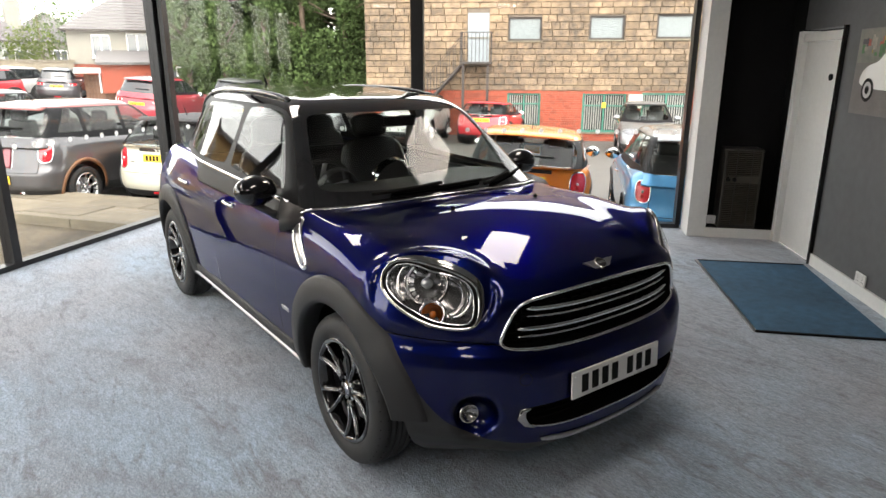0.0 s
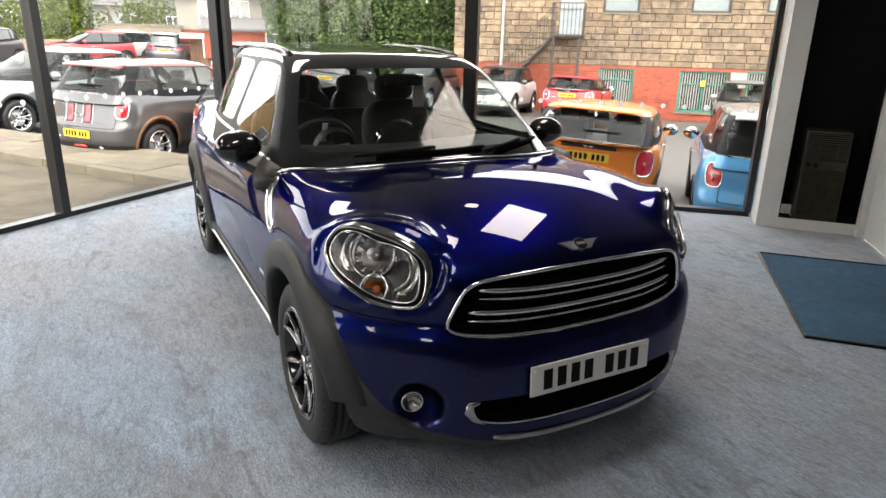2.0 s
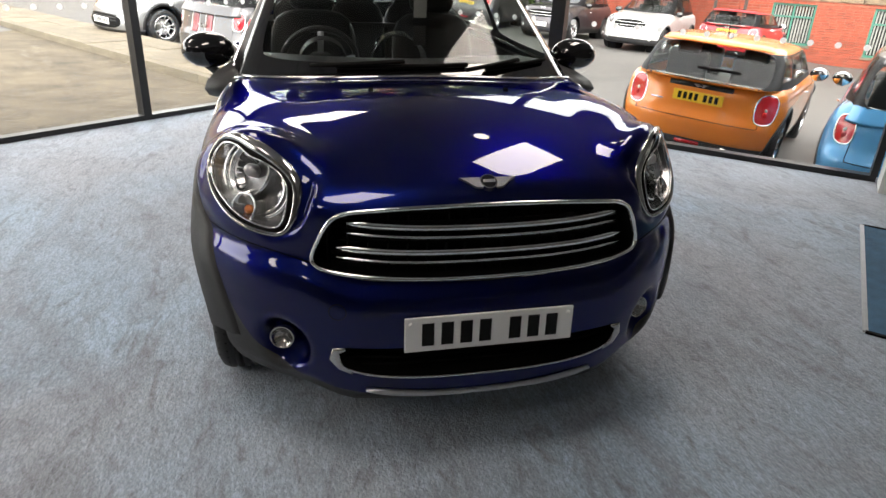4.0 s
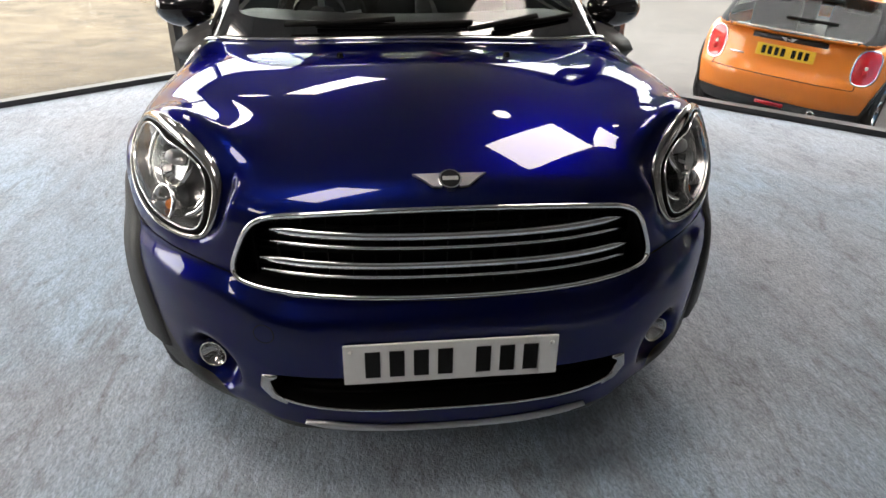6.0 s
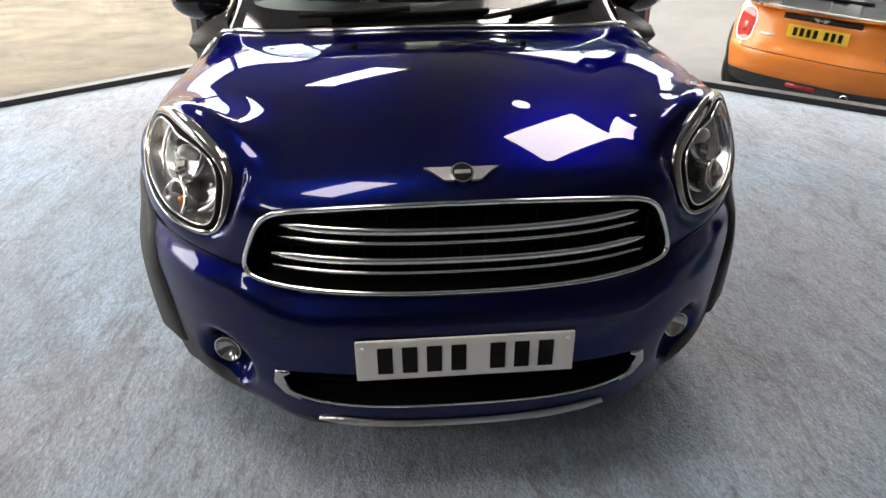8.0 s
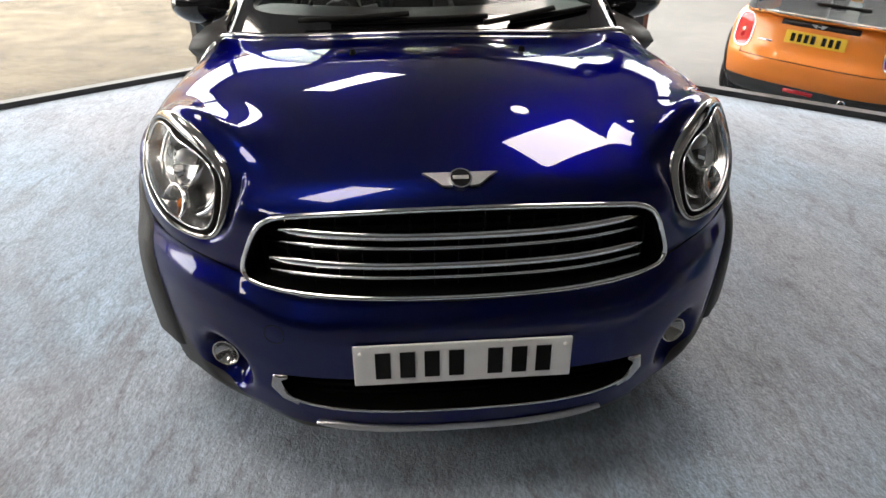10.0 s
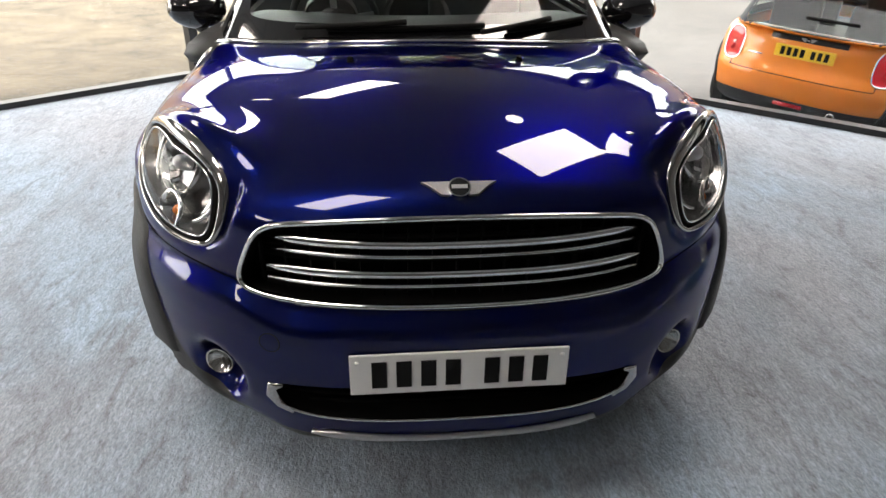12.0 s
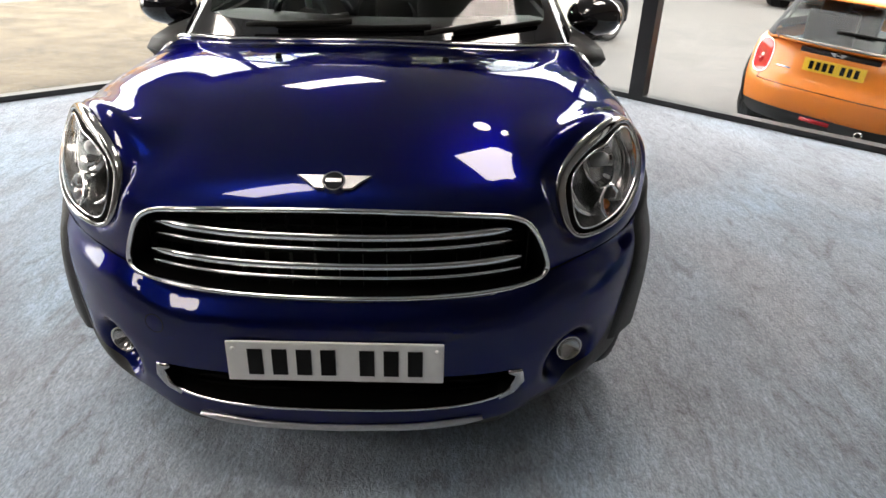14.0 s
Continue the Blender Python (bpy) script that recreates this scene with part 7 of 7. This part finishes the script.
gw = tagged(new("garden_wall"), "low weathered block wall with a flat coping", "wall", kind="structure")
bm = bmesh.new()
slab(bm, (-0.8, 36.6), (3.0, 36.2), 0.0, 1.75, 0.25)
part("wall_body", bm, GARDEN_WALL, gw)
bm = bmesh.new()
slab(bm, (-0.9, 36.6), (3.1, 36.2), 1.75, 1.86, 0.38)
part("coping", bm, KERB, gw)
bm = bmesh.new()
slab(bm, (-12.0, 35.0), (-0.9, 36.4), 0.0, 1.05, 0.25)
part("low_wall", bm, GARDEN_WALL, gw)
fence = tagged(new("wooden_fence"), "weathered brown board fence along a boundary", "fence", kind="structure")
fa_, fb_ = Vector((3.2, 34.6)), Vector((9.5, 31.5))
fd = (fb_ - fa_).normalized()
board_me = None
L = (fb_ - fa_).length
for i in range(int(L / 0.16)):
    q = fa_ + fd * (0.16 * i + 0.08)
    if board_me is None:
        o = part("board", boxed((0.15, 0.025, 1.25)), FENCE, fence)
        board_me = o.data
    else:
        o = new("board", board_me)
        o.parent = fence
    o.matrix_world = Matrix.Translation((q.x, q.y, ground_z(q.x, q.y) + 0.62)) @ Matrix.Rotation(math.atan2(fd.y, fd.x), 4, "Z")
for i in range(5):
    q = fa_ + fd * (L * i / 4)
    part("fence_post", boxed((0.11, 0.11, 1.4), Matrix.Translation((q.x, q.y, ground_z(q.x, q.y) + 0.65))), FENCE, fence)

# yellow brick flats on the far side of the yard
flats = tagged(new("flats"), "three-storey yellow brick flats with white windows", "building")
FD = Vector((-0.80, -0.60))
F0 = Vector((-8.2, 36.0))
fang = math.atan2(FD.y, FD.x)
def fw_(s, z, out=0.0):
    n = Vector((-FD.y, FD.x)) * -1
    q = F0 + FD * s - n * out * -1
    return Matrix.Translation((q.x, q.y, z)) @ Matrix.Rotation(fang, 4, "Z")
FL = 34.0
part("wall", boxed((FL, 8.0, 7.4), fw_(FL / 2, 3.4) @ Matrix.Translation((0, -4.0, 0))), YELLOW_BRICK, flats)
part("roof", boxed((FL + 0.8, 8.8, 0.25), fw_(FL / 2, 7.2) @ Matrix.Translation((0, -4.0, 0))), SLATE, flats)
for fl in range(3):
    for i in range(12):
        m = fw_(1.6 + 2.7 * i, 1.1 + 2.4 * fl) @ Matrix.Rotation(math.pi, 4, "Z") @ Matrix.Translation((0, -0.03, 0))
        house_window(flats, m, 1.25, 1.15)
part("door", boxed((0.95, 0.08, 2.0), fw_(0.9, 0.9) @ Matrix.Translation((0, 0.03, 0))), WHITE_PAINT, flats)

# ---- showroom things ----
def heater():
    c = A0 + ALCOVE * 0.30 + BACK * 0.45
    root = thing("heater_cabinet", Matrix.Translation((c.x, c.y, 0.085)) @ Matrix.Rotation(math.atan2(ALCOVE.y, ALCOVE.x), 4, "Z"), "old dark metal heater cabinet with louvres and two knobs", "heater")
    case = mat("dark_bronze_metal", (0.055, 0.05, 0.045), 0.45, 0.5, var=0.3, scale=6)
    slat = mat("bronze_slat", (0.075, 0.065, 0.05), 0.45, 0.6, var=0.3, scale=9)
    part("cabinet", boxed((0.36, 0.24, 0.80), Matrix.Translation((0, 0, 0.40)), 0.012), case, root)
    for i in range(40):
        z = 0.05 + 0.0185 * i
        if 0.46 < z < 0.54:
            continue
        part("louvre", boxed((0.31, 0.014, 0.008), Matrix.Translation((0, -0.126, z)) @ Matrix.Rotation(0.5, 4, "X")), slat, root)
    part("control_panel", boxed((0.31, 0.012, 0.075), Matrix.Translation((0, -0.124, 0.50)), 0.003), slat, root)
    for x in (-0.13, -0.07):
        bm = bmesh.new()
        bmesh.ops.create_cone(bm, cap_ends=True, segments=16, radius1=0.02, radius2=0.017, depth=0.025, matrix=Matrix.Translation((x, -0.14, 0.50)) @ Matrix.Rotation(radians(90), 4, "X"))
        part("knob", bm, DULL_BLACK, root)
    for x in (-0.06, 0.08):
        part("louvre_rib", boxed((0.008, 0.012, 0.74), Matrix.Translation((x, -0.131, 0.41))), case, root)


heater()


def socket(m, label, double=True):
    root = thing("wall_socket", m, label, "socket")
    w = 0.146 if double else 0.086
    part("face_plate", boxed((w, 0.012, 0.086), None, 0.004), WHITE_PAINT, root)
    for x in ((-0.036, 0.036) if double else (0,)):
        part("switch", boxed((0.012, 0.006, 0.02), Matrix.Translation((x, -0.008, 0.026)), 0.001), WHITE_PAINT, root)
        for dx, dz in ((0, 0.004), (-0.011, -0.018), (0.011, -0.018)):
            part("pin_hole", boxed((0.006, 0.002, 0.006), Matrix.Translation((x + dx, -0.0065, dz))), DULL_BLACK, root)


q = Vector((3.25, -0.44)) 
wall_n = Vector((-WALL_DIR.y, WALL_DIR.x))
d = (q - GREY_START).dot(WALL_DIR)
q = GREY_START + WALL_DIR * d + wall_n * 0.010
socket(Matrix.Translation((q.x, q.y, 0.145)) @ Matrix.Rotation(math.atan2(WALL_DIR.y, WALL_DIR.x) + math.pi, 4, "Z"), "white plastic double wall socket above the skirting")
q = A0 + ALCOVE * 0.07 + BACK * 0.25
socket(Matrix.Translation((q.x, q.y, 0.16)) @ Matrix.Rotation(math.atan2(ALCOVE.y, ALCOVE.x), 4, "Z"), "white plastic socket beside a heater", False)
cab = [(q.x - 0.01, q.y - 0.03, 0.13), (q.x + 0.02, q.y - 0.08, 0.10), (q.x + 0.10, q.y - 0.16, 0.098), (q.x + 0.20, q.y - 0.20, 0.098)]
tagged(tube("power_cable", cab, np.tile([0, 0, 1.0], (4, 1)), 0.007, 0.007, WHITE_PAINT, None, sides=6), "thin white power cable on a plinth", "cable")

# entrance mat set in the carpet
MAT_BLUE = mat("blue_entrance_mat", (0.045, 0.125, 0.22), 0.9, var=0.4, scale=1.6, bump=0.8, bscale=240, second=(0.03, 0.075, 0.125), dist=0.004)
mat_plan = [(3.115, 0.834), (2.0, -0.335), (2.57, -0.93), (3.745, 0.20)]
em = thing("entrance_mat", Matrix.Translation((0, 0, 0)), "worn blue ribbed entrance mat edged with metal strip", "mat")
prism("mat_surface", mat_plan, 0.001, 0.007, MAT_BLUE, em)
for a, b, m_ in ((mat_plan[0], mat_plan[1], SATIN), (mat_plan[1], mat_plan[2], DULL_BLACK), (mat_plan[3], mat_plan[0], DULL_BLACK)):
    bm = bmesh.new()
    slab(bm, a, b, 0.0, 0.011, 0.022)
    part("edge_strip", bm, m_, em)

# poster on the grey wall, plain shapes
POSTER_TOP = mat("poster_street", (0.22, 0.20, 0.17), 0.4, var=0.6, scale=14, second=(0.10, 0.12, 0.10))
POSTER_ROAD = mat("poster_road", (0.13, 0.12, 0.115), 0.4, var=0.2, scale=8)
p0 = GREY_START - WALL_DIR * 1.08
poster = thing("poster", Matrix.Translation((p0.x, p0.y, 1.63)) @ Matrix.Rotation(math.atan2(WALL_DIR.y, WALL_DIR.x) + math.pi, 4, "Z"), "large unframed poster of a white car in a street", "poster")
part("sheet", boxed((0.92, 0.010, 0.62), Matrix.Translation((0.46, -0.008, 0))), POSTER_ROAD, poster)
part("printed_street", boxed((0.90, 0.002, 0.24), Matrix.Translation((0.46, -0.0145, 0.185))), POSTER_TOP, poster)
bm = bmesh.new()
outline = chaikin([(0.10, -0.12), (0.10, -0.02), (0.20, 0.05), (0.34, 0.07), (0.42, 0.15), (0.70, 0.15), (0.84, 0.05), (0.86, -0.13)], 2)
vs = [bm.verts.new((x, -0.0165, z)) for x, z in outline]
bm.faces.new(vs)
part("printed_car", bm, PLATE_WHITE, poster)
for x in (0.24, 0.72):
    for r, m_, y in ((0.085, INK, -0.018), (0.06, SATIN, -0.0195), (0.03, INK, -0.0205)):
        bm = bmesh.new()
        bmesh.ops.create_circle(bm, cap_ends=True, segments=24, radius=r, matrix=Matrix.Translation((x, y, -0.13)) @ Matrix.Rotation(radians(90), 4, "X"))
        part("printed_wheel", bm, m_, poster)
prng = random.Random(9)
inks = [mat("poster_ink", c, 0.5, var=0.3, scale=30) for c in ((0.34, 0.06, 0.04), (0.32, 0.24, 0.07), (0.06, 0.16, 0.06), (0.30, 0.27, 0.22), (0.05, 0.05, 0.06))]
for i in range(34):
    w, h = prng.uniform(0.015, 0.06), prng.uniform(0.02, 0.09)
    part("printed_patch", boxed((w, 0.001 + 0.00004 * i, h), Matrix.Translation((prng.uniform(0.05, 0.87), -0.0162, 0.09 + h / 2 + prng.uniform(0, 0.11)))), inks[i % 5], poster)

# ---- wall pieces of the office, last ----
courses(BRICK_TOP, 5.2, lambda r: r.choice((0.17, 0.20, 0.24, 0.26)), lambda r: r.uniform(0.30, 0.72), 0.007, 0.040, True, lambda s, z: -7.9 < s < 5 and 0.7 < z < 3.1, "stone", STONE, 4)
courses(BASE_Z, BRICK_TOP, lambda r: 0.083, lambda r: 0.235, 0.011, 0.03, False, lambda s, z: -2.0 < s < 2.6 and z > -0.7, "brick", BRICK, 6)
